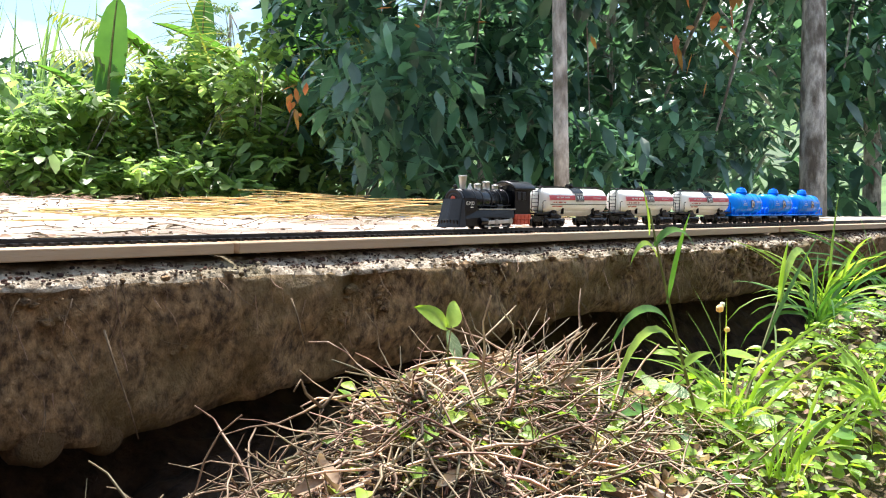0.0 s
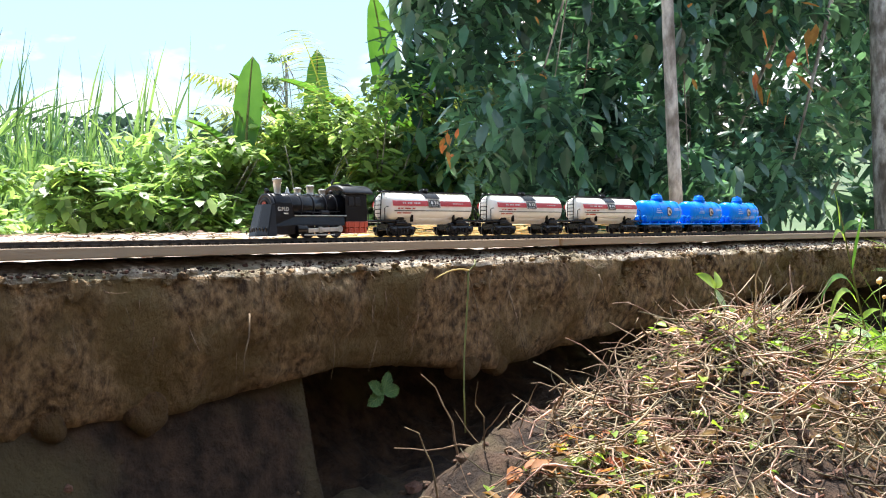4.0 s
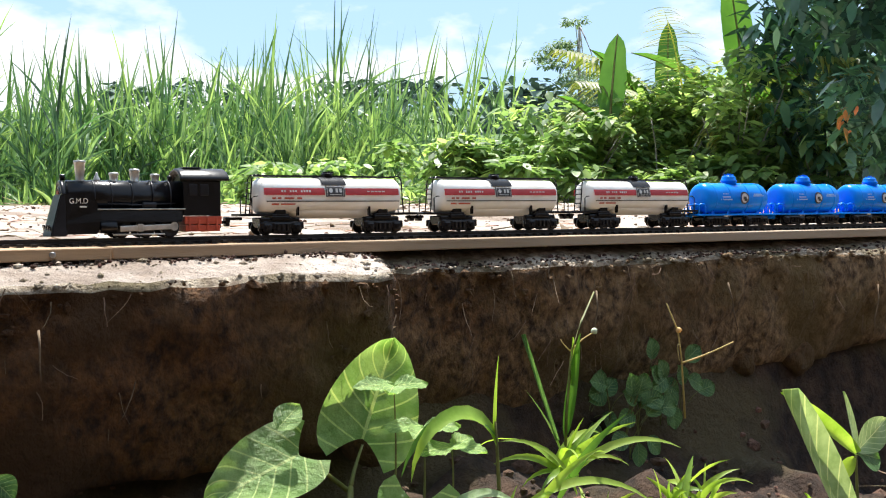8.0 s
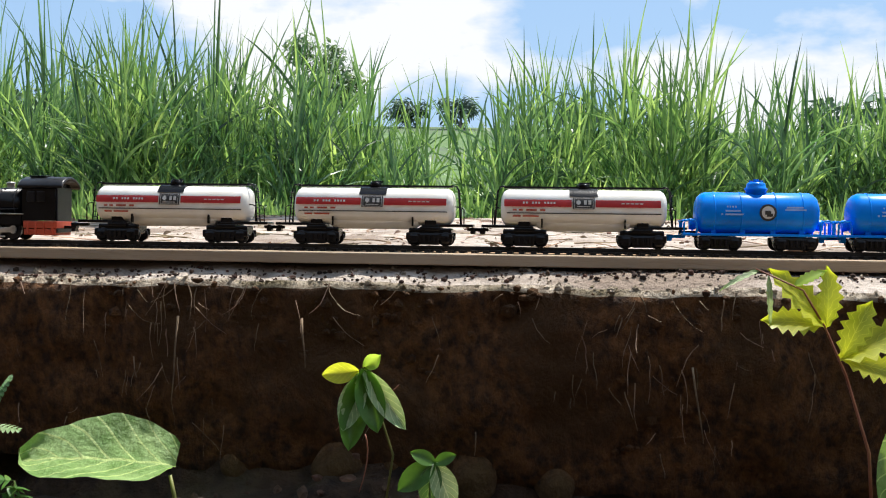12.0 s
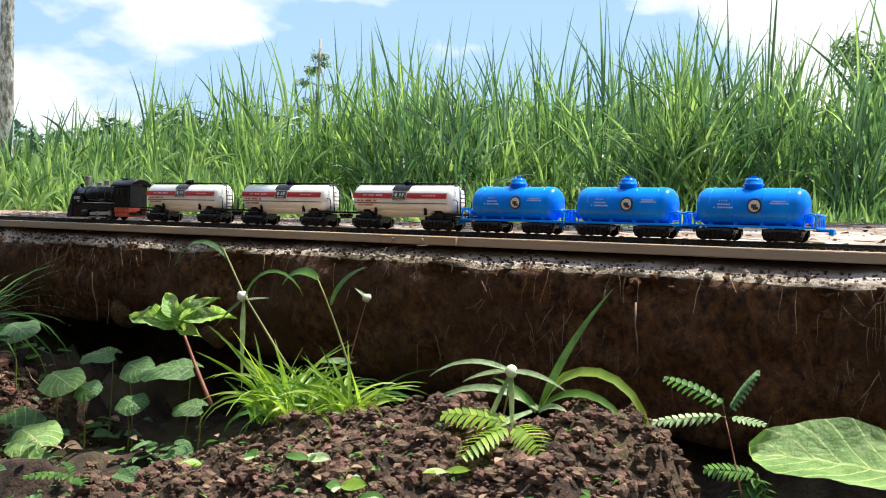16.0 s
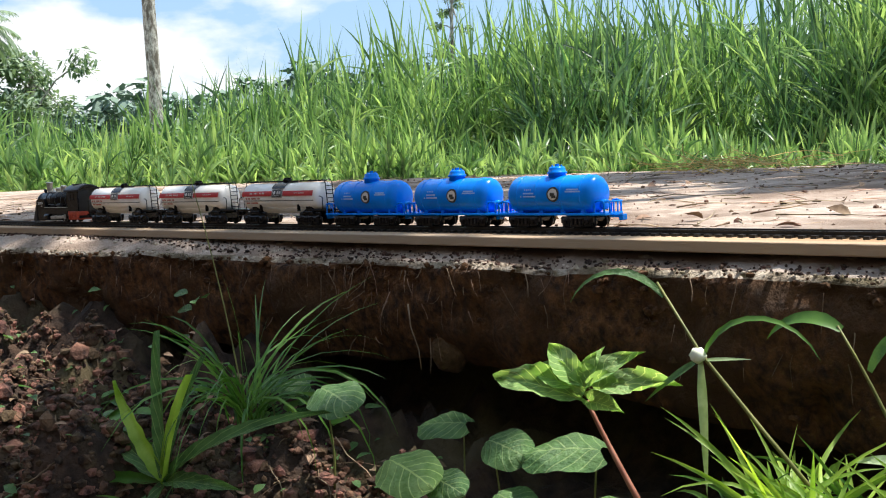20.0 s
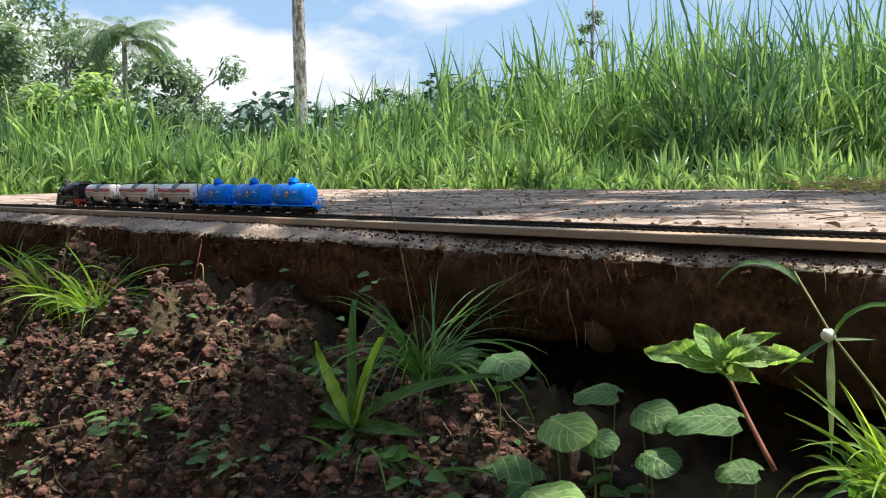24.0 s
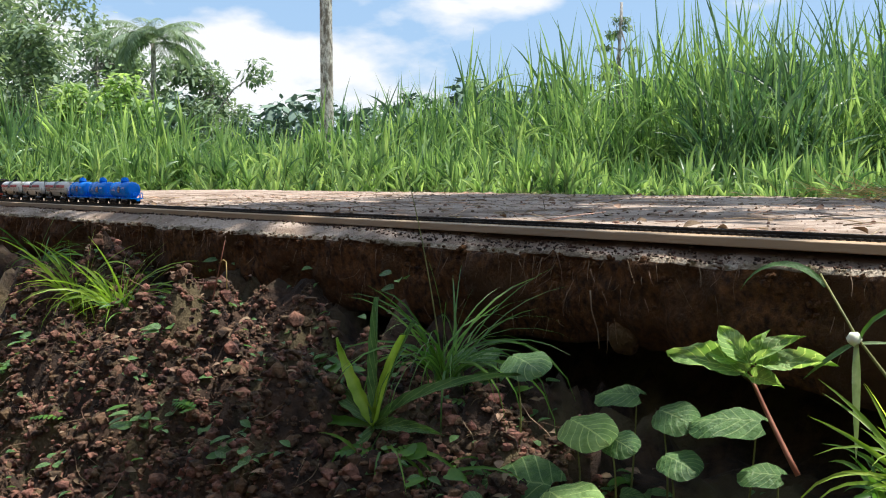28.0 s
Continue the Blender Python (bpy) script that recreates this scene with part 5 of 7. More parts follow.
def leaf_blade(base, way, up, length, width, shape, cup=0.18, droop=0.25, ripple=0.0, lobes=0.0, seed=0, teeth=0.0):
    """One broad leaf: a curved sheet about its midrib, with raised side veins and, for a heart leaf, lobes behind the stalk."""
    rng = random.Random(seed)
    way, up = Vector(way).normalized(), Vector(up).normalized()
    side = way.cross(up).normalized()
    up = side.cross(way)
    nu, nv = (19, 13) if width > 0.03 else (13, 9)
    verts, faces, uvs = [], [], []
    ph = rng.uniform(0, 6)
    for i in range(nu):
        t = i / (nu - 1)
        w = shape(t) * width / 2
        if teeth:
            w *= 1 - teeth * (i % 2)
        for j in range(nv):
            s = 2 * j / (nv - 1) - 1
            reach = t * length - lobes * length * abs(s) ** 1.5 * (1 - t) ** 2
            lift = cup * width * (abs(s) ** 1.5) * 0.5 - droop * length * t * t
            lift += ripple * length * math.sin(9 * t + 3 * abs(s) + ph) * abs(s) * 0.5 + ripple * length * 0.35 * (abs(math.sin(14 * (t - 0.35 * abs(s)))) - 0.5)
            verts.append(Vector(base) + way * reach + side * s * w + up * lift)
            uvs.append((t, 0.5 + 0.5 * s))
    for i in range(nu - 1):
        for j in range(nv - 1):
            a = i * nv + j
            faces.append((a, a + 1, a + nv + 1, a + nv))
    return verts, faces, uvs


class Plant:
    """A small plant: an empty at its foot, with stems and leaves as parts."""

    def __init__(self, name, label, foot, category="plant", group="", move=(0, 0, 0), scale=1.0, heap=False):
        self.foot = Vector(foot)
        spot = self.foot + Vector(move)
        if heap:  # drawn on the heap's own sheet, a sixth larger than life
            spot, scale = Vector((spot.x * 0.86, spot.y, spot.z * 0.82)), 0.86
        self.ob = empty(name, Matrix.Translation(spot) @ Matrix.Scale(scale, 4))
        tagged(self.ob, label, category, group)
        self.n = 0

    def local(self, p):
        return Vector(p) - self.foot

    def stem(self, points, radius, tip=None, mat=None, name="stem"):
        pts = [self.local(p) for p in points]
        if len(pts) == 3:  # soften a bend of three points
            a, b, c = pts
            pts = [a.lerp(b, t).lerp(b.lerp(c, t), t) for t in [k / 6 for k in range(7)]]
        part(name, tube(pts, radius, seg=6, tip=radius * 0.5 if tip is None else tip), mat or M_STEM, self.ob)
        return self

    def leaf(self, base, way, up, length, width, shape=OVAL, mat=None, **more):
        self.n += 1
        v, f, uv = leaf_blade(self.local(base), way, up, length, width, shape, seed=self.n, **more)
        raw("leaf", v, f, mat or M_WEED, self.ob, True, uv=uv)
        return self

    def blade(self, base, way, length, width, droop, mat=None, steps=9, shape=None, side=None):
        v, f = blade_mesh(arc(self.local(base), way, length, droop, steps), width * 0.85, shape, 0.3, side)
        raw("blade", v, f, mat or M_WEED, self.ob, True)
        return self

    def tuft(self, n, h, spread_, width, seed, mat=None, droop=(0.4, 1.8), at=None):
        rng = random.Random(seed)
        v, f = [], []
        o = self.local(at) if at else Vector((0, 0, 0))
        for _ in range(n):
            a = rng.uniform(0, 6.283)
            k = rng.uniform(0.15, 1.0) * spread_
            p = o + Vector((0.012 * rng.uniform(-1, 1), 0.012 * rng.uniform(-1, 1), 0))
            ribbon(arc(p, (k * math.cos(a), k * math.sin(a), 1), h * rng.uniform(0.55, 1.15), rng.uniform(*droop), 7), width * rng.uniform(0.7, 1.2), v, f, 0.3, None, None, Vector((rng.uniform(-0.6, 0.6), -0.7, rng.uniform(0.2, 0.9))))
        tagged(raw("blade_tuft", v, f, mat or M_WEED, self.ob, True), kind="stuff")
        return self

    def ball(self, at, r, mat=None, name="flower_head"):
        bm = bmesh.new()
        bmesh.ops.create_icosphere(bm, subdivisions=2, radius=r, matrix=Matrix.Translation(self.local(at)))
        for v in bm.verts:
            v.co += (v.co - self.local(at)) * 0.25 * noise.noise(v.co * 900)
        part(name, bm, mat or M_FLOWER, self.ob)
        return self

    def frond(self, base, way, length, width, droop=0.5, mat=None, pairs=11, up=(0, -0.5, 1)):
        """A fern frond of leaflets along its rib."""
        pts = arc(self.local(base), way, length, droop, pairs + 1)
        v, f = [], []
        ribbon(pts, length * 0.02, v, f, 0.3)
        for i in range(1, pairs + 1):
            d = (pts[i + 1] - pts[i]).normalized() if i < pairs + 1 else d
            s = d.cross(Vector(up)).normalized()
            L = width * math.sin(math.pi * (0.15 + 0.8 * i / (pairs + 1))) ** 0.8 * 0.5
            for k in (-1, 1):
                ribbon(arc(pts[i], s * k + d * 0.45, L, 0.3, 4), length / pairs * 0.85, v, f, 0.2, lambda t: (1 - t ** 3) * 0.95 + 0.02)
        raw("frond", v, f, mat or M_WEED, self.ob, True)
        return self


UP = (0, -0.55, 0.85)
# seedling on the dry heap
p = Plant("seedling", "young seedling with curled pale green leaves on the heap", (1.275, -0.10, -0.115), heap=True)
p.stem([(1.275, -0.10, -0.13), (1.270, -0.10, -0.075), (1.266, -0.10, -0.042)], 0.0016)
p.leaf((1.266, -0.10, -0.043), (-0.6, -0.2, 0.6), (-0.1, -0.8, 0.5), 0.032, 0.018, OVAL, M_LIME, droop=0.6).leaf((1.267, -0.10, -0.042), (0.7, -0.1, 0.75), (0.1, -0.8, 0.5), 0.030, 0.017, OVAL, M_LIME, droop=0.6)
p.leaf((1.267, -0.10, -0.045), (0.05, -0.4, -0.7), (0, -0.9, 0.3), 0.03, 0.016, OVAL, M_PALELEAF, droop=0.1).leaf((1.270, -0.10, -0.075), (0.6, 0.0, -0.5), UP, 0.026, 0.012, OVAL, M_WEED)
p.leaf((1.275, -0.11, -0.115), (-0.5, -0.5, 0.3), UP, 0.035, 0.03, HEART, M_WEED).leaf((1.29, -0.11, -0.10), (0.3, -0.6, -0.2), UP, 0.034, 0.018, OVAL, M_PALELEAF)

# tall grass shoots right of the heap
p = Plant("grass_shoot", "tall bright grass shoot with long arching blades", (1.575, -0.17, -0.19), "grass", "tall grass shoots", heap=True)
p.stem([(1.575, -0.17, -0.19), (1.515, -0.17, -0.09), (1.455, -0.17, 0.055)], 0.0022, 0.001)
p.blade((1.455, -0.17, 0.03), (-0.08, 0.0, 1), 0.052, 0.011, 0.4, M_LIME).blade((1.47, -0.17, 0.01), (-0.6, -0.1, 0.8), 0.075, 0.008, 1.8, M_LIME).blade((1.465, -0.17, 0.02), (0.35, -0.1, 0.9), 0.07, 0.009, 2.4, M_WEED)
p.blade((1.505, -0.17, -0.075), (-0.75, -0.1, 0.75), 0.20, 0.010, 2.2, M_LIME).blade((1.500, -0.17, -0.06), (-0.8, 0.0, 1.1), 0.13, 0.011, 1.9, M_WEED).blade((1.49, -0.17, -0.035), (0.12, -0.05, 1), 0.09, 0.011, 0.3, M_WEED).blade((1.52, -0.17, -0.10), (0.5, -0.1, 0.4), 0.05, 0.010, 0.8, M_LIME)
p = Plant("grass_shoot", "tall bright grass shoot with one long arched blade", (1.64, -0.17, -0.18), "grass", "tall grass shoots", heap=True)
p.stem([(1.64, -0.17, -0.18), (1.70, -0.17, -0.10), (1.745, -0.17, -0.045)], 0.002, 0.001)
p.blade((1.745, -0.17, -0.05), (0.30, 0.05, 1), 0.24, 0.012, 2.5, M_LIME).blade((1.74, -0.17, -0.05), (0.15, 0, 1), 0.075, 0.012, 0.4, M_LIME).blade((1.73, -0.17, -0.07), (0.12, -0.05, -0.6), 0.055, 0.010, 0.3, M_PALELEAF).blade((1.70, -0.17, -0.10), (0.9, 0.0, 0.9), 0.20, 0.007, 0.2, M_WEED).blade((1.67, -0.17, -0.13), (1.0, 0, 0.55), 0.26, 0.007, 0.9, M_LIME)
p.tuft(30, 0.16, 0.7, 0.0055, 3, M_LIME)
for k, (x, y, z, n, h) in enumerate(((1.98, -0.13, -0.10, 26, 0.17), (2.10, -0.10, -0.09, 26, 0.18), (2.25, -0.16, -0.11, 26, 0.16), (1.82, -0.24, -0.17, 22, 0.12), (2.4, -0.08, -0.08, 24, 0.2), (1.52, -0.26, -0.19, 18, 0.10))):
    Plant("grass_tuft", "tuft of bright green grass by the dry heap", (x, y, z), "grass", "grass tufts", heap=True).tuft(n, h, 0.8, 0.006, 10 + k, M_LIME if k % 2 else M_WEED, (0.6, 2.2))
p = Plant("bud_stem", "thin upright weed with small dry buds", (1.652, -0.15, -0.17), heap=True)
p.stem([(1.652, -0.15, -0.17), (1.650, -0.15, -0.10), (1.646, -0.15, -0.052)], 0.0009).stem([(1.651, -0.15, -0.11), (1.657, -0.15, -0.09), (1.664, -0.15, -0.078)], 0.0007)
p.ball((1.646, -0.15, -0.052), 0.0042, M_HAY, "bud").ball((1.652, -0.15, -0.048), 0.003, M_FLOWER, "bud").ball((1.664, -0.15, -0.076), 0.003, M_HAY, "bud")

# low leafy weeds in the sun beside the heap
rng = random.Random(21)
for k in range(44):
    x, y = rng.uniform(1.22, 2.1), rng.uniform(-0.36, -0.12)
    z = soil(x, y) + 0.012
    p = Plant("low_weed", "small sunlit weed with pale rounded leaves", (x, y, z), "plant", "low weeds by the heap")
    for j in range(rng.randint(3, 5)):
        a = rng.uniform(0, 6.28)
        tip = Vector((x + 0.02 * math.cos(a), y + 0.02 * math.sin(a), z + rng.uniform(0.008, 0.035)))
        p.stem([(x, y, z), ((x + tip.x) / 2, (y + tip.y) / 2, tip.z), tip], 0.0007)
        p.leaf(tip, (math.cos(a), math.sin(a), rng.uniform(-0.2, 0.4)), UP, rng.uniform(0.018, 0.034), rng.uniform(0.012, 0.024), rng.choice((OVAL, HEART)), rng.choice((M_LIME, M_PALELEAF, M_WEED, M_LIME)))

# yellow creeper hanging from the slab's edge
p = Plant("creeper", "thin yellow-green creeper hanging from the slab", (0.888, -0.035, -0.002), heap=True)
p.stem([(0.911, -0.025, 0.008), (0.900, -0.035, 0.004), (0.888, -0.036, -0.002), (0.884, -0.038, -0.03), (0.878, -0.04, -0.06), (0.869, -0.045, -0.09), (0.862, -0.05, -0.125), (0.852, -0.06, -0.165)], 0.0012, 0.0009)
p.stem([(0.888, -0.036, -0.002), (0.862, -0.04, 0.004), (0.833, -0.04, -0.009)], 0.0012, mat=M_HAY).stem([(0.888, -0.036, -0.004), (0.892, -0.04, -0.03), (0.903, -0.04, -0.060)], 0.0009, mat=M_ROOT)

# dead branch at the pit's edge
p = Plant("dead_branch", "dead forked twig standing from the dry heap", (1.03, -0.09, -0.17), "branch", heap=True)
p.stem([(1.03, -0.09, -0.17), (1.09, -0.085, -0.145), (1.14, -0.08, -0.12), (1.146, -0.08, -0.098)], 0.0028, 0.0016, M_ROOT).stem([(1.146, -0.08, -0.098), (1.130, -0.08, -0.085), (1.125, -0.08, -0.074), (1.118, -0.08, -0.082)], 0.0014, 0.0007, M_ROOT, "twig").stem([(1.146, -0.08, -0.098), (1.160, -0.08, -0.090), (1.169, -0.08, -0.077)], 0.0013, 0.0007, M_ROOT, "twig")

# wide-bladed shoots and big leaves by the notch
FACE = (0.15, -0.9, 0.35)
p = Plant("lance_leaf_plant", "young plant with broad pale lance-shaped leaves", (0.240, -0.20, -0.185))
p.stem([(0.240, -0.20, -0.185), (0.238, -0.20, -0.15), (0.236, -0.20, -0.118)], 0.0016)
p.leaf((0.235, -0.20, -0.120), (-0.82, -0.05, 0.55), FACE, 0.092, 0.024, LANCE, M_LIME, droop=0.03, cup=0.4).leaf((0.236, -0.20, -0.116), (-0.25, 0, 0.9), FACE, 0.042, 0.016, LANCE, M_PALELEAF, droop=0.05).leaf((0.237, -0.20, -0.118), (0.75, -0.1, 0.5), FACE, 0.036, 0.022, OVAL, M_PALELEAF, droop=0.1).leaf((0.238, -0.20, -0.120), (0.75, -0.1, -0.15), FACE, 0.026, 0.022, OVAL, M_LEAF).leaf((0.234, -0.20, -0.122), (-0.7, -0.1, -0.5), FACE, 0.022, 0.012, OVAL, M_LIME)
p = Plant("broad_blade_shoot", "broad upright leaf with white sheen", (0.206, -0.215, -0.20))
p.leaf((0.206, -0.215, -0.165), (-0.48, 0.0, 0.78), FACE, 0.118, 0.046, LANCE, M_PALELEAF, cup=0.5, droop=0.0).leaf((0.215, -0.22, -0.185), (0.92, -0.1, 0.36), (-0.2, -0.8, 0.6), 0.18, 0.020, LANCE, M_PALELEAF, droop=0.0)
p.leaf((0.21, -0.22, -0.18), (0.05, -0.1, 0.9), FACE, 0.045, 0.016, LANCE, M_LIME).leaf((0.19, -0.22, -0.18), (-0.35, -0.1, 0.9), FACE, 0.05, 0.016, LANCE, M_LIME).stem([(0.206, -0.215, -0.20), (0.206, -0.215, -0.18), (0.206, -0.215, -0.165)], 0.0016)
p = Plant("weed_shoot", "upright weed shoot with folded green leaves and a seed tip", (0.124, -0.02, -0.155), move=(-0.035, -0.045, 0.013))
p.stem([(0.124, -0.02, -0.155), (0.126, -0.02, -0.11), (0.131, -0.02, -0.066), (0.140, -0.02, -0.045), (0.152, -0.02, -0.024)], 0.0013, 0.0006)
p.leaf((0.116, -0.02, -0.13), (-0.38, -0.03, 0.95), (0.8, -0.6, 0.3), 0.085, 0.012, LANCE, M_LEAF, droop=0.0, cup=0.5).leaf((0.126, -0.02, -0.128), (0.15, -0.03, 0.95), (-0.8, -0.6, 0.2), 0.075, 0.014, LANCE, M_WEED, droop=0.0, cup=0.5).leaf((0.130, -0.02, -0.09), (0.02, -0.03, 0.9), (0.6, -0.8, 0.1), 0.034, 0.011, OVAL, M_LIME, droop=0.0)
p.stem([(0.131, -0.02, -0.066), (0.140, -0.02, -0.057), (0.152, -0.02, -0.054)], 0.0007, mat=M_HAY).ball((0.152, -0.02, -0.053), 0.0025, M_FLOWER, "seed_head").stem([(0.13, -0.02, -0.066), (0.124, -0.02, -0.062), (0.121, -0.02, -0.057)], 0.0006, mat=M_HAY)
p.tuft(16, 0.075, 0.9, 0.006, 31, M_LIME, at=(0.118, -0.03, -0.155)).blade((0.128, -0.03, -0.15), (0.8, -0.2, 0.8), 0.09, 0.008, 1.2, M_LIME)
p = Plant("arching_grass_shoot", "grass shoot with wide arching blades before the face", (0.034, -0.06, -0.155), "grass", "arching grass shoots", move=(-0.027, -0.042, 0.012))
p.stem([(0.034, -0.06, -0.155), (0.033, -0.06, -0.12), (0.031, -0.06, -0.10)], 0.0015)
p.blade((0.032, -0.06, -0.115), (-0.22, -0.05, 1), 0.105, 0.014, 2.7, M_LIME).blade((0.032, -0.06, -0.11), (-0.55, -0.1, 1), 0.10, 0.010, 2.2, M_WEED).blade((0.030, -0.06, -0.11), (0.0, 0.0, 1), 0.055, 0.004, 0.2, M_LIME).blade((0.036, -0.07, -0.15), (-0.9, -0.2, 0.7), 0.10, 0.008, 1.6, M_PALELEAF).blade((0.045, -0.08, -0.15), (0.9, -0.2, 0.6), 0.10, 0.008, 1.3, M_LIME).blade((0.05, -0.08, -0.155), (0.5, -0.2, 0.9), 0.06, 0.007, 0.6, M_LIME).blade((0.075, -0.07, -0.155), (0.4, -0.2, 1), 0.075, 0.008, 0.5, M_WEED).blade((0.09, -0.07, -0.155), (-0.5, -0.2, 1), 0.07, 0.008, 0.7, M_LIME)
for x, y, h in ((0.08, -0.12, 0.05), (0.00, -0.12, 0.045), (0.16, -0.1, 0.05), (0.20, -0.08, 0.05)):
    z = soil(x, y)
    p = Plant("grass_tuft", "small tuft of lime green grass on soil", (x, y, z), "grass", "grass tufts").tuft(12, h, 0.9, 0.006, int(1000 * x) + 50, M_LIME)
p = Plant("heart_leaf_plant", "creeping plant with three large veined heart-shaped leaves", (-0.088, -0.04, -0.15), move=(0.010, -0.008, -0.014), scale=1.03)
p.stem([(-0.088, -0.04, -0.15), (-0.085, -0.04, -0.13), (-0.080, -0.03, -0.122)], 0.0028, 0.002)
p.stem([(-0.080, -0.03, -0.122), (-0.075, -0.025, -0.112), (-0.066, -0.02, -0.098)], 0.0018).leaf((-0.066, -0.02, -0.094), (0.35, 0.02, 0.9), (-0.3, -0.85, 0.4), 0.070, 0.084, HEART, M_HEART, cup=0.3, droop=0.05, ripple=0.045, lobes=0.24)
p.stem([(-0.082, -0.03, -0.124), (-0.105, -0.04, -0.105), (-0.120, -0.055, -0.094)], 0.0018).leaf((-0.126, -0.055, -0.090), (-0.9, -0.05, -0.28), (-0.2, -0.75, 0.65), 0.064, 0.066, HEART, M_HEART, cup=0.2, droop=0.12, ripple=0.05, lobes=0.18).leaf((-0.138, -0.05, -0.074), (0.3, -0.05, 0.35), (-0.2, -0.7, 0.7), 0.020, 0.018, OVAL, M_HEART)
p.leaf((-0.070, -0.10, -0.118), (-0.25, -0.45, -0.75), (0.1, -0.75, 0.6), 0.06, 0.080, HEART, M_HEART, cup=0.2, droop=0.1, ripple=0.045, lobes=0.22)
for x, y, z, a in ((-0.03, -0.03, -0.075, 0.3), (-0.02, -0.05, -0.10, 2.2), (-0.005, -0.06, -0.112, 1.0)):
    p = Plant("toothed_leaf_plant", "slender seedling with pale toothed leaves", (x, y, -0.15), "plant", "toothed seedlings", move=(-0.025, -0.043, 0.011))
    p.stem([(x, y, -0.15), (x + 0.002, y, (z - 0.15) / 2), (x, y, z)], 0.0008)
    for k in range(3):
        b = a + k * 2.0
        p.leaf((x, y, z), (math.cos(b), 0.5 * math.sin(b) - 0.2, 0.15), UP, 0.026, 0.015, OVAL, M_HEART, teeth=0.16, ripple=0.08)
p = Plant("wiry_weed", "dry wiry weed tangle before the slab", (0.272, -0.0, -0.13), move=(-0.045, -0.045, 0.01))
p.stem([(0.272, 0.0, -0.13), (0.268, 0.0, -0.08), (0.264, 0.0, -0.058), (0.252, 0.0, -0.036)], 0.0009, 0.0005, M_HAY).stem([(0.268, 0.0, -0.085), (0.290, -0.005, -0.080), (0.316, -0.01, -0.070)], 0.0009, 0.0005, M_HAY).stem([(0.266, 0, -0.07), (0.258, -0.004, -0.066), (0.262, -0.004, -0.082)], 0.0007, 0.0004, M_HAY).ball((0.265, 0, -0.058), 0.0025, M_HAY, "knot")
rng = random.Random(33)
for k in range(9):
    x, y, z = 0.21 + rng.random() * 0.11, 0.02 + 0.05 * rng.random(), rng.uniform(-0.14, -0.09)
    p = Plant("shade_weed", "dull green round-leaved weed under the slab", (x, y, z - 0.03), "plant", "shade weeds")
    for j in range(4):
        a = rng.uniform(0, 6.28)
        q = (x + 0.014 * math.cos(a), y - 0.01, z + 0.014 * math.sin(a))
        p.stem([(x, y, z - 0.03), (x, y, z - 0.01), q], 0.0006).leaf(q, (math.cos(a), -0.3, math.sin(a)), (0, -1, 0.4), 0.02, 0.017, OVAL, M_LEAF)
p = Plant("shade_weed", "small lobed green weed on the earth wall", (0.878, 0.09, -0.16), heap=True)
for a in (0.2, 1.3, 2.4, 3.6):
    p.leaf((0.878, 0.07, -0.148), (math.cos(a), -0.2, math.sin(a) * 0.8), (0, -1, 0.3), 0.026, 0.018, OVAL, M_LEAF, teeth=0.2)

# climbing vine with lobed lime leaves, and its heart leaf
p = Plant("vine", "climbing vine with lime lobed leaves and a quilted heart leaf", (-0.362, -0.03, -0.15), move=(-0.013, -0.046, 0.008))
p.stem([(-0.362, -0.03, -0.15), (-0.366, -0.03, -0.09), (-0.380, -0.03, -0.045), (-0.392, -0.03, -0.018), (-0.405, -0.03, 0.004), (-0.432, -0.03, 0.016)], 0.0011, 0.0005, M_REDSTEM)
p.leaf((-0.392, -0.03, -0.018), (-0.55, -0.1, 0.75), (0.4, -0.85, 0.4), 0.046, 0.024, OVAL, M_YELLOWLEAF, teeth=0.42).leaf((-0.394, -0.031, -0.016), (-0.95, -0.1, 0.15), (0.4, -0.85, 0.4), 0.034, 0.020, OVAL, M_YELLOWLEAF, teeth=0.42).leaf((-0.392, -0.031, -0.016), (0.1, -0.1, 0.95), (0.4, -0.85, 0.4), 0.034, 0.020, OVAL, M_YELLOWLEAF, teeth=0.42).leaf((-0.384, -0.03, -0.036), (0.85, -0.1, 0.5), (-0.3, -0.85, 0.45), 0.052, 0.024, OVAL, M_YELLOWLEAF, teeth=0.42).leaf((-0.382, -0.031, -0.034), (0.35, -0.1, 0.9), (-0.3, -0.85, 0.45), 0.036, 0.020, OVAL, M_YELLOWLEAF, teeth=0.42).leaf((-0.382, -0.031, -0.036), (0.9, -0.1, -0.15), (-0.3, -0.85, 0.45), 0.036, 0.020, OVAL, M_YELLOWLEAF, teeth=0.42).leaf((-0.43, -0.03, 0.015), (-0.8, -0.2, -0.25), UP, 0.026, 0.009, LANCE, M_PALELEAF, teeth=0.3).leaf((-0.425, -0.03, 0.012), (0.05, -0.2, -0.9), (0, -1, 0.2), 0.03, 0.007, LANCE, M_PALELEAF, teeth=0.3).leaf((-0.41, -0.03, 0.006), (0.5, -0.1, 0.4), UP, 0.02, 0.010, OVAL, M_LIME, teeth=0.3)
p.leaf((-0.334, -0.045, -0.074), (-0.50, -0.15, -0.78), (0.05, -0.85, 0.5), 0.056, 0.060, HEART, M_HEART, cup=0.15, droop=0.05, ripple=0.05, lobes=0.2)
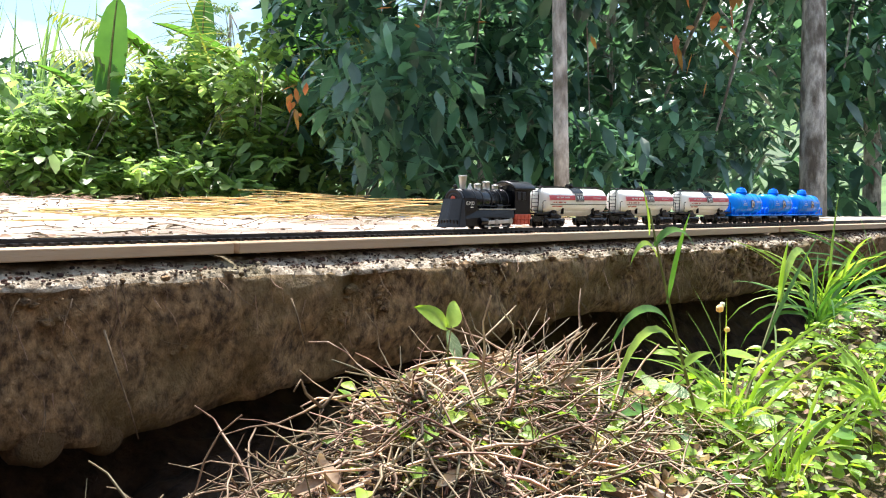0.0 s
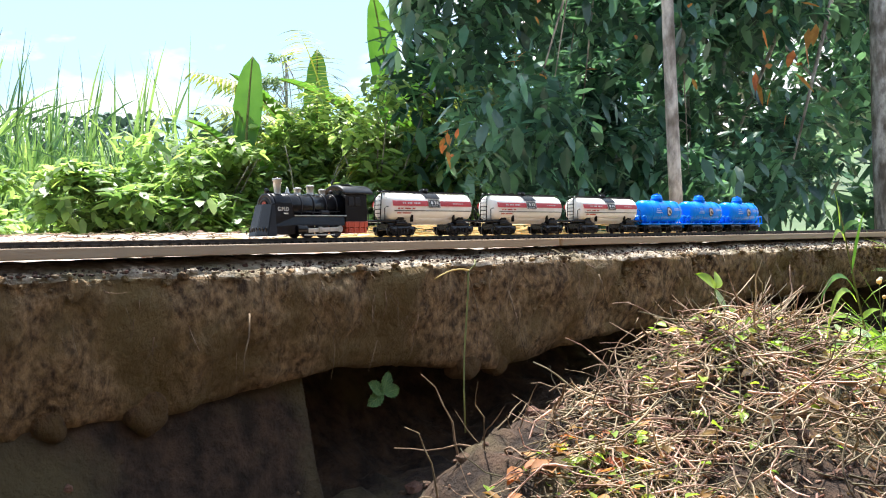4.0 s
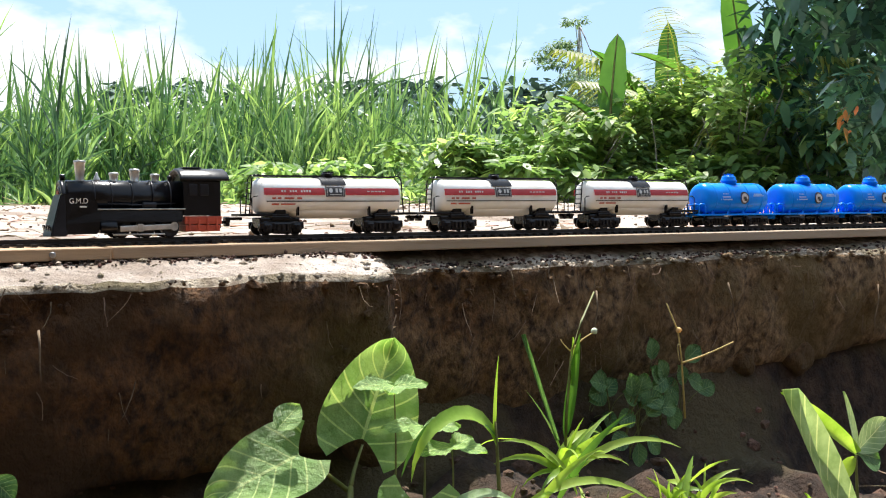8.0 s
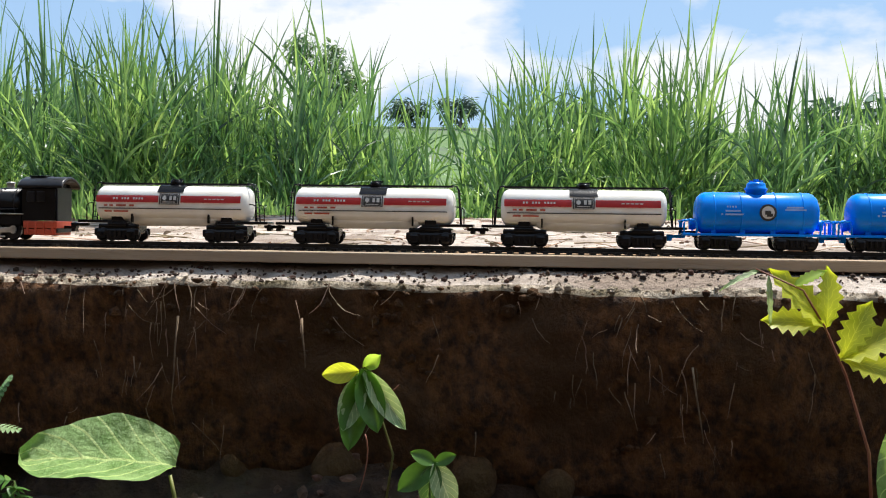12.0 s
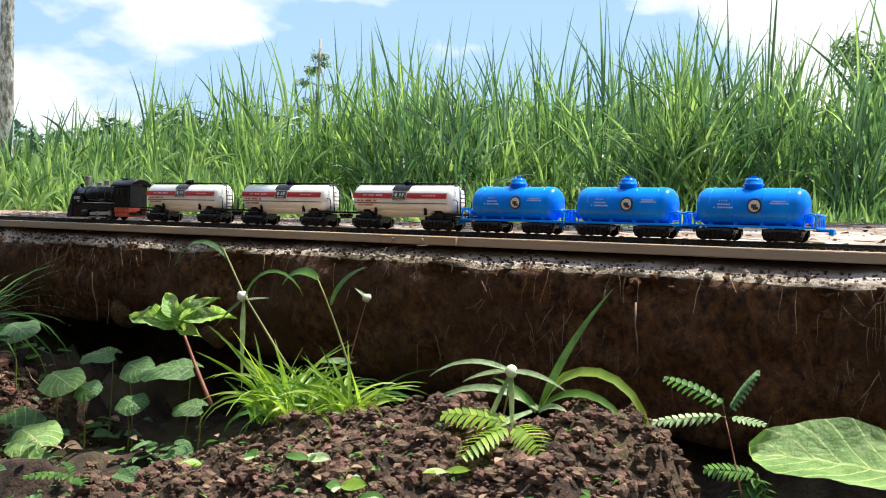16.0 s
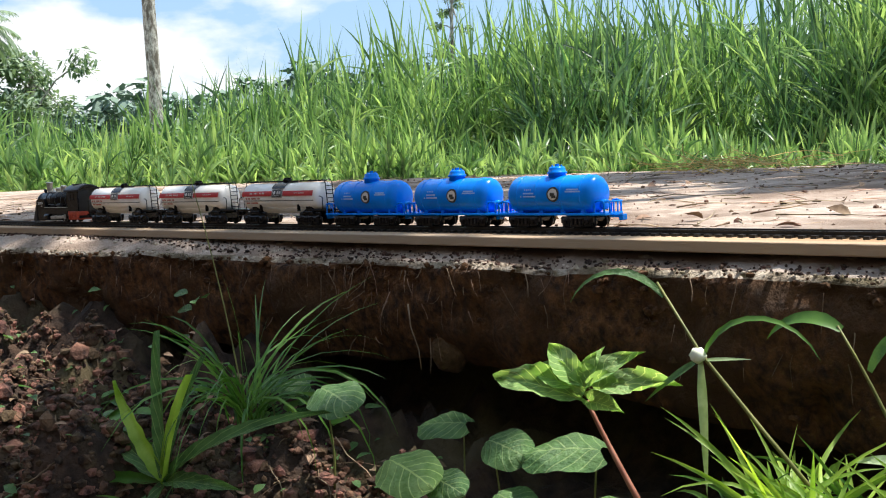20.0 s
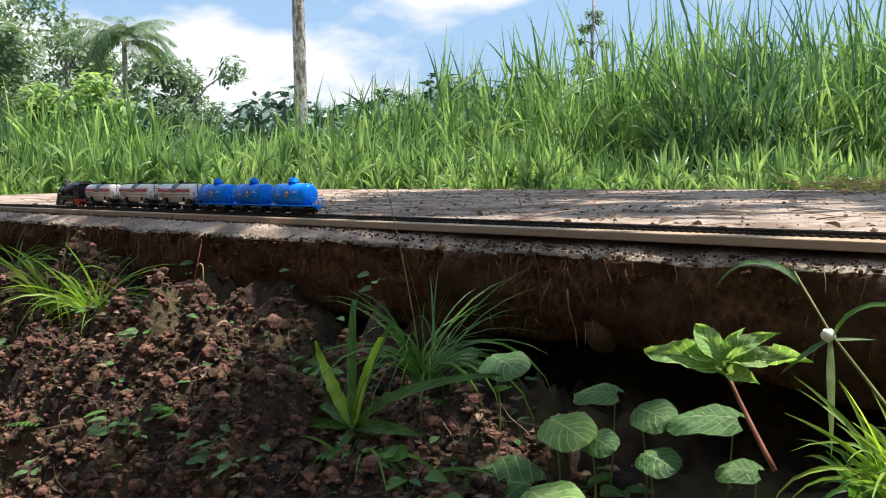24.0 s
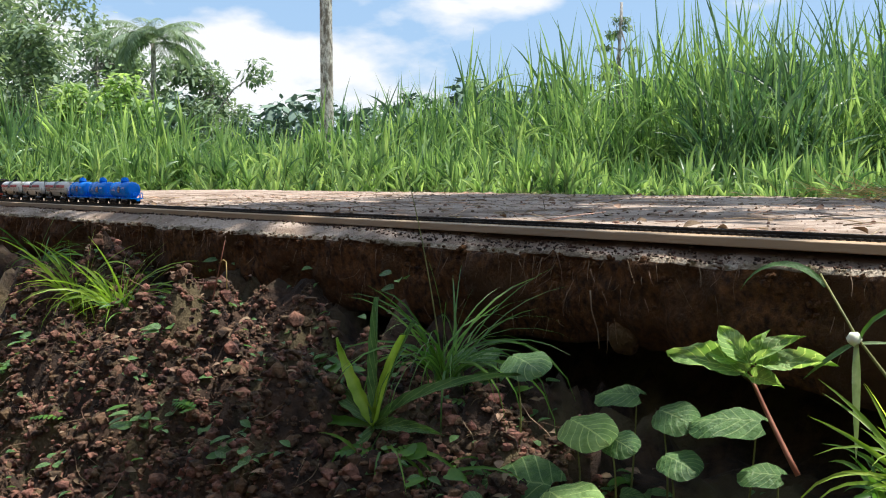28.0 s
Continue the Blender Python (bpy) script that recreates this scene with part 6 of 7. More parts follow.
p.stem([(-0.330, -0.045, -0.078), (-0.318, -0.045, -0.079), (-0.306, -0.042, -0.074)], 0.0014).leaf((-0.307, -0.042, -0.073), (-0.55, -0.1, 0.75), (0.6, -0.7, 0.4), 0.020, 0.009, LANCE, M_PALELEAF).leaf((-0.306, -0.042, -0.074), (0.7, -0.1, -0.65), (0.3, -0.8, 0.5), 0.030, 0.013, LANCE, M_PALELEAF).leaf((-0.285, -0.042, -0.095), (0.5, -0.1, -0.5), (0.2, -0.9, 0.4), 0.016, 0.016, OVAL, M_LEAF)
p.frond((-0.33, -0.045, -0.098), (0.9, -0.2, 0.05), 0.045, 0.018, 0.4, M_PALELEAF, 8).frond((-0.33, -0.045, -0.102), (0.75, -0.3, -0.4), 0.035, 0.015, 0.3, M_LIME, 7)
p = Plant("drooping_seedling", "seedling with limp hanging leaves and red stems", (-0.675, -0.03, -0.15), move=(0.0, 0.022, -0.002), scale=0.88)
p.stem([(-0.675, -0.03, -0.15), (-0.668, -0.03, -0.10), (-0.680, -0.03, -0.065), (-0.693, -0.03, -0.036)], 0.0011, 0.0008, M_STEM).stem([(-0.684, -0.03, -0.06), (-0.700, -0.032, -0.066), (-0.712, -0.034, -0.082)], 0.0008, mat=M_REDSTEM).stem([(-0.69, -0.03, -0.085), (-0.684, -0.03, -0.10), (-0.694, -0.03, -0.13)], 0.0008, mat=M_REDSTEM).stem([(-0.684, -0.03, -0.058), (-0.672, -0.03, -0.055), (-0.664, -0.03, -0.046)], 0.0007, mat=M_REDSTEM)
for x, z, dx, dz, L, w, mt in ((-0.693, -0.038, -0.25, -0.9, 0.045, 0.020, M_PALELEAF), (-0.695, -0.036, -0.9, -0.1, 0.028, 0.016, M_YELLOWLEAF), (-0.691, -0.034, 0.25, -0.9, 0.050, 0.022, M_WEED), (-0.690, -0.036, 0.6, -0.75, 0.055, 0.018, M_PALELEAF), (-0.694, -0.038, -0.1, -1, 0.058, 0.022, M_WEED), (-0.690, -0.033, 0.5, 0.4, 0.018, 0.012, M_LIME)):
    p.leaf((x, -0.032, z), (dx, -0.15, dz), (0.1, -1, 0.1), L, w, OVAL, mt, droop=-0.1, cup=0.6, ripple=0.06)
p = Plant("small_seedling", "small seedling with four smooth oval leaves", (-0.629, -0.06, -0.15), move=(-0.010, 0.042, -0.016))
p.stem([(-0.629, -0.06, -0.15), (-0.628, -0.06, -0.12), (-0.629, -0.06, -0.094)], 0.001)
for dx, dz, L, mt in ((-0.75, -0.5, 0.030, M_WEED), (0.45, -0.9, 0.032, M_PALELEAF), (-0.2, -0.95, 0.028, M_LEAF), (0.6, 0.35, 0.016, M_WEED), (-0.55, 0.35, 0.018, M_WEED)):
    p.leaf((-0.629, -0.062, -0.094), (dx, -0.3, dz), (0.1, -0.9, 0.45), L, L * 0.55, OVAL, mt)

# ferns and the large pale leaf
p = Plant("fern", "small fern with pale toothed fronds", (-0.905, -0.06, -0.17), "fern", "ferns", move=(0.019, -0.05, 0.009))
p.stem([(-0.905, -0.06, -0.17), (-0.918, -0.055, -0.12), (-0.929, -0.05, -0.088)], 0.0008, mat=M_REDSTEM)
p.frond((-0.929, -0.05, -0.088), (-0.95, -0.1, -0.1), 0.050, 0.018, 0.15, M_PALELEAF, 10).frond((-0.929, -0.05, -0.082), (-0.7, -0.1, 0.45), 0.045, 0.018, 0.4, M_WEED, 10).frond((-0.926, -0.05, -0.085), (0.45, -0.1, 0.85), 0.036, 0.017, 0.2, M_LEAF, 9).frond((-0.926, -0.05, -0.088), (1, -0.1, 0.05), 0.026, 0.010, 0.2, M_PALELEAF, 7)
p = Plant("fern", "low fern with drooping fronds under the slab", (-0.888, -0.10, -0.17), "fern", "ferns")
for dx, dz, L in ((-0.55, -0.85, 0.045), (0.5, -0.8, 0.050), (-0.85, 0.1, 0.034), (0.1, -0.9, 0.035)):
    p.frond((-0.888, -0.10, -0.112), (dx, -0.3, dz), L, 0.022, 0.2, M_WEED, 9)
p.stem([(-0.888, -0.10, -0.17), (-0.89, -0.10, -0.14), (-0.888, -0.10, -0.112)], 0.0008)
p = Plant("large_leaf_plant", "plant with one large pale wavy leaf", (-0.80, -0.11, -0.19), move=(0.009, 0.048, -0.029), scale=1.17)
p.stem([(-0.80, -0.11, -0.19), (-0.806, -0.105, -0.13), (-0.815, -0.10, -0.103)], 0.0020)
p.leaf((-0.812, -0.10, -0.098), (-1, -0.10, 0.14), (-0.05, -0.5, 0.85), 0.088, 0.072, ROUND, M_HEART, cup=0.25, droop=0.16, ripple=0.05)
p.leaf((-0.80, -0.12, -0.14), (-0.6, -0.5, 0.15), UP, 0.06, 0.055, HEART, M_LEAF, ripple=0.03, lobes=0.3).leaf((-0.795, -0.12, -0.14), (0.5, -0.5, 0.0), UP, 0.05, 0.045, HEART, M_WEED, ripple=0.03, lobes=0.3)

# plants on the soil mound
p = Plant("sedge", "sedge with a white flower head and spreading bracts", (-1.035, -0.18, -0.14), "grass", "sedges", move=(-0.07, 0.11, -0.03), scale=1.2)
p.stem([(-1.035, -0.18, -0.14), (-1.026, -0.18, -0.10), (-1.019, -0.18, -0.06)], 0.0010).ball((-1.019, -0.18, -0.058), 0.0042)
for dx, dz, L, dr in ((-0.9, 0.45, 0.062, 1.1), (0.8, 0.15, 0.045, 0.6), (-0.35, -0.9, 0.085, 0.05), (0.15, -0.95, 0.045, 0.1), (-0.8, 0.0, 0.035, 0.5)):
    p.blade((-1.019, -0.18, -0.058), (dx, -0.15, dz), L, 0.005, dr, M_PALELEAF)
p = Plant("grass_shoot", "grass shoot with wide bent blades on the mound", (-1.030, -0.12, -0.105), "grass", "tall grass shoots", move=(-0.042, 0.07, -0.015), scale=1.11)
p.blade((-1.030, -0.12, -0.09), (0.36, 0, 1), 0.105, 0.009, 0.35, M_LEAF).blade((-1.028, -0.12, -0.085), (0.22, -0.02, 1), 0.125, 0.010, 2.9, M_LIME).blade((-1.026, -0.12, -0.085), (0.75, -0.05, 0.9), 0.085, 0.008, 2.0, M_WEED).blade((-1.032, -0.12, -0.09), (-0.5, -0.1, 0.8), 0.04, 0.007, 0.8, M_WEED).blade((-1.03, -0.12, -0.09), (0.5, -0.3, 0.4), 0.04, 0.007, 0.8, M_PALELEAF)
p.blade((-1.03, -0.12, -0.088), (-0.85, -0.05, 0.6), 0.115, 0.008, 1.5, M_PALELEAF).blade((-1.03, -0.13, -0.088), (-0.5, -0.5, -0.2), 0.075, 0.007, 0.6, M_PALELEAF)
p.frond((-1.035, -0.15, -0.095), (-0.8, -0.3, 0.3), 0.05, 0.03, 0.5, M_LIME, 9).frond((-1.03, -0.15, -0.095), (0.5, -0.4, 0.1), 0.045, 0.028, 0.7, M_LIME, 9).frond((-1.03, -0.16, -0.095), (-0.2, -0.6, 0.0), 0.045, 0.028, 0.7, M_LIME, 9)
p = Plant("leafy_stalk", "leaning weed with a brown stalk and glossy green leaves", (-1.445, -0.035, -0.145))
p.stem([(-1.445, -0.035, -0.145), (-1.472, -0.035, -0.105), (-1.488, -0.035, -0.076)], 0.0022, 0.0014, M_REDSTEM)
for bx, bz, dx, dz, L, w, dr in ((-1.490, -0.076, -0.95, 0.35, 0.076, 0.024, 0.5), (-1.497, -0.068, -0.8, 0.6, 0.034, 0.020, 0.9), (-1.491, -0.064, -0.5, 0.7, 0.034, 0.020, 1.0), (-1.484, -0.066, 0.45, 0.75, 0.032, 0.020, 1.0), (-1.478, -0.068, 0.95, 0.45, 0.056, 0.020, 0.5), (-1.484, -0.076, 0.6, 0.1, 0.026, 0.016, 0.5), (-1.488, -0.07, 0.1, 0.6, 0.026, 0.018, 0.9)):
    p.leaf((bx, -0.037, bz), (dx, -0.25, dz), (0.0, -0.75, 0.65), L, w, OVAL, M_HEART, droop=dr, cup=0.8, ripple=0.14, teeth=0.07)
p = Plant("sedge", "tall sedge with a white flower head and drooping leaves", (-1.242, -0.12, -0.115), "grass", "sedges", move=(-0.062, 0.08, -0.02), scale=1.13)
p.stem([(-1.242, -0.12, -0.115), (-1.29, -0.12, -0.065), (-1.326, -0.12, -0.026), (-1.352, -0.12, 0.012)], 0.0014, 0.0007).ball((-1.327, -0.121, -0.027), 0.0046)
p.blade((-1.348, -0.12, 0.004), (-0.55, 0, 0.75), 0.075, 0.006, 1.9, M_LEAF).blade((-1.325, -0.12, -0.03), (0.15, 0, 1), 0.085, 0.005, 2.4, M_WEED).blade((-1.326, -0.12, -0.03), (0.10, -0.1, -1), 0.075, 0.007, 0.1, M_PALELEAF).blade((-1.327, -0.12, -0.03), (-0.8, 0, -0.5), 0.045, 0.006, 0.2, M_LEAF).blade((-1.326, -0.12, -0.03), (0.9, 0, 0.15), 0.03, 0.003, 0.1, M_PALELEAF)
p = Plant("weed_shoot", "slender weed with drooping narrow leaves", (-1.198, -0.10, -0.11), move=(-0.063, 0.07, -0.018), scale=1.13)
p.stem([(-1.198, -0.10, -0.11), (-1.222, -0.10, -0.05), (-1.248, -0.10, -0.008)], 0.0013, 0.0006)
p.blade((-1.246, -0.10, -0.010), (-0.6, 0, 0.5), 0.045, 0.010, 1.6, M_WEED).blade((-1.232, -0.10, -0.030), (0.3, 0, 1), 0.05, 0.008, 1.0, M_LEAF).blade((-1.21, -0.10, -0.075), (-0.9, -0.1, 0.2), 0.032, 0.008, 0.5, M_PALELEAF)
p.stem([(-1.212, -0.10, -0.075), (-1.205, -0.10, -0.05), (-1.196, -0.10, -0.024)], 0.0006, mat=M_REDSTEM).ball((-1.196, -0.10, -0.022), 0.0036).blade((-1.196, -0.10, -0.022), (-0.7, 0, 0.5), 0.014, 0.003, 0.2, M_PALELEAF)
for k, (x, y, z, n, h, mt) in enumerate(((-1.27, -0.13, -0.12, 55, 0.085, M_LIME), (-1.24, -0.14, -0.12, 40, 0.07, M_LIME), (-1.19, -0.13, -0.11, 40, 0.065, M_LIME), (-1.22, -0.11, -0.12, 30, 0.09, M_WEED), (-1.3, -0.12, -0.13, 26, 0.07, M_WEED))):
    Plant("grass_tuft", "dense tuft of fine green grass on the mound", (x - 0.066, y + 0.08, z - 0.021), "grass", "grass tufts").tuft(n, h * 1.13, 0.85, 0.0042, 60 + k, mt, (0.4, 2.2))
rng = random.Random(77)
for k in range(16):
    x, y = rng.uniform(-1.34, -0.94), rng.uniform(-0.30, -0.14)
    z = soil(x, y) + 0.006
    p = Plant("low_weed", "tiny sprouting weed on the soil mound", (x, y, z), "plant", "tiny weeds")
    for j in range(3):
        a = rng.uniform(0, 6.28)
        p.leaf((x, y, z + 0.006), (math.cos(a), math.sin(a) - 0.3, 0.3), UP, rng.uniform(0.010, 0.020), rng.uniform(0.007, 0.013), OVAL, rng.choice((M_WEED, M_LIME, M_PALELEAF)))

# shaded leaves, grass tuft and rosette towards the far end
for x, y, z, L, mt, up_, dx in ((-1.70, -0.08, -0.084, 0.052, M_LEAF, (0, -0.6, 0.8), 1), (-1.62, -0.02, -0.112, 0.042, M_LEAF, (0, -0.6, 0.8), -1), (-1.576, -0.025, -0.120, 0.044, M_LEAF, (-0.3, -0.75, 0.6), 1), (-1.50, -0.02, -0.114, 0.058, M_LEAF, (0, -0.5, 0.85), -1), (-1.626, -0.08, -0.130, 0.056, M_PALELEAF, (0.1, -0.7, 0.7), 1), (-1.655, -0.10, -0.185, 0.076, M_LEAF, (0.1, -0.8, 0.6), -1), (-1.60, -0.13, -0.178, 0.066, M_PALELEAF, (-0.1, -0.7, 0.7), 1), (-1.595, -0.07, -0.140, 0.036, M_LEAF, (0, -0.8, 0.6), 1), (-1.55, -0.05, -0.150, 0.04, M_LEAF, (0, -0.7, 0.7), 1), (-1.80, -0.02, -0.10, 0.034, M_LEAF, (0, -0.7, 0.7), -1), (-1.86, -0.01, -0.105, 0.03, M_LEAF, (0, -0.7, 0.7), 1), (-1.47, -0.03, -0.15, 0.034, M_LEAF, (0, -0.7, 0.7), -1)):
    g = soil(x, y)
    p = Plant("round_leaf_plant", "low creeping plant with a rounded heart leaf in shade", (x, y, g), "plant", "round-leaved creepers")
    p.stem([(x, y, g), (x + 0.006, y, (g + z) / 2), (x - dx * L * 0.15, y, z)], 0.0011)
    p.leaf((x - dx * L * 0.2, y, z), (dx, -0.35, 0.05), (up_[0], up_[1] * 0.75, up_[2] + 0.2), L, L * 1.15, ROUND, M_HEART if mt is M_PALELEAF else mt, cup=-0.12, droop=0.2, ripple=0.06, lobes=0.12)
p = Plant("grass_tuft", "tall loose tuft of thin grass with one long spike", (-1.807, -0.08, -0.125), "grass", "grass tufts")
p.tuft(64, 0.165, 0.42, 0.0028, 91, M_WEED, (0.7, 3.0)).stem([(-1.807, -0.08, -0.125), (-1.83, -0.08, -0.01), (-1.869, -0.08, 0.085)], 0.0009, 0.0004)
p = Plant("rosette_weed", "rosette weed with long toothed leaves", (-1.813, -0.14, -0.205), move=(0.010, -0.025, soil(-1.803, -0.165) + 0.208), scale=1.15)
for dx, dy, dz, L, w, dr, mt in ((-0.95, -0.1, 0.42, 0.125, 0.026, 0.45, M_LEAF), (-0.05, 0.0, 1.0, 0.105, 0.024, 0.05, M_LEAF), (0.32, -0.1, 0.85, 0.085, 0.024, 0.15, M_LIME), (-0.30, -0.2, 0.6, 0.08, 0.022, 0.2, M_LIME), (0.8, 0.0, 0.75, 0.12, 0.024, 0.55, M_LEAF), (0.95, -0.2, 0.25, 0.08, 0.022, 0.3, M_LEAF), (0.0, -0.5, -0.5, 0.06, 0.022, 0.2, M_LEAF), (-0.9, -0.3, 0.0, 0.10, 0.016, 0.2, M_WEED), (0.15, 0.1, 0.95, 0.09, 0.02, 0.2, M_LEAF)):
    p.leaf((-1.813, -0.14, -0.195), (dx, dy, dz), (-dx * 0.4, -0.75, 0.5), L, w, LANCE, mt, droop=dr, cup=0.4, teeth=0.2)
p = Plant("bent_stalk", "thin dry stalk bent over at its tip", (-2.255, -0.12, -0.17))
p.stem([(-2.255, -0.12, -0.17), (-2.22, -0.12, -0.08), (-2.198, -0.12, -0.03), (-2.184, -0.12, 0.002)], 0.0010, 0.0006, M_REDSTEM).stem([(-2.198, -0.12, -0.026), (-2.188, -0.12, -0.022), (-2.181, -0.12, -0.024), (-2.18, -0.12, -0.06)], 0.0008, 0.0006, M_HAY)
for k, (x, y, n, h) in enumerate(((-2.55, -0.10, 60, 0.17), (-2.68, -0.12, 60, 0.18), (-2.5, -0.11, 26, 0.08), (-2.9, -0.1, 30, 0.12), (-2.16, -0.14, 8, 0.05), (-1.95, -0.12, 10, 0.06), (-1.73, -0.16, 12, 0.10), (-1.78, -0.18, 10, 0.10))):
    z = soil(x, y)
    Plant("grass_tuft", "loose grass tuft growing on the eroded bank", (x, y, z), "grass", "grass tufts").tuft(n, h, 0.6 if k < 2 else 0.9, 0.0042, 120 + k, M_LIME if k < 2 else M_WEED, (0.6, 2.8))
rng = random.Random(55)
for k in range(60):
    x = rng.uniform(-2.7, -1.4)
    y = rng.uniform(-0.30, 0.02)
    z = soil(x, y)
    p = Plant("ground_weed", "small dull green weed on the shaded bank", (x, y, z), "plant", "bank weeds")
    if k % 4 == 0:
        for j in range(3):
            a = rng.uniform(0, 6.28)
            p.frond((x, y, z + 0.008), (math.cos(a), math.sin(a) - 0.3, 0.5), rng.uniform(0.03, 0.05), 0.016, 0.6, M_WEED, 7)
    else:
        for j in range(4):
            a = rng.uniform(0, 6.28)
            q = (x + 0.012 * math.cos(a), y + 0.012 * math.sin(a) - 0.006, z + rng.uniform(0.008, 0.03))
            p.leaf(q, (math.cos(a), math.sin(a) - 0.3, 0.1), UP, rng.uniform(0.014, 0.03), rng.uniform(0.010, 0.022), rng.choice((OVAL, HEART)), rng.choice((M_LEAF, M_LEAF, M_WEED)))


# ---- straw, roots, clods and stones ----
def twigs(name, label, n, place, length, width, mat, seed, category, flat=0.15, bend=(-0.6, 0.9)):
    """A litter of thin bent stalks."""
    rng = random.Random(seed)
    v, f = [], []
    for _ in range(n):
        p, way = place(rng)
        L = rng.uniform(*length)
        pts = arc(p, way, L, rng.uniform(*bend), 5, flat, rng)
        w = rng.uniform(*width)
        base = len(v)
        for i, q in enumerate(pts):
            d = (pts[min(i + 1, 5)] - pts[max(i - 1, 0)]).normalized()
            s = d.cross(Vector((0.1, 0.2, 1))).normalized()
            u = s.cross(d)
            r = w * (1 - 0.6 * i / 5)
            v += [q + s * r, q - s * r * 0.5 + u * r * 0.87, q - s * r * 0.5 - u * r * 0.87]
        for i in range(5):
            a = base + 3 * i
            f += [(a, a + 1, a + 4, a + 3), (a + 1, a + 2, a + 5, a + 4), (a + 2, a, a + 3, a + 5)]
    return tagged(raw(name, v, f, mat, None, True), label, category, kind="stuff")


def on_heap(rng):
    y = min(-0.045, max(-0.34, -0.14 + rng.gauss(0, 0.06)))
    x = rng.gauss(1.12, 0.095) if rng.random() < 0.65 else rng.uniform(0.84, 1.38)
    a = rng.uniform(0, 6.28)
    return Vector((x, y, soil(x, y) + rng.uniform(0, 0.022))), Vector((math.cos(a), 0.8 * math.sin(a), rng.uniform(-0.35, 0.32)))


twigs("dry_stalks", "heap of dry tangled stalks and straw", 2000, on_heap, (0.03, 0.10), (0.0004, 0.0017), M_STRAW, 5, "straw heap", 0.38, (-0.6, 1.8))


def near_side(rng):
    y = rng.uniform(-0.40, -0.12)
    x = rng.uniform(0.77 + 1.2 * (y + 0.12), 1.17)
    a = rng.uniform(0, 6.28)
    return Vector((x, y, soil(x, y) + rng.uniform(0, 0.018))), Vector((math.cos(a), 0.8 * math.sin(a), rng.uniform(-0.35, 0.35)))


twigs("dry_stalks", "dry stalks strewn down the near side of the heap", 1400, near_side, (0.03, 0.10), (0.0004, 0.0017), M_STRAW, 19, "straw heap", 0.38, (-0.6, 1.8))


rng = random.Random(66)
for k in range(60):
    y = rng.uniform(-0.28, -0.07)
    x = rng.gauss(1.10, 0.12)
    z = soil(x, y) + rng.uniform(0.008, 0.025)
    p = Plant("dry_leaf", "curled brown dead leaf on the heap", (x, y, z), "leaf", "dead leaves")
    a = rng.uniform(0, 6.28)
    p.leaf((x, y, z), (math.cos(a), math.sin(a), rng.uniform(-0.5, 0.5)), (rng.uniform(-0.5, 0.5), -0.5, 0.8), rng.uniform(0.012, 0.026), rng.uniform(0.007, 0.013), OVAL, rng.choice((M_ROOT, M_STRAW, M_STRAW, M_STRAW)), cup=0.8, droop=rng.uniform(-0.3, 0.5), ripple=0.06)


def heap_peak(rng):
    p = Vector((1.03 + rng.uniform(0, 0.09), -0.12 + rng.uniform(-0.03, 0.02), -0.086 + rng.uniform(0, 0.012)))
    return p, Vector((0.85, rng.uniform(-0.2, 0.2), 0.22 + rng.uniform(-0.1, 0.12)))


twigs("dry_stalks", "bundle of dry stalks leaning from the heap", 34, heap_peak, (0.07, 0.13), (0.0008, 0.0018), M_STRAW, 6, "straw heap", 0.08)


def ditch_side(rng):
    x, y = rng.uniform(0.40, 0.84), rng.uniform(-0.40, -0.15)
    a = rng.uniform(0, 6.28)
    return Vector((x, y, soil(x, y) + rng.uniform(0, 0.014))), Vector((math.cos(a), 0.8 * math.sin(a), rng.uniform(-0.3, 0.4)))


twigs("dry_stalks", "dry stalks scattered down into the ditch", 2200, ditch_side, (0.02, 0.07), (0.0004, 0.0010), M_STRAW, 20, "straw heap", 0.30, (-0.3, 1.2))
for x, y in ((0.44, -0.16), (0.52, -0.22), (0.70, -0.25), (0.60, -0.16)):
    z = soil(x, y)
    Plant("grass_tuft", "small lime green tuft among the straw", (x, y, z), "grass", "grass tufts").tuft(14, 0.05, 0.9, 0.007, int(x * 1000), M_LIME)


def pit_edge(rng):
    x, y = rng.uniform(0.65, 1.0), rng.uniform(-0.14, -0.05)
    a = rng.uniform(-0.6, 3.7)
    return Vector((x, y, soil(x, y))), Vector((0.7 * math.cos(a), -0.1, 0.25 + abs(math.sin(a)) * 0.7))


twigs("dry_roots", "dead roots and wiry stalks at the pit's edge", 60, pit_edge, (0.03, 0.085), (0.0006, 0.0016), M_ROOT, 17, "roots", 0.35, (-0.2, 1.6))


def litter_leaves(name, label, n, place, size, mat, seed, category="leaves", aspect=0.55):
    """Small bent leaves strewn over the earth at all angles."""
    rng = random.Random(seed)
    v, f = [], []
    for _ in range(n):
        p = place(rng)
        a = rng.uniform(0, 6.28)
        way = Vector((math.cos(a), math.sin(a), rng.uniform(-0.3, 0.6))).normalized()
        up = Vector((rng.uniform(-0.6, 0.6), rng.uniform(-0.9, 0.2), 1)).normalized()
        side = way.cross(up).normalized()
        up = side.cross(way)
        s = rng.uniform(*size)
        b = len(v)
        for i, w in enumerate((0.04, 0.8, 1.0, 0.62, 0.02)):
            q = p + way * s * i / 4 - up * s * 0.25 * (i / 4) ** 2
            w *= s * aspect * 0.5
            v += [q - side * w + up * w * 0.45, q, q + side * w + up * w * 0.45]
        for i in range(4):
            c = b + 3 * i
            f += [(c, c + 1, c + 4, c + 3), (c + 1, c + 2, c + 5, c + 4)]
    return tagged(raw(name, v, f, mat, None, True), label, category, kind="stuff")


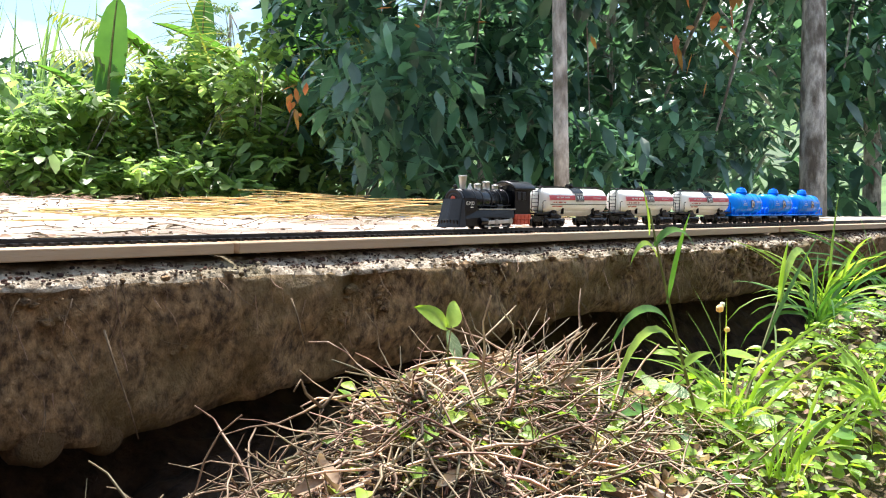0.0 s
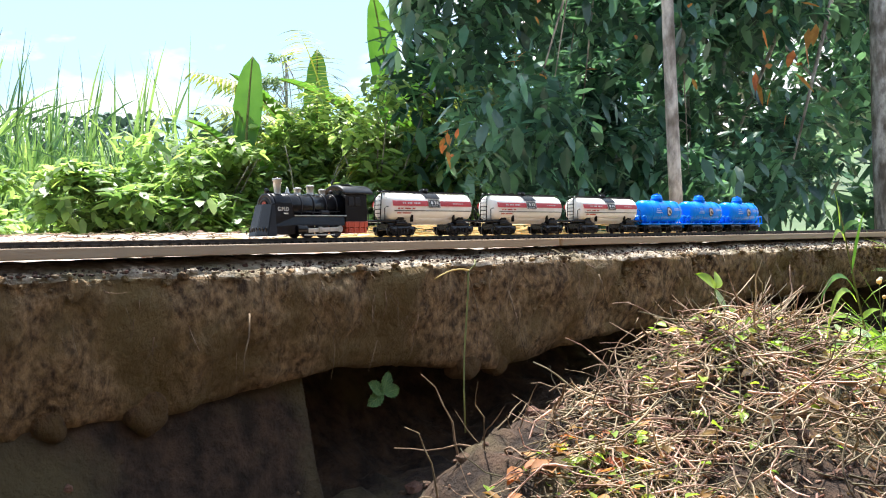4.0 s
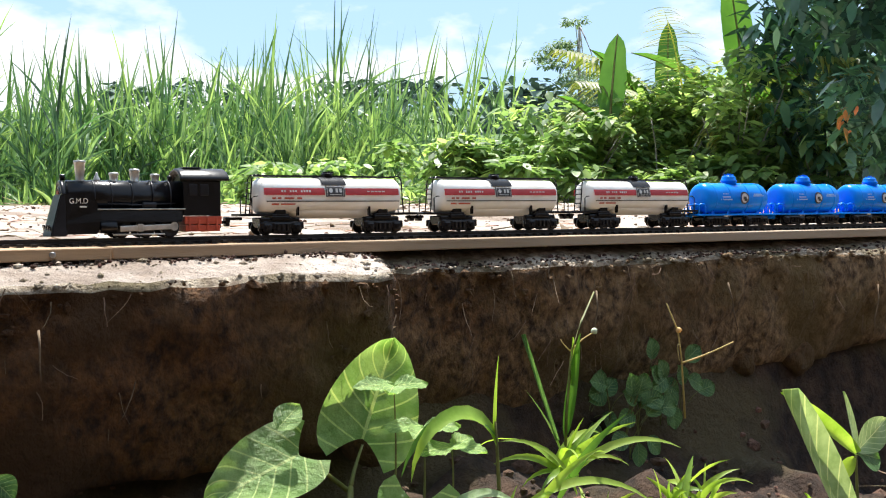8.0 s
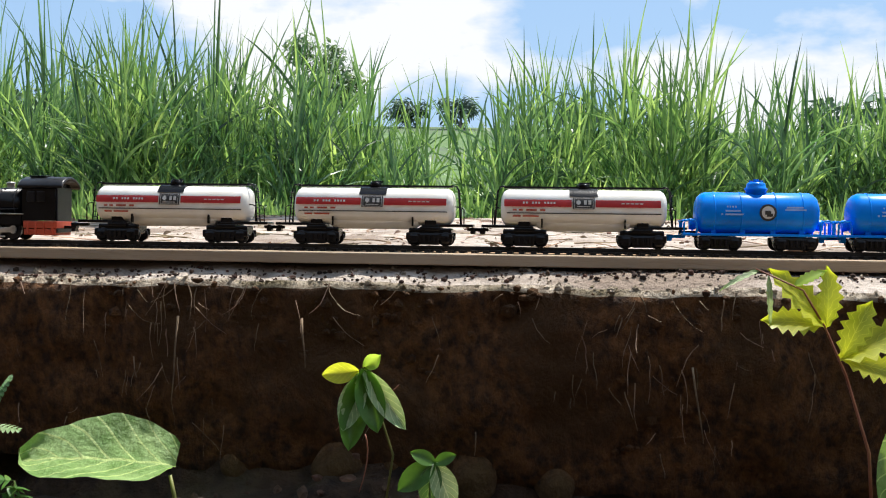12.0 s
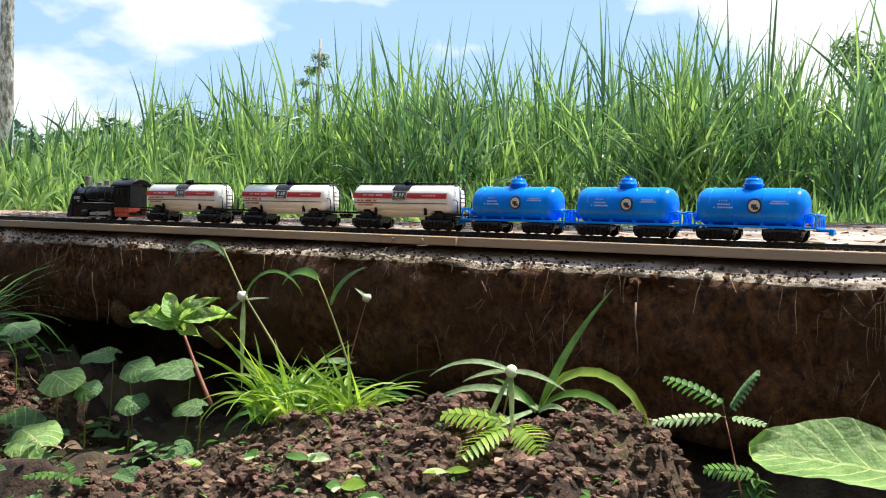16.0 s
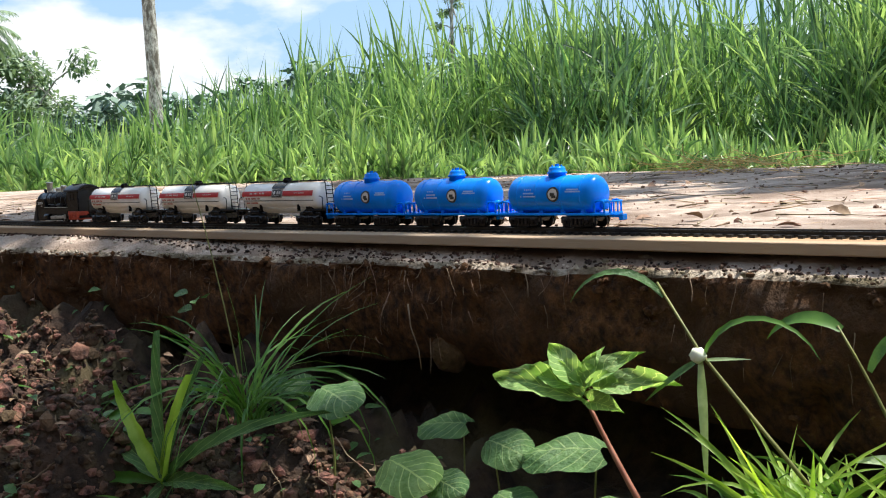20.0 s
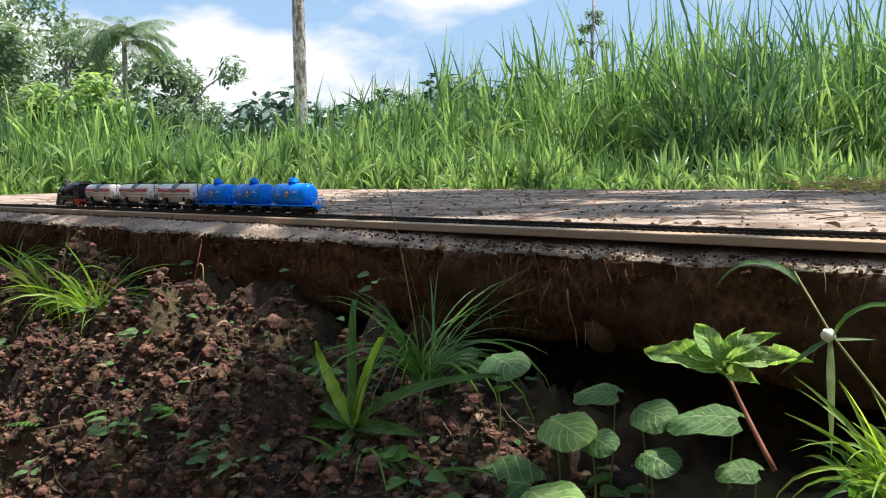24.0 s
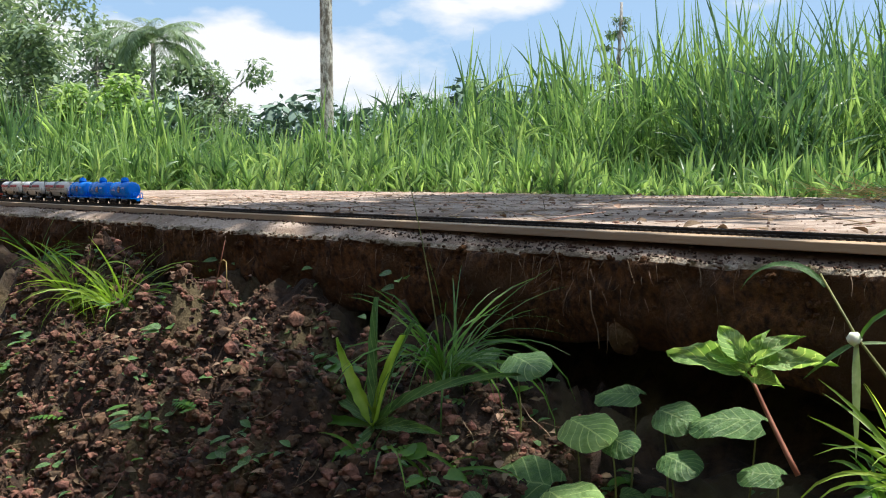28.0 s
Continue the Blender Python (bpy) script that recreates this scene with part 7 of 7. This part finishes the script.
def in_ditch_side(rng):
    p, way = ditch_side(rng)
    return p


litter_leaves("ground_cover", "small weeds among the straw in the ditch", 420, in_ditch_side, (0.007, 0.018), M_LIME, 50)
litter_leaves("leaf_litter", "dead leaf scraps among the straw in the ditch", 420, in_ditch_side, (0.008, 0.024), M_DEADLEAF, 51)


def by_heap(rng):
    x, y = rng.uniform(1.20, 2.3), rng.uniform(-0.40, -0.10)
    return Vector((x, y, soil(x, y) + 0.03 * rng.random() ** 1.5))


litter_leaves("ground_cover", "sunlit mat of tiny lime green weeds", 2600, by_heap, (0.008, 0.022), M_LIME, 41)
litter_leaves("ground_cover", "tiny pale whitish leaves among the weeds", 900, by_heap, (0.007, 0.018), M_PALELEAF, 42)
litter_leaves("leaf_litter", "dry leaf litter among the weeds", 900, by_heap, (0.008, 0.024), M_STRAW, 43)


def heap_weeds(rng):
    x, y = rng.gauss(1.135, 0.11), rng.gauss(-0.17, 0.05)
    return Vector((x, min(y, -0.08), soil(x, min(y, -0.08)) + 0.028 * rng.random()))


litter_leaves("ground_cover", "small weed leaves growing through the straw", 320, heap_weeds, (0.008, 0.020), M_LIME, 44)


def on_soil_mound(rng):
    x, y = rng.uniform(-1.38, -0.93), rng.uniform(-0.34, -0.10)
    return Vector((x, y, soil(x, y) + 0.012 * rng.random()))


litter_leaves("ground_cover", "tiny green sprouts on the soil mound", 260, on_soil_mound, (0.004, 0.010), M_WEED, 45)
litter_leaves("leaf_litter", "crumbs of dry leaf on the soil mound", 260, on_soil_mound, (0.004, 0.012), M_ROOT, 46)


def on_bank(rng):
    x, y = rng.uniform(-2.8, -1.40), rng.uniform(-0.34, 0.02)
    return Vector((x, y, soil(x, y) + 0.016 * rng.random()))


litter_leaves("ground_cover", "small dull weeds over the shaded bank", 650, on_bank, (0.006, 0.018), M_LEAF, 47)
litter_leaves("leaf_litter", "dead leaf scraps on the shaded bank", 500, on_bank, (0.006, 0.018), M_ROOT, 48)


def bank_roots(rng):
    x, y = rng.uniform(-2.9, -1.66), rng.uniform(-0.30, -0.02)
    a = rng.uniform(0, 6.28)
    return Vector((x, y, soil(x, y) + 0.004)), Vector((math.cos(a), -0.4, rng.uniform(-0.9, 0.4)))


twigs("fine_roots", "broken roots sticking out of the bank", 500, bank_roots, (0.012, 0.06), (0.0003, 0.0009), M_ROOT, 18, "roots", 0.35)


def on_top(rng):
    x = rng.uniform(-4.5, 3.2)
    y = 0.16 + 1.9 * rng.random() ** 1.3
    a = rng.uniform(0, 6.28)
    return Vector((x, y, slab_top(x, y) + 0.0015)), Vector((math.cos(a), math.sin(a), rng.uniform(0, 0.12)))


twigs("straw_litter", "scattered straw and dry grass on the slab", 2600, on_top, (0.02, 0.11), (0.0005, 0.0014), M_STRAW, 8, "straw", 0.1, (0.0, 0.3))


def on_hay(rng):
    x = rng.gauss(1.95, 0.28)
    y = 0.95 + rng.gauss(0, 0.1)
    return Vector((x, y, slab_top(x, y) + rng.uniform(0, 0.035) * math.exp(-((x - 1.95) / 0.3) ** 2))), Vector((rng.choice((-1, 1)), rng.uniform(-0.3, 0.3), rng.uniform(0, 0.05)))


twigs("hay_strands", "flattened line of yellow hay on the slab", 320, on_hay, (0.1, 0.28), (0.001, 0.002), M_HAY, 9, "hay", 0.04, (0.0, 0.25))


def on_hay_far(rng):
    x = rng.gauss(-2.25, 0.12)
    y = 1.75 + rng.gauss(0, 0.08)
    a = rng.uniform(0, 6.28)
    return Vector((x, y, slab_top(x, y) + rng.uniform(0, 0.03))), Vector((math.cos(a), math.sin(a), 0.2))


twigs("hay_strands", "small heap of yellow hay at the slab's far side", 160, on_hay_far, (0.04, 0.12), (0.0008, 0.0018), M_HAY, 10, "hay")


def on_face(rng):
    x = rng.uniform(-3.4, 2.6)
    if rng.random() < 0.4:  # roots gather in bunches
        x = rng.choice((-1.13, -0.85, -0.5, 0.2, 0.65, 0.9, 1.38, 1.6, 1.76, -1.75)) + rng.gauss(0, 0.05)
    s = rng.random() ** 1.6
    b, t = slab_bottom(x), slab_top(x, slab_front(x))
    z = t - (t - b) * 0.75 * s
    return Vector((x, slab_front(x) - 0.004 + 0.016 * (1 - (z - b) / (t - b)), z)), Vector((rng.gauss(0, 0.5), -0.25, -1))


twigs("fine_roots", "fine dry roots clinging to the slab's face", 800, on_face, (0.006, 0.034), (0.00022, 0.0006), M_ROOT, 11, "roots", 0.22)
for x, z, L, lean in ((0.89, -0.027, 0.075, 0.30), (1.05, -0.016, 0.04, 0.3), (0.57, -0.03, 0.05, -0.2), (-0.47, -0.045, 0.05, 0.15), (-0.26, -0.02, 0.03, 0.0), (-0.74, -0.02, 0.035, 0.1), (-0.83, -0.02, 0.06, -0.05), (-1.03, -0.02, 0.05, 0.1), (-1.71, -0.03, 0.055, 0.3), (0.2, -0.02, 0.04, -0.1), (0.36, -0.02, 0.045, 0.2)):
    p = Plant("hanging_root", "bare pale root hanging on the slab's face", (x, slab_front(x) - 0.008, z), "root", "hanging roots")
    y = slab_front(x) - 0.010
    p.stem([(x, y, z), (x + lean * L * 0.3, y - 0.003, z - L * 0.35), (x + lean * L * 0.75, y - 0.002, z - L * 0.7), (x + lean * L, y - 0.004, z - L)], 0.0008, 0.0004, M_ROOT, "root")

# clods of earth: rough lumps on the mounds and crumbs on the slab's lip
def lumps(name, label, n, place, size, mat, seed, category):
    rng = random.Random(seed)
    v, f = [], []
    bm = bmesh.new()
    bmesh.ops.create_icosphere(bm, subdivisions=1, radius=1)
    shape, tris = [w.co.copy() for w in bm.verts], [[w.index for w in t.verts] for t in bm.faces]
    bm.free()
    for _ in range(n):
        p = place(rng)
        s = size[0] * (size[1] / size[0]) ** (rng.random() ** 2.2)
        k = Vector((rng.uniform(0.7, 1.3), rng.uniform(0.7, 1.3), rng.uniform(0.5, 1.0)))
        base = len(v)
        for c in shape:
            g = s * (1 + rng.uniform(-0.28, 0.28))
            v.append(p + Vector((c.x * k.x * g, c.y * k.y * g, c.z * k.z * g)))
        f += [[base + i for i in t] for t in tris]
    return tagged(raw(name, v, f, mat), label, category, kind="stuff")


def on_slab(rng):
    x, y = rng.uniform(-4.0, 2.6), 0.16 + 1.7 * rng.random() ** 1.4
    return Vector((x, y, slab_top(x, y)))


lumps("earth_crumbs", "brown earth crumbs strewn over the slab", 5200, on_slab, (0.001, 0.0048), M_CLOD, 24, "rubble")
litter_leaves("leaf_litter", "dry brown leaf scraps on the slab", 900, on_slab, (0.008, 0.026), M_ROOT, 49)


def on_mound(rng):
    x, y = rng.uniform(-1.42, -0.93), rng.uniform(-0.36, -0.01)
    return Vector((x, y, soil(x, y) + 0.001))


lumps("soil_clods", "crumbly red-brown soil clods on the mounds", 13000, on_mound, (0.0012, 0.0066), M_CLOD, 13, "soil")


def in_ditch(rng):
    x, y = rng.uniform(-0.9, 1.0), rng.uniform(-0.3, 0.06)
    return Vector((x, y, soil(x, y) + 0.001))


def on_bank_face(rng):
    x, y = rng.uniform(-2.9, -1.62), rng.uniform(-0.36, -0.03)
    return Vector((x, y, soil(x, y) + 0.001))


lumps("soil_clods", "fine dark crumbs on the bank", 22000, on_bank_face, (0.0012, 0.006), M_BANKCLOD, 25, "soil")
lumps("soil_clods", "coarse red-brown clods breaking from the bank", 6000, on_bank_face, (0.003, 0.011), M_BANKCLOD, 23, "soil")
lumps("soil_clods", "scattered clods and stones in the ditch", 1800, in_ditch, (0.002, 0.009), M_CLOD, 14, "soil")


def on_lip(rng):
    x = rng.uniform(-3.6, 2.8)
    y = slab_front(x) + 0.001 + 0.05 * rng.random() ** 2
    return Vector((x, y, slab_top(x, y)))


lumps("concrete_crumbs", "pale crumbs along the slab's broken edge", 3800, on_lip, (0.0006, 0.0034), M_LIP, 15, "rubble")


def on_wall(rng):
    x = rng.uniform(-3.2, 2.4)
    b, t = slab_bottom(x), slab_top(x, slab_front(x))
    s = rng.random()
    return Vector((x, slab_front(x) + 0.003 + 0.022 * (1 - s) + 0.016 * (1 - s) ** 4, b + (t - b) * s))


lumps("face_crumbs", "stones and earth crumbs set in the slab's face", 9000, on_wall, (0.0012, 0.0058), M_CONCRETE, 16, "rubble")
for x, s in ((-0.02, 0.02), (0.03, 0.016), (-0.10, 0.014), (-0.62, 0.02), (-0.56, 0.016), (-0.72, 0.022), (-0.80, 0.014), (-0.68, 0.012), (-1.55, 0.015), (-1.7, 0.018), (0.86, 0.017), (0.91, 0.014), (0.5, 0.018), (0.42, 0.015)):
    bm = bmesh.new()
    bmesh.ops.create_icosphere(bm, subdivisions=3, radius=s)
    for w in bm.verts:
        w.co *= 1 + 0.35 * noise.noise(w.co * 60 + Vector((x * 9, 0, 0)))
    y = slab_front(x) + 0.032
    st = part("stone", bm, M_CONCRETE, None)
    st.matrix_world = pose(x, y, slab_bottom(x) + s * 0.35)
    tagged(st, "rounded stone bedded under the slab's edge", "stone", "stones in the slab")




def under_batten(rng):
    x = rng.uniform(-3.6, 2.8)
    y = 0.040 + 0.022 * rng.random()
    y = max(y, slab_front(x) + 0.004)
    return Vector((x, y, slab_top(x, y) + 0.001))


lumps("packed_earth", "dark earth packed under the battens", 5200, under_batten, (0.0008, 0.0023), M_HUMUS, 26, "soil")
def motions():
    """The train rolls along the track, all seven vehicles in step."""
    for vehicle, offset in TRAIN:
        walk(vehicle, [(t, pose(s + offset, TRACK_Y, RAIL_Z)) for t, s in TRAIN_X])


motions()
